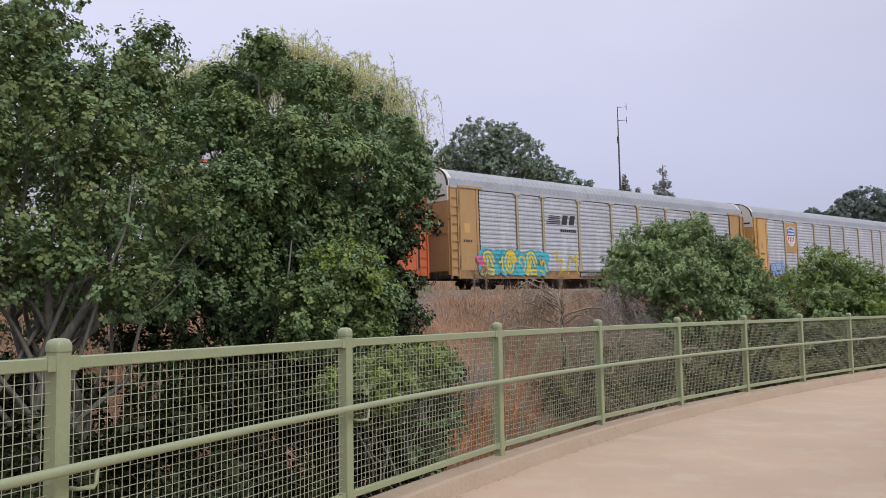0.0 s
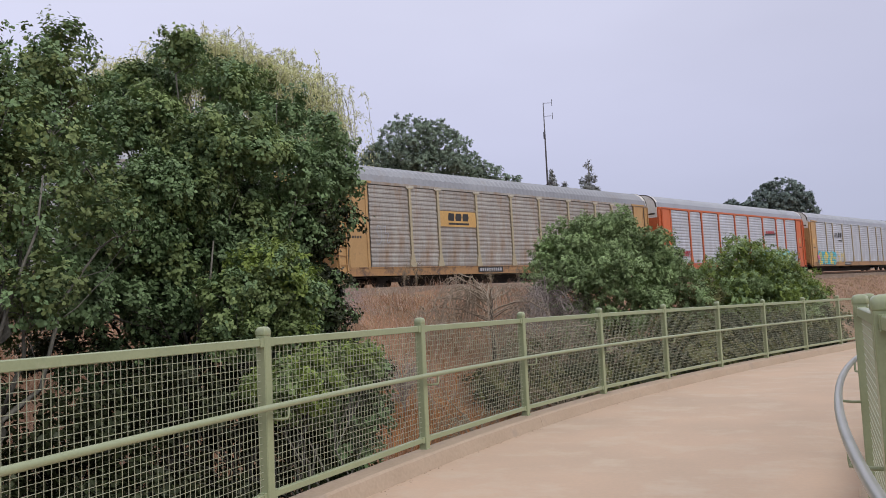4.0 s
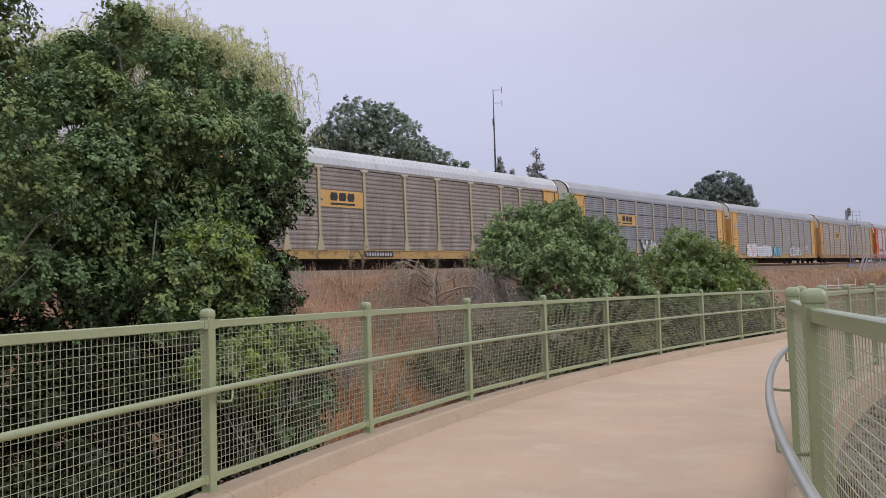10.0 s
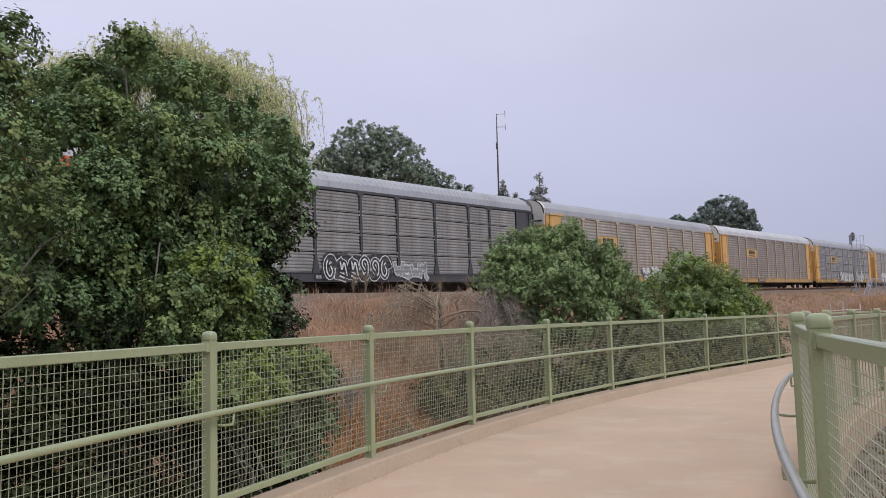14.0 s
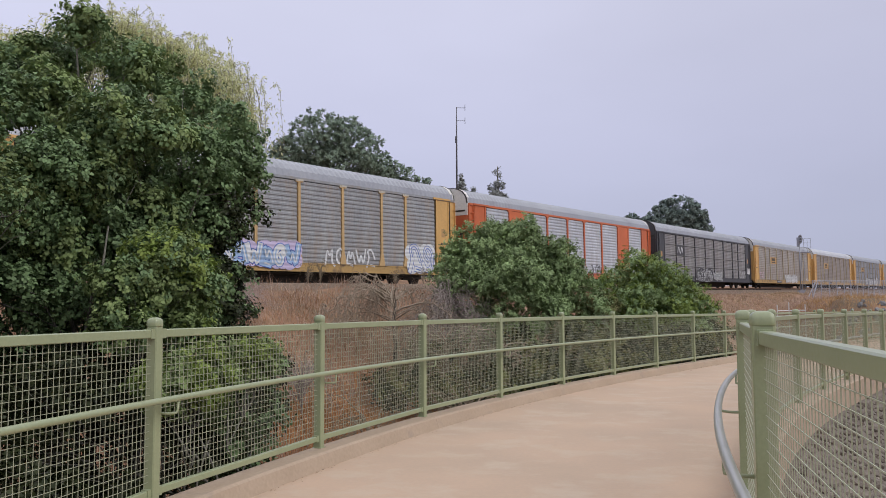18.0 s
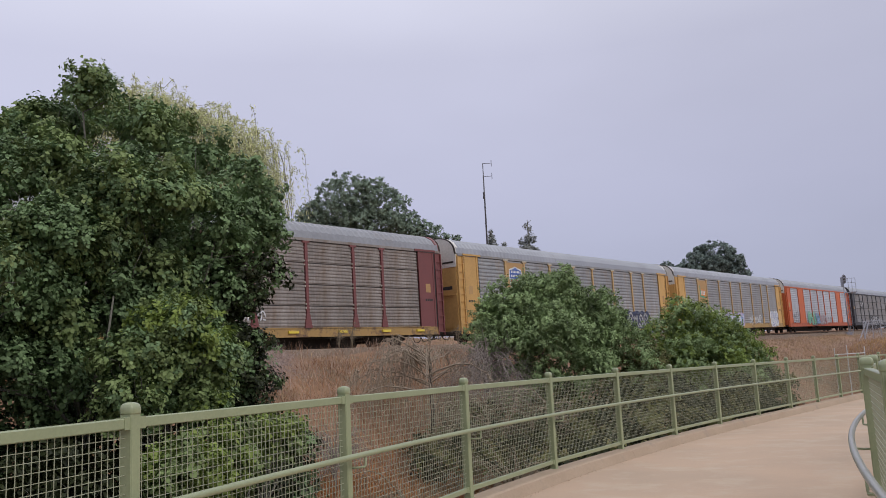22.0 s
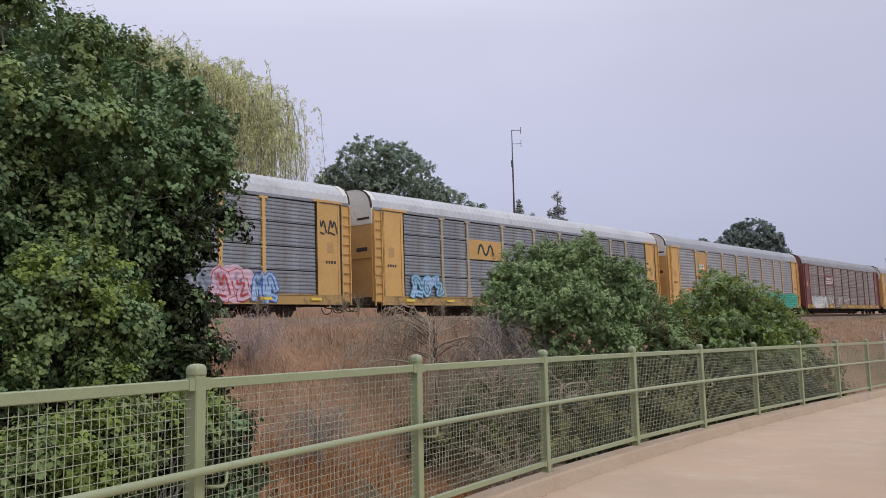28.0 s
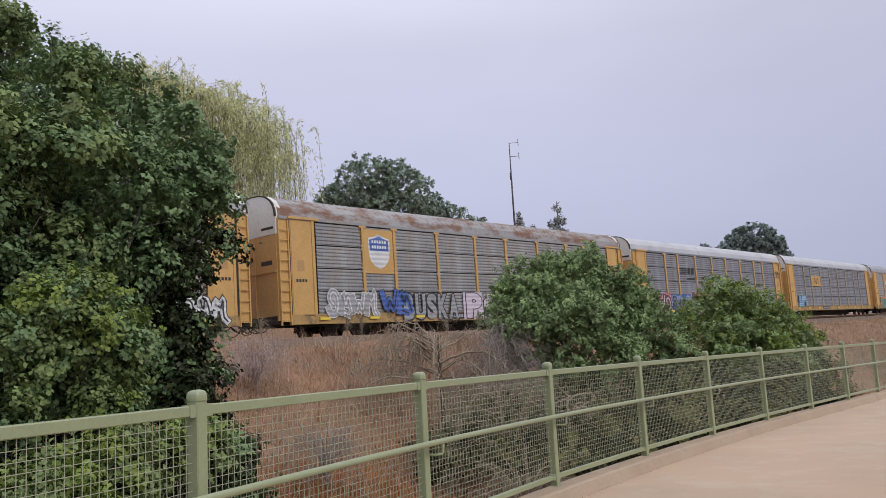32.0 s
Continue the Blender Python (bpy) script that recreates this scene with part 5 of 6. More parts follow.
def leaves(rng, centres, radii, count, size, material, name, sprig=11, twig=2.2, flat=0.85, up=0.45, slim=0.8, clumps=11, tufts=9, fill=0.10, lump=(0.26, 0.42), shell=(0.4, 0.72)):
    """Leaves along short twigs, over tufts, over clumps, over soft masses; each leaf is a small folded blade."""
    centres, radii = np.asarray(centres, float), np.asarray(radii, float)
    heart, wide = centres, radii
    if clumps:
        k = np.repeat(np.arange(len(radii)), clumps)
        centres = heart[k] + unit(rng, len(k)) * (wide[k] * rng.uniform(*shell, len(k)))[:, None] * np.array((1, 1, flat))
        radii = wide[k] * rng.uniform(*lump, len(k))
    else:
        k = np.arange(len(radii))
    j = np.repeat(np.arange(len(radii)), tufts)
    turn = unit(rng, len(j))
    turn[:, 2] = np.where(turn[:, 2] < -0.25, -turn[:, 2], turn[:, 2])  # fewer leaves under a clump
    knot = centres[j] + turn * (radii[j] * rng.uniform(0.5, 0.85, len(j)))[:, None]
    small = radii[j] * rng.uniform(0.26, 0.46, len(j))
    m = count // sprig
    pick = rng.choice(len(knot), m, p=small ** 2 / np.sum(small ** 2))
    d = unit(rng, m)
    d = d + 0.7 * turn[pick]
    d /= np.linalg.norm(d, axis=1, keepdims=True)
    p = knot[pick] + d * (small[pick] * rng.uniform(0.45, 1.0, m))[:, None]
    own = k[j[pick]]
    inner = rng.random(m) < fill
    p = np.where(inner[:, None], heart[own] + unit(rng, m) * (wide[own] * rng.uniform(0.1, 0.75, m))[:, None] * np.array((1, 1, flat)), p)
    away = p - heart[own]
    away /= np.linalg.norm(away, axis=1, keepdims=True) + 1e-6
    out = 0.6 * d + 0.7 * away + np.array((0, 0, up)) + rng.normal(0, 0.3, (m, 3))
    out /= np.linalg.norm(out, axis=1, keepdims=True)
    reach = size * twig * rng.uniform(0.4, 1.5, m)
    n = m * sprig
    t = rng.random(n)[:, None]
    way = np.repeat(out, sprig, 0)
    base = np.repeat(p, sprig, 0) + way * t * np.repeat(reach, sprig)[:, None] + rng.normal(0, size * 0.35, (n, 3))
    lie = np.repeat(1.0 * d + 0.4 * away + np.array((0, 0, 0.45)), sprig, 0) + rng.normal(0, 0.42, (n, 3))  # leaves turn their faces outwards
    lie /= np.linalg.norm(lie, axis=1, keepdims=True)
    way = np.cross(lie, way * 0.5 + rng.normal(0, 0.8, (n, 3)))
    way /= np.linalg.norm(way, axis=1, keepdims=True)
    side = np.cross(way, lie)
    face = lie
    ln = (size * rng.uniform(0.65, 1.3, n))[:, None]
    wd = ln * slim * 0.5
    v = np.stack((base, base + way * ln * 0.5 + side * wd + face * wd * 0.35, base + way * ln, base + way * ln * 0.5 - side * wd + face * wd * 0.35), 1).reshape(-1, 3)
    return array_mesh(name, v, np.arange(4 * n).reshape(-1, 4), material)


def limb(rng, a, b, r0, r1, steps=6, wander=0.12):
    a, b = np.array(a, float), np.array(b, float)
    length = np.linalg.norm(b - a)
    t = np.linspace(0, 1, steps + 1)[:, None]
    pts = a + (b - a) * t + rng.normal(0, wander * length / steps, (steps + 1, 3)) * (t > 0)
    return [tuple(p) for p in pts], [float(r0 + (r1 - r0) * k / steps) for k in range(steps + 1)]


def tree(name, label, seed, foot, masses, leaf_count, leaf_size, leaf, trunks=1, girth=0.16, twigs=60, bark=BARK, lean=0.5, stems=(), **more):
    """A tapered trunk or several, limbs to every leaf mass, twigs, and a crown of single leaves."""
    rng = np.random.default_rng(seed)
    top = thing(name, label, "tree")
    z = float(ground_height(foot[0], foot[1]))
    fork = []
    for k in range(trunks):
        b = np.array((foot[0] + rng.normal(0, lean) * (trunks > 1), foot[1] + rng.normal(0, lean) * (trunks > 1), z - 0.15))
        c = masses[int(rng.integers(len(masses)))]
        end = np.array((foot[0] * 0.55 + c[0] * 0.45, foot[1] * 0.55 + c[1] * 0.45, z + (np.mean([q[2] for q in masses]) - z) * 0.75))
        pts, rad = limb(rng, b, end, girth * rng.uniform(0.75, 1.1), girth * 0.45, 8, 0.25)
        part("trunk", Shape().tube(pts, rad, 9), bark, top, smooth=True)
        fork.append((np.array(pts), rad))
    for pts in stems:
        part("trunk", Shape().tube(pts, [girth * (0.32 - 0.22 * i / (len(pts) - 1)) for i in range(len(pts))], 9), bark, top, smooth=True)
    arms = Shape()
    for x, y, h, r in masses:
        pts, rad = fork[int(rng.integers(len(fork)))]
        k = int(rng.integers(3, 9))
        q, w = limb(rng, pts[k], (x, y, h), rad[k] * 0.6, 0.012, 7, 0.25)
        arms.tube(q, w, 6, False)
        for _ in range(max(2, twigs // len(masses))):
            d = rng.normal(size=3)
            d /= np.linalg.norm(d)
            j = int(rng.integers(3, 8))
            e = np.array((x, y, h)) + d * r * np.array((0.85, 0.85, 0.65))
            t, u = limb(rng, q[j], e, 0.011, 0.003, 4, 0.3)
            arms.tube(t, u, 4, False)
    part("limb", arms, bark, top, smooth=True)
    groups = leaf if isinstance(leaf, list) else [(leaf, 1.0, None)]
    for g, (material, share, only) in enumerate(groups):
        use = masses if only is None else [masses[i] for i in only]
        part("crown", leaves(rng, [q[:3] for q in use], [q[3] for q in use], int(leaf_count * share), leaf_size, material, "crown", **more), None, top)
    return top


# the oak and toyon thicket beside the ramp
THICKET = [
    (-6.7, 11.7, 4.5, 0.85), (-8.1, 12.7, 5.4, 0.9), (-9.4, 12.9, 6.3, 0.95), (-10.8, 13.0, 6.8, 0.9), (-10.7, 11.5, 5.8, 1.05), (-11.0, 10.6, 5.4, 1.0),
    (-7.6, 9.7, 4.3, 1.0), (-7.0, 10.9, 3.8, 1.0), (-8.1, 9.1, 3.6, 1.05), (-8.7, 8.4, 2.9, 1.1), (-6.6, 11.9, 4.0, 0.62), (-8.3, 8.7, 1.6, 0.92), (-8.7, 7.8, 1.9, 0.86),
    (-7.7, 10.4, 2.4, 0.8), (-7.4, 10.9, 1.4, 0.8), (-7.6, 10.2, 3.1, 0.85), (-8.0, 9.6, 2.7, 0.85), (-8.5, 9.2, 2.3, 0.8), (-7.2, 11.0, 2.9, 0.75),
    (-8.7, 9.6, 1.2, 0.8), (-7.7, 9.9, 1.5, 0.75), (-8.9, 8.8, 3.2, 0.85), (-8.3, 10.6, 3.4, 0.9), (-9.0, 9.9, 2.6, 0.9),
]
tree("oak_tree", "dense dark green live oak beside the ramp", 11, (-8.3, 10.4), THICKET, 140000, 0.073,
     [(LEAF_DARK, 0.72, None), (LEAF_MID, 0.28, [2, 4, 5, 6, 8, 15, 17])], trunks=3, girth=0.13, twigs=150, lean=0.6, fill=0.2,
     stems=[[(-8.3, 9.6, -2.2), (-7.9, 9.2, 0.3), (-7.75, 9.0, 0.95), (-7.6, 8.9, 1.36), (-7.54, 8.9, 1.7), (-7.4, 8.95, 2.2), (-7.5, 9.2, 2.8)],
            [(-9.2, 10.6, -2.2), (-9.0, 10.3, 1.0), (-8.8, 10.1, 2.6), (-8.5, 10.0, 4.2)]])
TOYON = [(-6.5, 9.2, 2.15, 0.74), (-6.3, 9.5, 1.8, 0.6), (-6.75, 8.8, 1.85, 0.62), (-6.2, 9.35, 1.15, 0.42), (-6.7, 8.5, 1.2, 0.5)]
tree("toyon_shrub", "bright green rounded toyon before the dark oaks", 23, (-6.8, 9.0), TOYON, 36000, 0.06, [(LEAF_MID, 0.6, None), (LEAF_DARK, 0.25, None), (LEAF_LIGHT, 0.15, [0, 1, 3])], trunks=3, girth=0.05, twigs=90, lean=0.3, clumps=16, fill=0.15, lump=(0.24, 0.36), shell=(0.5, 0.78))
THICKET = [
    (-9.5, 11.3, 6.7, 0.5), (-8.7, 11.6, 6.0, 0.55), (-10.9, 11.3, 6.2, 0.7), (-8.3, 12.6, 1.6, 1.2), (-9.6, 11.5, 1.5, 1.3), (-9.9, 12.2, 3.0, 1.2),
    (-9.0, 12.6, 3.2, 1.4), (-10.4, 13.0, 4.6, 1.4), (-8.1, 12.6, 4.2, 1.1), (-10.0, 9.6, 0.6, 1.4), (-11.2, 9.6, 2.4, 1.4), (-10.2, 11.4, 0.0, 1.3),
    (-9.6, 10.3, 5.1, 0.9), (-6.9, 12.2, 4.5, 0.7), (-9.2, 9.2, 2.2, 1.2), (-7.6, 11.4, 2.2, 1.0), (-7.3, 12.3, 1.2, 0.9), (-6.8, 11.5, 2.9, 0.5),
    (-7.4, 12.2, 3.4, 1.0), (-8.8, 11.6, 4.6, 1.2), (-10.0, 10.0, 4.0, 1.3),
    (-10.8, 12.4, 4.2, 1.4), (-11.6, 11.6, 3.2, 1.3), (-7.0, 11.9, 2.0, 0.62), (-6.9, 11.8, 1.5, 0.5), (-7.3, 11.6, 2.7, 0.6),
]
# Its lower near masses mix in near-black leaves, painting shade into the crown.
tree("oak_tree", "tall dark green live oak in the depth of the thicket", 10, (-9.4, 11.6), THICKET, 126000, 0.073, [(LEAF_DARK, 0.6, None), (LEAF_MID, 0.22, [0, 1, 2, 12, 19]), (LEAF_SHADE, 0.18, [15, 16, 17, 18, 23, 24, 25])], trunks=3, girth=0.12, twigs=120, lean=0.5, fill=0.2)
NEARER = [(-9.4, 5.9, 4.8, 1.15), (-8.4, 5.9, 3.8, 1.0), (-9.9, 6.1, 5.8, 1.1), (-9.0, 7.2, 5.35, 0.75), (-8.1, 6.1, 2.9, 0.9), (-8.7, 5.4, 2.4, 1.0), (-7.6, 5.9, 1.9, 0.6),
          (-9.6, 4.8, 3.8, 1.25), (-9.3, 4.6, 2.2, 1.0), (-9.6, 3.4, 4.8, 1.3), (-9.4, 2.8, 2.6, 1.2), (-10.5, 7.5, 2.0, 1.3), (-10.6, 6.5, 0.5, 1.3), (-10.8, 8.4, 3.4, 1.3),
          (-8.5, 7.0, 4.9, 0.62), (-8.5, 7.0, 4.2, 0.7), (-8.1, 7.1, 3.5, 0.7), (-8.9, 6.6, 4.6, 0.9), (-7.7, 7.1, 2.9, 0.62), (-9.6, 7.6, 4.5, 1.0), (-10.6, 6.2, 3.6, 1.3), (-11.2, 7.0, 5.0, 1.3)]
tree("oak_tree", "tall leafy oak with grey leaning trunks beside the ramp", 12, (-8.6, 5.3), NEARER, 100000, 0.068,
     [(LEAF_OLIVE, 0.55, None), (LEAF_DARK, 0.45, None)], trunks=4, girth=0.11, twigs=160, lean=0.7, fill=0.26,
     stems=[[(-8.9, 5.2, -2.3), (-8.4, 5.3, -0.4), (-8.05, 5.45, 0.9), (-7.75, 5.6, 2.0), (-7.6, 5.8, 2.7), (-7.7, 6.0, 3.4)],
            [(-9.6, 5.3, -2.3), (-9.2, 5.0, 0.0), (-9.0, 5.0, 1.6), (-8.9, 5.2, 2.8)]])
LOW = [(-5.4, 8.3, 0.62, 0.62), (-5.2, 9.4, 0.75, 0.42), (-5.7, 8.9, 0.2, 0.5), (-5.6, 7.8, 0.5, 0.5)]
tree("toyon_shrub", "bright green young shrub behind the railing", 13, (-5.4, 8.5), LOW, 26000, 0.06, [(LEAF_MID, 0.65, None), (LEAF_LIGHT, 0.35, [0, 1, 3])], trunks=3, girth=0.03, twigs=60, lean=0.15)
UNDER_GROWTH = [
    (-7.2, 0.0, -1.2, 1.1), (-8.8, 0.6, 0.8, 1.4), (-6.4, 1.9, -1.1, 0.9), (-8.0, 2.0, 0.2, 1.2), (-7.0, 3.0, -1.9, 1.0), (-8.6, 3.2, 0.9, 1.2),
    (-6.2, 3.6, -1.2, 0.8), (-7.4, 4.2, -0.2, 1.0), (-5.3, 4.6, -2.0, 0.8), (-6.6, 5.2, -0.8, 0.9), (-8.6, 5.4, -0.6, 1.2), (-9.5, 5.5, 0.2, 1.2),
    (-7.2, 5.6, -1.7, 1.0), (-5.9, 6.2, -1.9, 0.7), (-6.6, 6.2, -0.6, 0.8),
]
# The leaf colour itself carries the shade below the oaks.
tree("undergrowth", "shaded dark green undergrowth below the oaks", 14, (-7.2, 4.2), UNDER_GROWTH, 40000, 0.085, LEAF_SHADE, trunks=4, girth=0.05, twigs=130, lean=1.2, fill=0.3)
UNDER_GROWTH = [
    (-7.5, 6.7, 0.0, 1.0), (-8.4, 6.8, -0.6, 1.1), (-6.2, 7.2, -0.9, 0.7), (-10.2, 7.2, -0.2, 1.3), (-6.9, 7.4, 0.3, 0.9), (-5.6, 7.6, -2.0, 0.8),
    (-7.6, 8.0, -1.2, 1.2), (-9.0, 8.0, -0.4, 1.2), (-6.9, 8.6, -1.0, 1.0), (-5.2, 8.9, -1.6, 0.8), (-8.2, 9.0, 0.2, 1.2), (-6.0, 9.4, -1.2, 0.8),
    (-6.9, 9.6, -2.0, 1.1), (-7.2, 10.0, 0.1, 1.0), (-5.2, 10.2, -1.7, 0.8), (-5.9, 10.6, -1.0, 0.7),
    (-6.2, 9.6, 0.2, 0.8), (-6.6, 8.8, 0.4, 0.8), (-5.9, 10.1, -0.3, 0.8), (-6.0, 8.4, 0.0, 0.7), (-8.0, 10.0, 0.8, 0.9), (-6.8, 10.0, -0.8, 0.8), (-7.8, 10.0, -0.4, 0.9), (-5.5, 10.4, 0.4, 0.6), (-6.6, 11.2, -0.6, 0.9), (-10.6, 9.6, 1.2, 1.0),
    (-6.45, 12.1, 0.35, 0.5), (-6.3, 12.0, -0.3, 0.6), (-6.0, 11.2, 0.2, 0.5), (-6.6, 12.2, -0.9, 0.6),
]
# Mostly the near-black leaves again, with shade in their colour.
tree("undergrowth", "shaded dark green undergrowth behind the railing", 20, (-7.0, 8.2), UNDER_GROWTH, 62000, 0.08, [(LEAF_SHADE, 0.82, None), (LEAF_DARK, 0.18, [14, 15, 18, 23, 24, 26, 27, 28, 29])], trunks=4, girth=0.05, twigs=130, lean=1.2, fill=0.3)
BRUSH = [(-3.9, 29.3, 3.1, 1.9), (-5.2, 27.9, 3.1, 1.4), (-2.7, 29.9, 3.2, 1.3), (-3.5, 29.8, 3.85, 1.15), (-5.4, 27.4, 2.1, 1.4), (-2.3, 29.9, 1.9, 1.3), (-3.6, 28.2, 1.3, 1.8), (-4.8, 27.4, 0.9, 1.4), (-2.6, 28.8, 0.9, 1.4),
         (-5.6, 27.8, 2.7, 1.3), (-4.4, 28.8, 3.9, 1.2), (-5.1, 28.1, 3.7, 1.15), (-5.8, 27.7, 3.2, 1.0), (-3.6, 29.5, 4.1, 1.25), (-2.2, 29.9, 3.55, 1.05), (-1.7, 30.0, 2.5, 1.1), (-4.4, 28.9, 3.7, 1.3), (-4.3, 27.2, 2.6, 1.1), (-3.2, 27.8, 2.4, 1.2), (-2.2, 29.9, 2.8, 1.2), (-5.5, 28.0, 3.9, 0.9)]
tree("coyote_brush", "broad rounded grey-green bush on the bank", 15, (-3.8, 29.0), BRUSH, 150000, 0.074, LEAF_BUSH, trunks=4, girth=0.05, twigs=60, clumps=30, tufts=9, fill=0.15, twig=1.3, lump=(0.23, 0.35), shell=(0.55, 0.82))
BRUSH = [(1.1, 31.7, 2.2, 1.75), (0.1, 31.0, 2.0, 1.35), (2.3, 32.6, 1.7, 1.35), (0.8, 31.6, 2.9, 1.15), (1.9, 32.2, 2.5, 1.0), (3.0, 32.9, 1.3, 1.1), (1.0, 30.6, 0.9, 1.5), (2.9, 32.6, 0.9, 1.1), (1.7, 31.8, 1.8, 1.4), (0.4, 31.2, 1.1, 1.3), (2.3, 31.8, 0.6, 1.3)]
tree("coyote_brush", "smaller rounded yellowish-green bush on the bank", 16, (1.0, 31.4), BRUSH, 86000, 0.074, [(LEAF_BUSH, 0.55, None), (LEAF_LIGHT, 0.45, None)], trunks=4, girth=0.04, twigs=50, clumps=30, tufts=9, fill=0.15, twig=1.3, lump=(0.23, 0.35), shell=(0.55, 0.82))
BRUSH = [(-0.9, 29.6, 1.3, 1.1), (-1.4, 29.2, 0.6, 1.0), (-0.4, 29.8, 0.4, 1.1), (-0.7, 29.0, 1.0, 0.7)]
tree("coyote_brush", "half-dry olive brown shrub between two green bushes", 22, (-0.9, 29.4), BRUSH, 30000, 0.075, [(WEED, 0.6, None), (LEAF_BUSH, 0.4, None)], trunks=3, girth=0.03, twigs=60, lean=0.3)
BRUSH = [(-1.6, 27.6, 0.3, 1.0), (0.0, 28.4, 0.2, 1.0), (2.0, 30.2, 0.3, 1.0), (3.6, 32.2, 0.4, 0.9), (-2.6, 26.0, -0.4, 1.0), (0.9, 27.6, -0.3, 0.9), (-3.4, 24.6, -0.7, 1.0), (-1.2, 24.4, -0.6, 1.0), (0.6, 25.6, -0.4, 0.9),
         (2.2, 27.2, 0.0, 0.9), (-0.6, 22.4, -0.6, 0.9), (1.2, 23.6, -0.3, 0.9), (-2.2, 21.8, -0.9, 0.9), (2.6, 25.0, 0.0, 0.8), (-1.0, 26.0, 0.0, 0.9), (-3.6, 26.4, 0.2, 0.9), (-2.4, 23.4, -0.3, 0.9), (0.2, 23.8, -0.1, 0.8), (1.6, 26.0, 0.2, 0.8), (-4.4, 25.6, -0.3, 0.8), (-4.4, 21.6, -1.0, 0.9), (-3.4, 22.6, -0.5, 0.8), (-4.8, 23.8, -0.7, 0.9), (-3.0, 20.4, -1.0, 0.8), (-1.6, 20.6, -0.9, 0.8),
         (-7.2, 23.5, -0.9, 0.8), (-6.2, 23.8, -0.6, 0.9), (-6.6, 22.4, -1.1, 0.8), (-5.6, 24.6, -0.2, 0.9), (-6.8, 25.6, -0.2, 0.7), (-5.6, 22.4, -0.8, 0.8)]
# More than half the scrub takes the same shade-dark leaf colour.
tree("coyote_brush", "low dark olive scrub at the foot of the bank", 17, (0.4, 26.0), BRUSH, 84000, 0.095, [(LEAF_SHADE, 0.62, None), (WEED, 0.38, None)], trunks=6, girth=0.03, twigs=300, lean=1.8, fill=0.2)
FAR_OAK = [(-23.2, 59.4, 14.9, 3.3), (-20.6, 60.2, 13.9, 3.1), (-25.0, 59.0, 13.6, 2.6), (-18.9, 60.7, 12.8, 1.8), (-16.7, 61.4, 12.0, 1.2), (-22.0, 60.0, 12.4, 3.2), (-26.3, 59, 12.7, 2.3), (-24.0, 60.5, 11.4, 3.0), (-27.6, 58.6, 11.7, 1.9), (-15.4, 61.8, 11.6, 0.8), (-26.0, 59.2, 14.3, 1.8), (-21.6, 59.6, 15.2, 2.4), (-17.8, 61.0, 12.3, 1.5)]
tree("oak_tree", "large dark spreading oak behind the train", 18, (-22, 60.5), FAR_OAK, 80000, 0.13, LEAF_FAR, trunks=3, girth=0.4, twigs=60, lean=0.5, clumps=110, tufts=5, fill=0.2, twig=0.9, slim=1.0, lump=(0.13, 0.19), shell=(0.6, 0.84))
FAR_OAK = [(11.0, 155.7, 19.1, 4.3), (13.4, 156.6, 18.3, 3.4), (8.0, 154.9, 18.0, 3.5), (10.6, 156.0, 15.9, 4.6), (14.4, 157.0, 15.9, 3.0), (2.4, 153.4, 17.9, 1.6), (4.5, 154.0, 17.1, 1.8), (6.3, 154.6, 17.1, 2.4)]
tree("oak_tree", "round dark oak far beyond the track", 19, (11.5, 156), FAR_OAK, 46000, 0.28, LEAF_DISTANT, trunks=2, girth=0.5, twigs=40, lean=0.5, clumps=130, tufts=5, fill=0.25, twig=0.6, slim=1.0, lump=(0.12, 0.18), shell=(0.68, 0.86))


def willow():
    rng = np.random.default_rng(21)
    top = thing("willow_tree", "pale yellow-green willow with hanging strands behind the train", "tree")
    foot = np.array((-31.0, 43.0, float(ground_height(-31, 43)) - 0.2))
    heads = [(-24.6, 42.3, 16.6), (-22.6, 42.2, 14.6), (-22.2, 42.0, 13.2), (-23.4, 42.0, 15.6), (-26.0, 42.0, 17.3), (-28.4, 42.0, 18.4), (-27.2, 42.4, 17.6), (-30.0, 42.0, 19.2), (-31.6, 42.4, 19.2), (-33.2, 42.2, 18.6), (-35.8, 41.5, 18.4), (-38.0, 42.5, 18.4), (-25.8, 43.6, 15.2)]
    wood = Shape()
    pts, rad = limb(rng, foot, (-30.5, 43, 11), 0.45, 0.22, 8, 0.2)
    part("trunk", Shape().tube(pts, rad, 10), BARK, top, smooth=True)
    base, way = [], []
    for x, y, z in heads:
        q, w = limb(rng, pts[int(rng.integers(5, 9))], (x, y, z), 0.14, 0.02, 8, 0.2)
        wood.tube(q, w, 6, False)
        for _ in range(100):
            a = rng.uniform(0, 2 * math.pi)
            reach, drop = rng.uniform(0.2, 2.0), rng.uniform(2.0, 7.0)
            start = np.array((x, y, z)) + rng.normal(0, (0.9, 0.9, 0.35))
            t = np.linspace(0, 1, 26)[:, None]
            line = start + np.array((math.cos(a), math.sin(a), 0)) * reach * np.sqrt(t) + np.array((0, 0, 1)) * (0.9 * np.sin(np.pi * np.minimum(1, t * 1.6)) * 0.6 - drop * t ** 1.6)
            line += rng.normal(0, 0.03, line.shape)
            base.append(line[:-1])
            way.append(np.diff(line, axis=0))
            if rng.random() < 0.4:
                wood.tube([tuple(p) for p in line[::5]], 0.012, 3, False)
    part("limb", wood, BARK, top)
    base, way = np.repeat(np.concatenate(base), 2, 0), np.repeat(np.concatenate(way), 2, 0)
    n = len(base)
    way = way / np.linalg.norm(way, axis=1, keepdims=True) + rng.normal(0, 0.45, (n, 3))
    way /= np.linalg.norm(way, axis=1, keepdims=True)
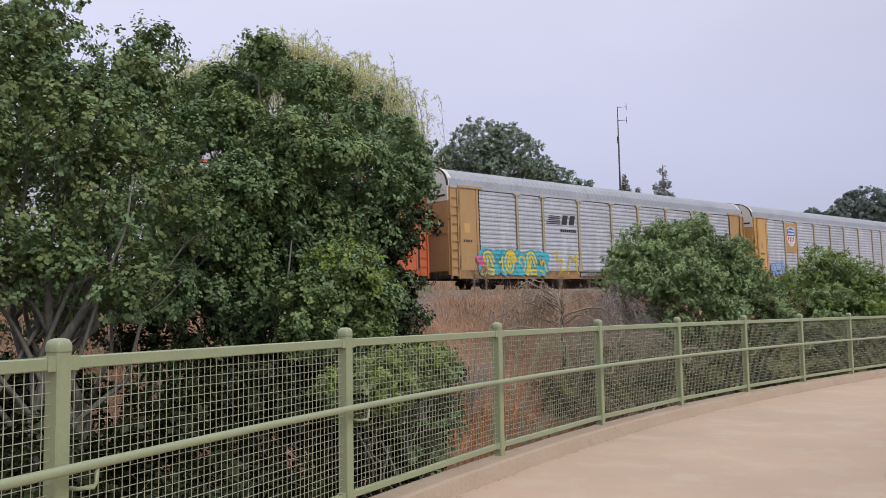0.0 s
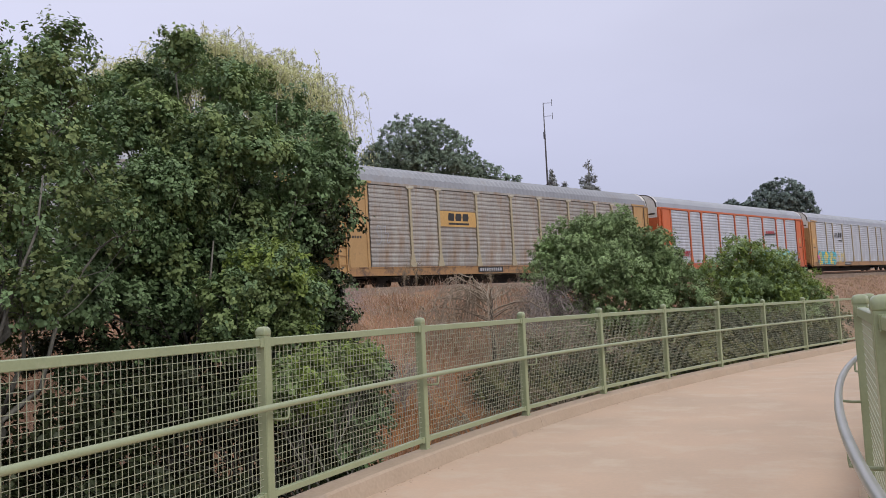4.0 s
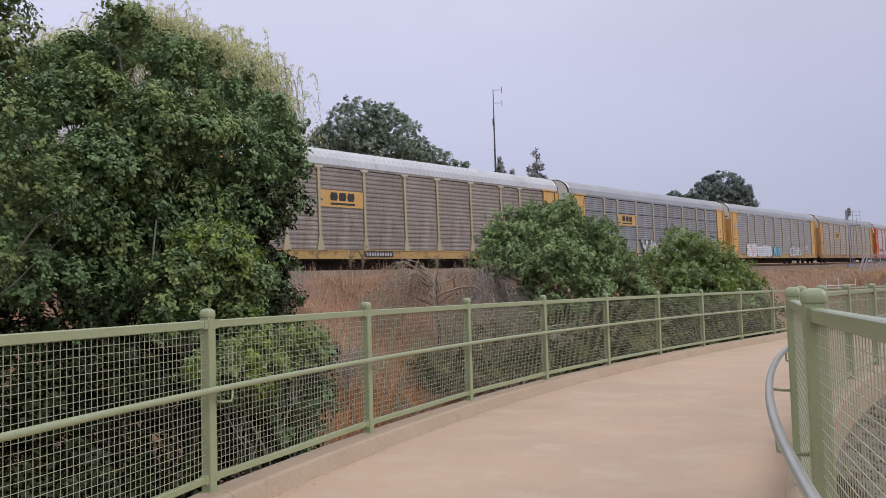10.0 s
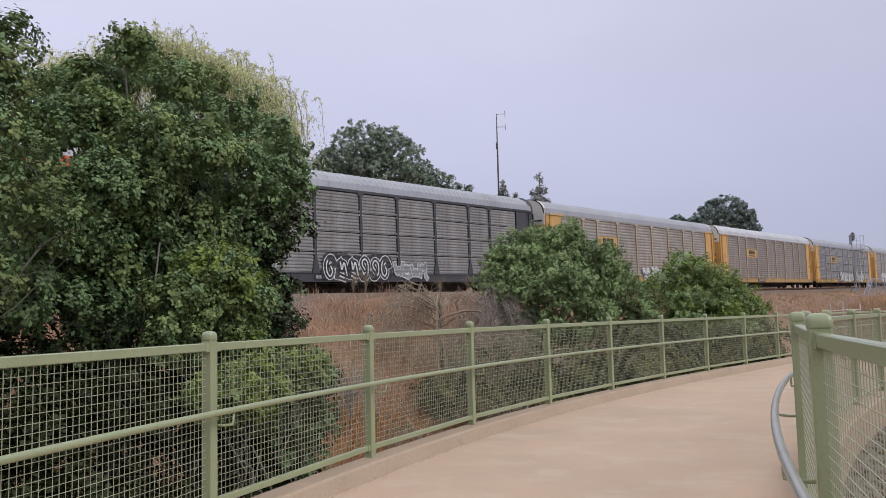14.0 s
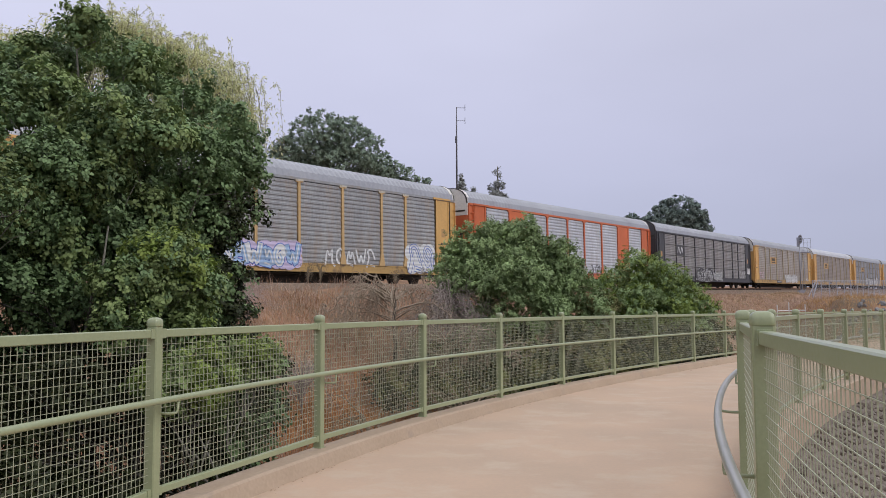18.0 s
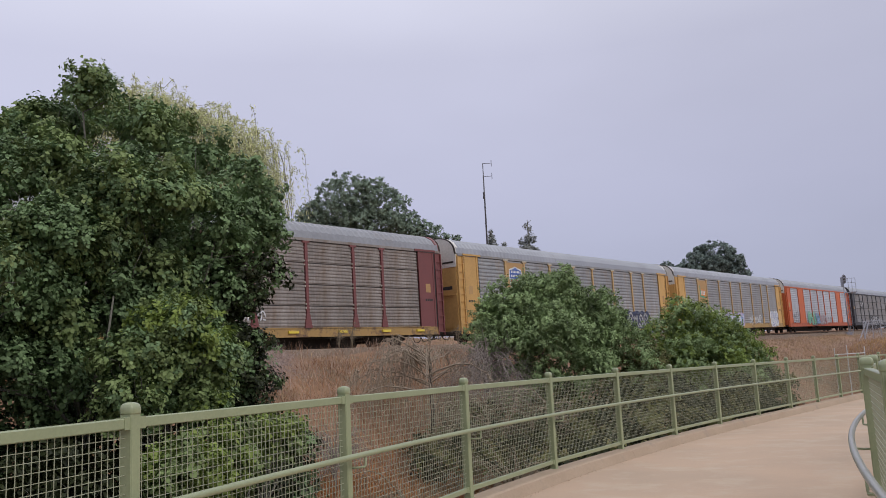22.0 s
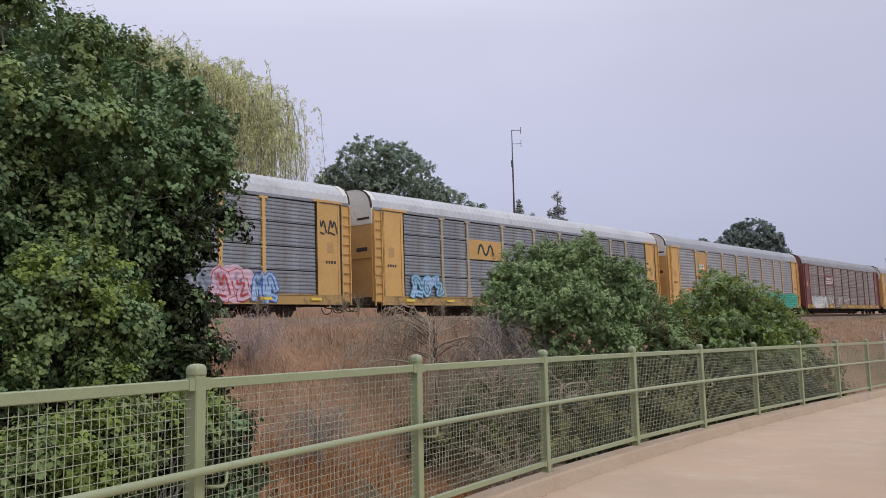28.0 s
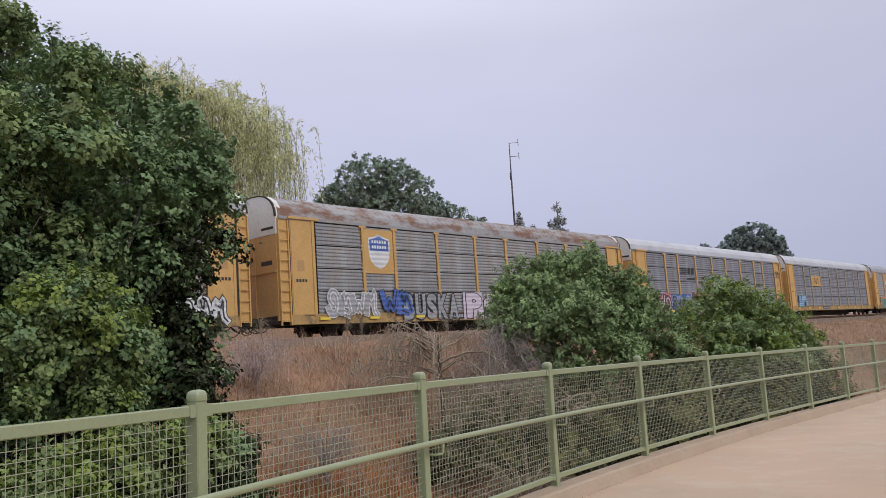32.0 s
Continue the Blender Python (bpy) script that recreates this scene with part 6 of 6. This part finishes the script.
    base = base + rng.normal(0, 0.06, (n, 3))
    side = np.cross(way, rng.normal(size=(n, 3)))
    side /= np.linalg.norm(side, axis=1, keepdims=True)
    ln = rng.uniform(0.16, 0.32, n)[:, None]
    v = np.stack((base, base + way * ln * 0.4 + side * 0.028, base + way * ln, base + way * ln * 0.4 - side * 0.028), 1).reshape(-1, 3)
    part("crown", array_mesh("crown", v, np.arange(4 * n).reshape(-1, 4), LEAF_WILLOW), None, top)


willow()


def conifer(label, seed, x, y, top_z, height, width):
    rng = np.random.default_rng(seed)
    top = thing("conifer", label, "tree")
    z0 = float(ground_height(x, y))
    part("trunk", Shape().tube([(x, y, z0 - 0.2), (x + 0.1, y, (z0 + top_z) / 2), (x, y, top_z)], [0.3, 0.2, 0.03], 8), BARK, top, smooth=True)
    cs, rs = [], []
    for k in range(110):
        t = rng.random() ** 0.75
        a = rng.uniform(0, 2 * math.pi)
        r = width * (0.03 + 0.97 * t) * rng.uniform(0.1, 1.0)
        cs.append((x + r * math.cos(a), y + r * math.sin(a), top_z - 0.1 - t * height - 0.15 * r))
        rs.append(rng.uniform(0.12, 0.34) * (0.35 + 0.9 * t))
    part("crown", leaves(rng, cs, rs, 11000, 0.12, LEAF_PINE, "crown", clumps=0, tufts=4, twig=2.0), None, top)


conifer("slender grey-green conifer behind the train", 31, -11.3, 75.1, 15.3, 5.0, 1.9)
conifer("small grey-green conifer near the mast", 32, -14.7, 74.3, 14.5, 3.4, 0.9)
conifer("small grey-green conifer near the mast", 33, -13.6, 75.0, 13.2, 2.4, 1.1)


def bare_shrub(name, label, seed, x, y, height, arms, spread, droop, material, thick=0.03, z=None, forks=5, start=(0.15, 0.55), arch=(0.15, 0.5), group="", trunk=None):
    """A leafless shrub: arching branches that split into fine twigs."""
    rng = np.random.default_rng(seed)
    top = thing(name, label, "shrub", group)
    z0 = float(ground_height(x, y)) if z is None else z
    stem = Shape().tube([(x, y, z0 - 0.1), (x + 0.05, y, z0 + height * 0.3), (x + 0.02, y, z0 + height * 0.55)], [thick * 2.2, thick * 1.7, thick * 1.2], 7)
    part("stem", stem, trunk or material, top, smooth=True)
    twigs = Shape()
    for k in range(arms):
        a, h = rng.uniform(0, 2 * math.pi), height * rng.uniform(*start)
        reach, rise = spread * rng.uniform(0.35, 1.15), height * rng.uniform(*arch)
        d = np.array((math.cos(a), math.sin(a), 0))
        t = np.linspace(0, 1, 9)[:, None]
        line = np.array((x, y, z0 + h)) + d * reach * t + np.array((0, 0, 1)) * (rise * np.sin(np.pi * t * 0.75) * 1.4 - droop * t ** 2.2) + rng.normal(0, 0.03, (9, 3))
        twigs.tube([tuple(p) for p in line], [thick * (1 - 0.85 * i / 8) for i in range(9)], 5, False)
        for _ in range(forks):
            j = int(rng.integers(2, 8))
            e = line[j] + d * reach * rng.uniform(0.1, 0.4) + rng.normal(0, 0.22 * spread / 2, 3) + np.array((0, 0, -droop * rng.uniform(-0.15, 0.4)))
            q, w = limb(rng, line[j], e, thick * 0.4, thick * 0.12, 4, 0.35)
            twigs.tube(q, w, 4, False)
            for _ in range(2):
                e2 = e + rng.normal(0, 0.2, 3) + np.array((0, 0, -0.1))
                q2, w2 = limb(rng, q[2], e2, thick * 0.2, thick * 0.08, 3, 0.3)
                twigs.tube(q2, w2, 3, False)
    part("branch", twigs, material, top)




def dead_tree(x, y, z0, fork, seed):
    """A dark trunk that splits into pale limbs, which rise, arch over and hang in fine twigs."""
    rng = np.random.default_rng(seed)
    top = thing("dead_tree", "leafless small tree with dark trunk and pale drooping branches", "tree")
    part("trunk", Shape().tube([(x, y, z0 - 0.1), (x + 0.04, y, z0 + 1.2), (x - 0.02, y, z0 + 2.1), (x + 0.03, y, fork)], [0.085, 0.07, 0.058, 0.045], 9), DARK_BARK, top, smooth=True)
    twigs = Shape()
    for k in range(28):
        a = radians(198 + rng.normal(0, 38)) if k % 5 < 3 else rng.uniform(0, 2 * math.pi)
        d = np.array((math.cos(a), math.sin(a), 0))
        low = k % 3 == 0
        h = rng.uniform(fork - 1.3, fork - 0.5) if low else rng.uniform(fork - 0.4, fork)
        reach = rng.uniform(1.7, 3.2) if low else rng.uniform(0.7, 2.2)
        rise, droop = rng.uniform(0.5, 0.9) if low else rng.uniform(0.55, 1.1), rng.uniform(0.7, 1.9)
        t = np.linspace(0, 1, 11)[:, None]
        line = np.array((x, y, h)) + d * reach * t ** 0.9 + np.array((0, 0, 1.0)) * (rise * np.sin(np.pi * 0.62 * t) - droop * t ** 3) + rng.normal(0, 0.025, (11, 3)) * (t > 0)
        thick = rng.uniform(0.024, 0.038)
        part("branch", Shape().tube([tuple(p) for p in line], [thick * (1 - 0.75 * i / 10) for i in range(11)], 6, False), PALE_WOOD, top, smooth=True)
        for _ in range(20):
            j = int(rng.integers(2, 11))
            out = d * rng.uniform(-0.05, 0.4) + np.array((*rng.normal(0, 0.2, 2), 0))
            fall = rng.uniform(0.15, 0.85)
            u = np.linspace(0, 1, 6)[:, None]
            twig = line[j] + out * u ** 0.8 + np.array((0, 0, 1.0)) * (0.18 * np.sin(np.pi * u) - fall * u ** 1.8) + rng.normal(0, 0.018, (6, 3)) * (u > 0)
            twigs.tube([tuple(p) for p in twig], [0.0125 * (1 - 0.6 * i / 5) for i in range(6)], 4, False)
    tagged(part("twig_spray", twigs, PALE_WOOD, top), kind="stuff")


dead_tree(-7.5, 25.2, -0.9, 2.0, 41)
bare_shrub("dead_shrub", "dense grey leafless shrub beside the bush", 42, -5.9, 26.6, 3.2, 80, 1.9, 2.0, PURPLE_TWIG, 0.018, z=-0.4, forks=8, start=(0.35, 0.75), arch=(0.08, 0.28))
bare_shrub("dead_shrub", "grey leafless brush behind the railing", 43, -5.2, 22.8, 2.8, 36, 2.6, 2.4, DEADWOOD, 0.018, z=-1.3, forks=8, start=(0.3, 0.7), arch=(0.08, 0.3))
bare_shrub("dead_shrub", "pale leafless brush with long drooping branches", 44, -3.6, 23.9, 2.5, 22, 2.4, 2.4, PALE_WOOD, 0.024, z=-1.3, forks=8, start=(0.3, 0.7), arch=(0.08, 0.3))
bare_shrub("dead_shrub", "grey leafless brush behind the railing", 45, -0.6, 25.4, 2.0, 8, 1.8, 1.4, DEADWOOD, 0.018, z=-1.2, forks=6)
bare_shrub("dead_shrub", "pale pinkish leafless weeds low on the bank", 46, -12.0, 22.4, 1.25, 80, 1.25, 0.3, PALE_TWIG, 0.010, forks=7, arch=(0.25, 0.7))
bare_shrub("dead_shrub", "purplish grey leafless weeds on the bank", 47, -8.6, 19.6, 1.7, 46, 1.4, 0.9, PURPLE_TWIG, 0.014, forks=5)
bare_shrub("dead_shrub", "grey leafless brush behind the railing", 48, -4.6, 13.6, 2.2, 46, 1.6, 1.2, DEADWOOD, 0.014, forks=5)
bare_shrub("dead_shrub", "grey leafless brush behind the railing", 49, -3.6, 18.0, 2.3, 46, 1.9, 1.3, DEADWOOD, 0.016, forks=5)

weed_rng = random.Random(5)
for k in range(12):
    s_at = 6.5 + 3.1 * k + weed_rng.uniform(-1.2, 1.2)
    spot = on_track(s_at, weed_rng.uniform(2.6, 3.3))
    bare_shrub("dry_weed", "dry brown weed on the edge of the ballast", 70 + k, spot.x, spot.y, weed_rng.uniform(0.6, 1.05), 14, 0.4, 0.05, DEADWOOD, 0.009, z=RAIL_TOP - 0.12 + GRADE * s_at, forks=4, group="weeds on the ballast")


def grass_blades(name, label, seed, count, place, low, high, lean, material, width=0.012):
    """Loose dry blades, each a bent strip of two quads."""
    rng = np.random.default_rng(seed)
    x, y = place(rng, count)
    z = ground_height(x, y)
    base = np.stack((x, y, z - 0.03), -1)
    h = (low + (high - low) * rng.random(count) ** 1.5)[:, None]
    a = rng.uniform(0, 2 * math.pi, count)
    tilt = np.stack((np.cos(a), np.sin(a), np.zeros(count)), -1) * h * rng.uniform(0, lean, count)[:, None]
    b = rng.uniform(0, 2 * math.pi, count)
    side = np.stack((np.cos(b), np.sin(b), np.zeros(count)), -1) * width * rng.uniform(0.5, 1.3, count)[:, None]
    up = np.array((0, 0, 1.0)) * h
    mid, tip = base + up * 0.55 + tilt * 0.35, base + up * 0.95 + tilt
    v = np.stack((base - side, base + side, mid + side * 0.8, mid - side * 0.8, tip + side * 0.2, tip - side * 0.2), 1).reshape(-1, 3)
    k = np.arange(count)[:, None] * 6
    q = np.concatenate((k + np.array((0, 1, 2, 3)), k + np.array((3, 2, 4, 5))), 0)
    tagged(new(name, array_mesh(name, v, q, material)), label, "grass", kind="stuff")


def bank(s0, s1, o0, o1, clump=0.5):
    def place(rng, n):
        m = max(1, n // 14)
        s, o = rng.uniform(s0, s1, m), rng.uniform(o0, o1, m)
        s, o = np.repeat(s, n // m + 1)[:n] + rng.normal(0, clump, n), np.repeat(o, n // m + 1)[:n] + rng.normal(0, clump, n)
        return TRACK.x + WAY.x * s + NEAR.x * o, TRACK.y + WAY.y * s + NEAR.y * o
    return place


grass_blades("dry_grass", "long reddish-brown dry grass on the bank", 51, 52000, bank(-12, 40, 4.2, 15), 0.12, 0.42, 1.3, GRASS, 0.010)
grass_blades("dry_grass", "russet dry grass low on the bank", 58, 9000, bank(1.5, 8, 10.4, 13.6, 0.6), 0.15, 0.5, 1.0, RUSSET)
grass_blades("dry_grass", "straw-coloured dry grass along the track", 52, 22000, bank(-12, 130, 4.3, 9), 0.12, 0.36, 1.0, STRAW, 0.012)
grass_blades("dry_grass", "brown dry grass in the gully", 53, 17000, bank(-16, 40, 12, 21), 0.2, 0.6, 0.8, GRASS)
grass_blades("dry_grass", "tawny dry grass on the far slope", 54, 22000, bank(33, 120, 5, 26), 0.15, 0.42, 1.0, STRAW, 0.013)


def hillock(rng, n):
    return rng.uniform(12.5, 34, n), rng.uniform(55, 70, n)


grass_blades("dry_grass", "golden dry grass above the boulders", 59, 15000, hillock, 0.15, 0.45, 1.1, GOLDEN, 0.013)
grass_blades("dry_grass", "short straw grass on the edge of the ballast", 60, 14000, bank(31, 125, 2.6, 5.0, 0.3), 0.08, 0.28, 1.0, STRAW, 0.011)


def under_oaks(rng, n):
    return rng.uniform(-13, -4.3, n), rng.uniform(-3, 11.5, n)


# Added to darken the bare soil: shade under the oaks, made as blades.
grass_blades("ground_ivy", "near-black blades painting shade on the ground under the oaks", 64, 20000, under_oaks, 0.08, 0.34, 1.6, LEAF_SHADE, 0.045)
grass_blades("weeds", "tall thin weeds along the ballast", 55, 3600, bank(-12, 60, 2.7, 3.6, 0.25), 0.15, 0.6, 0.6, GRASS, 0.007)
grass_blades("dry_grass", "tan dry grass behind the track", 56, 7000, bank(-20, 90, -14, -6), 0.2, 0.6, 0.7, STRAW, 0.02)
grass_blades("dry_stalks", "bleached pinkish stalks standing in the grass", 57, 11000, bank(-12, 70, 4.0, 13, 0.9), 0.35, 0.95, 1.3, STALK, 0.008)


# ---- mast, signal, fences, stones ----
def antenna():
    x, y = -14.3, 70.2
    z0, z1 = float(ground_height(x, y)), 20.0
    top = thing("antenna_mast", "tall thin dark radio mast with side aerials", "mast")
    part("pole", Shape().tube([(x, y, z0 - 0.3), (x, y, 16.5), (x, y, z1)], [0.10, 0.07, 0.035], 8), MAST, top, smooth=True)
    for k, z in enumerate((z1 - 0.05, z1 - 1.25)):
        part("aerial", Shape().tube([(x, y, z), (x + 0.78, y + 0.2, z)], 0.022, 6).tube([(x + 0.75, y + 0.19, z - 0.3), (x + 0.75, y + 0.19, z + 0.3)], 0.028, 6), MAST, top)
    part("cable_box", Shape().box(x - 0.12, x + 0.02, y - 0.08, y + 0.08, 16.7, 17.3), MAST, top)


antenna()


def signal_mast():
    p = on_track(91.5, 3.2)
    x, y = p.x, p.y
    z0 = float(ground_height(x, y))
    top = thing("railway_signal", "grey steel railway signal mast with ladder platform", "signal")
    part("mast", Shape().tube([(x, y, z0 - 0.2), (x, y, z0 + 7.6)], 0.08, 10), SIGNAL, top, smooth=True)
    part("base", Shape().box(x - 0.4, x + 0.4, y - 0.4, y + 0.4, z0 - 0.3, z0 + 0.25), SIGNAL, top)
    head = Shape().prism([(0.30 * math.cos(a), 0.62 * math.sin(a)) for a in (math.pi * 2 * k / 16 for k in range(16))], -0.06, 0.06, "y", pose(x + 0.12, y - 0.1, z0 + 7.35))
    part("signal_head", head, SIGNAL, top)
    part("relay_box", Shape().box(x - 0.3, x - 0.02, y - 0.2, y + 0.2, z0 + 6.3, z0 + 7.6), SIGNAL, top)
    for z in (0.36, 0.0, -0.36):
        part("lamp_hood", Shape().tube([(x + 0.12, y - 0.15, z0 + 7.35 + z), (x + 0.12, y - 0.42, z0 + 7.35 + z)], 0.1, 10), MAST, top)
    deck = Shape().box(x, x + 1.45, y - 0.4, y + 0.4, z0 + 5.45, z0 + 5.55)
    for dx in (0.5, 0.95, 1.4):
        deck.tube([(x + dx, y - 0.38, z0 + 5.5), (x + dx, y - 0.38, z0 + 7.4)], 0.025, 5)
    for h in (6.2, 6.8, 7.4):
        deck.tube([(x, y - 0.38, z0 + h), (x + 1.45, y - 0.38, z0 + h)], 0.022, 5)
    part("platform", deck, SIGNAL, top)
    lad = Shape()
    for dx in (0.25, 0.6):
        lad.tube([(x + dx, y + 0.2, z0), (x + dx, y + 0.2, z0 + 5.5)], 0.03, 5)
    for k in range(16):
        lad.tube([(x + 0.25, y + 0.2, z0 + 0.4 + k * 0.32), (x + 0.6, y + 0.2, z0 + 0.4 + k * 0.32)], 0.02, 4)
    part("ladder", lad, SIGNAL, top)
    top.matrix_basis = Matrix.Translation((x, y, z0 + 0.25)) @ Matrix.Scale(0.87, 4) @ Matrix.Translation((-x, -y, -z0))


signal_mast()


def chain_fence():
    top = thing("chain_link_fence", "tall grey chain-link fence beside the track", "fence")
    a, b = Vector((16.2, 73.6)), Vector((46.0, 138.0))
    n = 22
    way = (b - a) / n
    z = [1.35 + 1.95 * k / n for k in range(n + 1)]
    for k in range(n + 1):
        p = a + way * k
        part("post", Shape().tube([(p.x, p.y, min(z[k], float(ground_height(p.x, p.y))) - 0.2), (p.x, p.y, z[k] + 2.6)], 0.04, 6), FENCE_GREY, top)
    for k in range(n):
        p, q = a + way * k, a + way * (k + 1)
        sh = Shape()
        for h in (2.56, 0.1):
            sh.tube([(p.x, p.y, z[k] + h), (q.x, q.y, z[k + 1] + h)], 0.022, 5)
        m, tall = 30, 18
        for j in range(m):
            for d in (0, 1):
                u0, u1 = j / m, (j + 1) / m
                if d:
                    u0, u1 = u1, u0
                s, e = p.lerp(q, u0), p.lerp(q, u1)
                zz = z[k] + (z[k + 1] - z[k]) * u0
                for r in range(tall):
                    h0, h1 = 0.1 + r * 2.46 / tall, 0.1 + (r + 1) * 2.46 / tall
                    k0 = len(sh.v)
                    sh.v += [(s.x, s.y, zz + h0), (s.x, s.y, zz + h0 + 0.016), (e.x, e.y, zz + h1 + 0.016), (e.x, e.y, zz + h1)]
                    sh.f.append((k0, k0 + 1, k0 + 2, k0 + 3))
        part("wire_mesh", sh, FENCE_GREY, top)
    part("brace", Shape().tube([(a.x - 1.1, a.y - 0.6, z[0] - 0.3), (a.x + 0.3, a.y + 0.2, z[0] + 2.5)], 0.05, 6).tube([(a.x - 0.5, a.y - 0.3, z[0] - 0.3), (a.x + 0.5, a.y + 0.3, z[0] + 2.5)], 0.045, 6), FENCE_GREY, top)


chain_fence()


def pipe_rail():
    top = thing("pipe_barrier", "low white pipe barrier on the slope", "barrier")
    a, b = Vector((7.2, 38.9)), Vector((8.5, 39.3))
    z0 = float(ground_height(a.x, a.y))
    for t, h in ((0.0, 1.7), (0.42, 1.82), (1.0, 1.72)):
        p = a.lerp(b, t)
        part("post", Shape().tube([(p.x, p.y, z0 - 0.2), (p.x, p.y, h)], 0.021, 8), WHITE_PIPE, top)
    part("rail", Shape().tube([(a.x, a.y, 1.42), (b.x, b.y, 1.44)], 0.021, 8), WHITE_PIPE, top)


pipe_rail()


def stone_mesh(rng, material, flat=0.7):
    bm = bmesh.new()
    bmesh.ops.create_icosphere(bm, subdivisions=1, radius=0.5)
    for v in bm.verts:
        v.co = Vector(v.co) * float(rng.uniform(0.75, 1.15))
        v.co.z *= flat
    me = bpy.data.meshes.new("stone")
    bm.to_mesh(me)
    bm.free()
    me.materials.append(material)
    return me


def riprap():
    rng = np.random.default_rng(61)
    top = thing("riprap", "heap of grey broken boulders on the slope", "rocks")
    kinds = [stone_mesh(rng, ROCK) for _ in range(6)]
    for k in range(130):
        t = rng.random()
        x, y = 14.2 + 11 * t + rng.normal(0, 0.5), 56.4 - 0.4 * t + rng.normal(0, 0.7)
        r = rng.uniform(0.28, 0.62)
        s = part("stone", kinds[k % 6], None, top)
        s.matrix_basis = pose(x, y, float(ground_height(x, y)) + 0.15 * r, *(rng.uniform(0, 360, 3))) @ Matrix.Scale(r, 4)


riprap()


def cobbled_slope():
    rng = np.random.default_rng(62)
    top = thing("cobbled_slope", "steep slope of grouted grey-brown cobbles below the ramp", "slope", kind="structure")
    line = INNER_LINE[36:108]
    part("grout_bed", Shape().sweep(line, [(0.2, -0.28), (0.3, -0.28), (1.95, -1.85), (1.95, -2.6), (0.2, -2.6)]), GROUT, top)
    kinds = [stone_mesh(rng, COBBLE, 0.6) for _ in range(7)]
    spots = []
    for i in range(0, len(line) - 1):
        x0, y0, s0 = line[i]
        x1, y1, s1 = line[i + 1]
        for u in (0.0, 0.5):
            for r in range(11):
                t = (r + (0.5 if u else 0.0)) / 11 + rng.normal(0, 0.015)
                o, z = 0.33 + 1.6 * t, -0.31 - 1.53 * t
                f = u + rng.normal(0, 0.06)
                spots.append((x0 + (x1 - x0) * f + s0[0] * o, y0 + (y1 - y0) * f + s0[1] * o, z, rng.uniform(0.16, 0.225)))
    spots.sort(key=lambda q: q[1])
    rest = Shape()
    for k, (x, y, z, r) in enumerate(spots):
        m = pose(x, y, z, *(rng.uniform(-25, 25, 2)), rng.uniform(0, 360)) @ Matrix.Scale(r, 4)
        if k < 290:
            part("cobble", kinds[k % 7], None, top).matrix_basis = m
        else:
            me = kinds[k % 7]
            b = len(rest.v)
            rest.v += [tuple(m @ v.co) for v in me.vertices]
            rest.f += [tuple(b + i for i in p.vertices) for p in me.polygons]
    tagged(part("cobble_field", rest, COBBLE, top), kind="stuff")


cobbled_slope()


def litter():
    rng = np.random.default_rng(63)
    n = 800
    k = rng.integers(18, 75, n)
    v = []
    for i in range(n):
        x, y, s = OUTER_LINE[k[i]]
        x1, y1, _ = OUTER_LINE[k[i] + 1]
        u, o = rng.random(), 0.245 + rng.exponential(0.03)
        p = np.array((x + (x1 - x) * u + s[0] * o, y + (y1 - y) * u + s[1] * o, 0.006))
        a, r = rng.uniform(0, 6.28), rng.uniform(0.003, 0.012)
        d, e = np.array((math.cos(a), math.sin(a), 0.1)) * r, np.array((-math.sin(a), math.cos(a), 0.25)) * r * 0.5
        v += [p - d, p - e, p + d, p + e]
    tagged(new("leaf_litter", array_mesh("leaf_litter", np.array(v), np.arange(4 * n).reshape(-1, 4), LITTER)), "dry leaf crumbs along the kerb", "litter", kind="stuff")


litter()
motions()
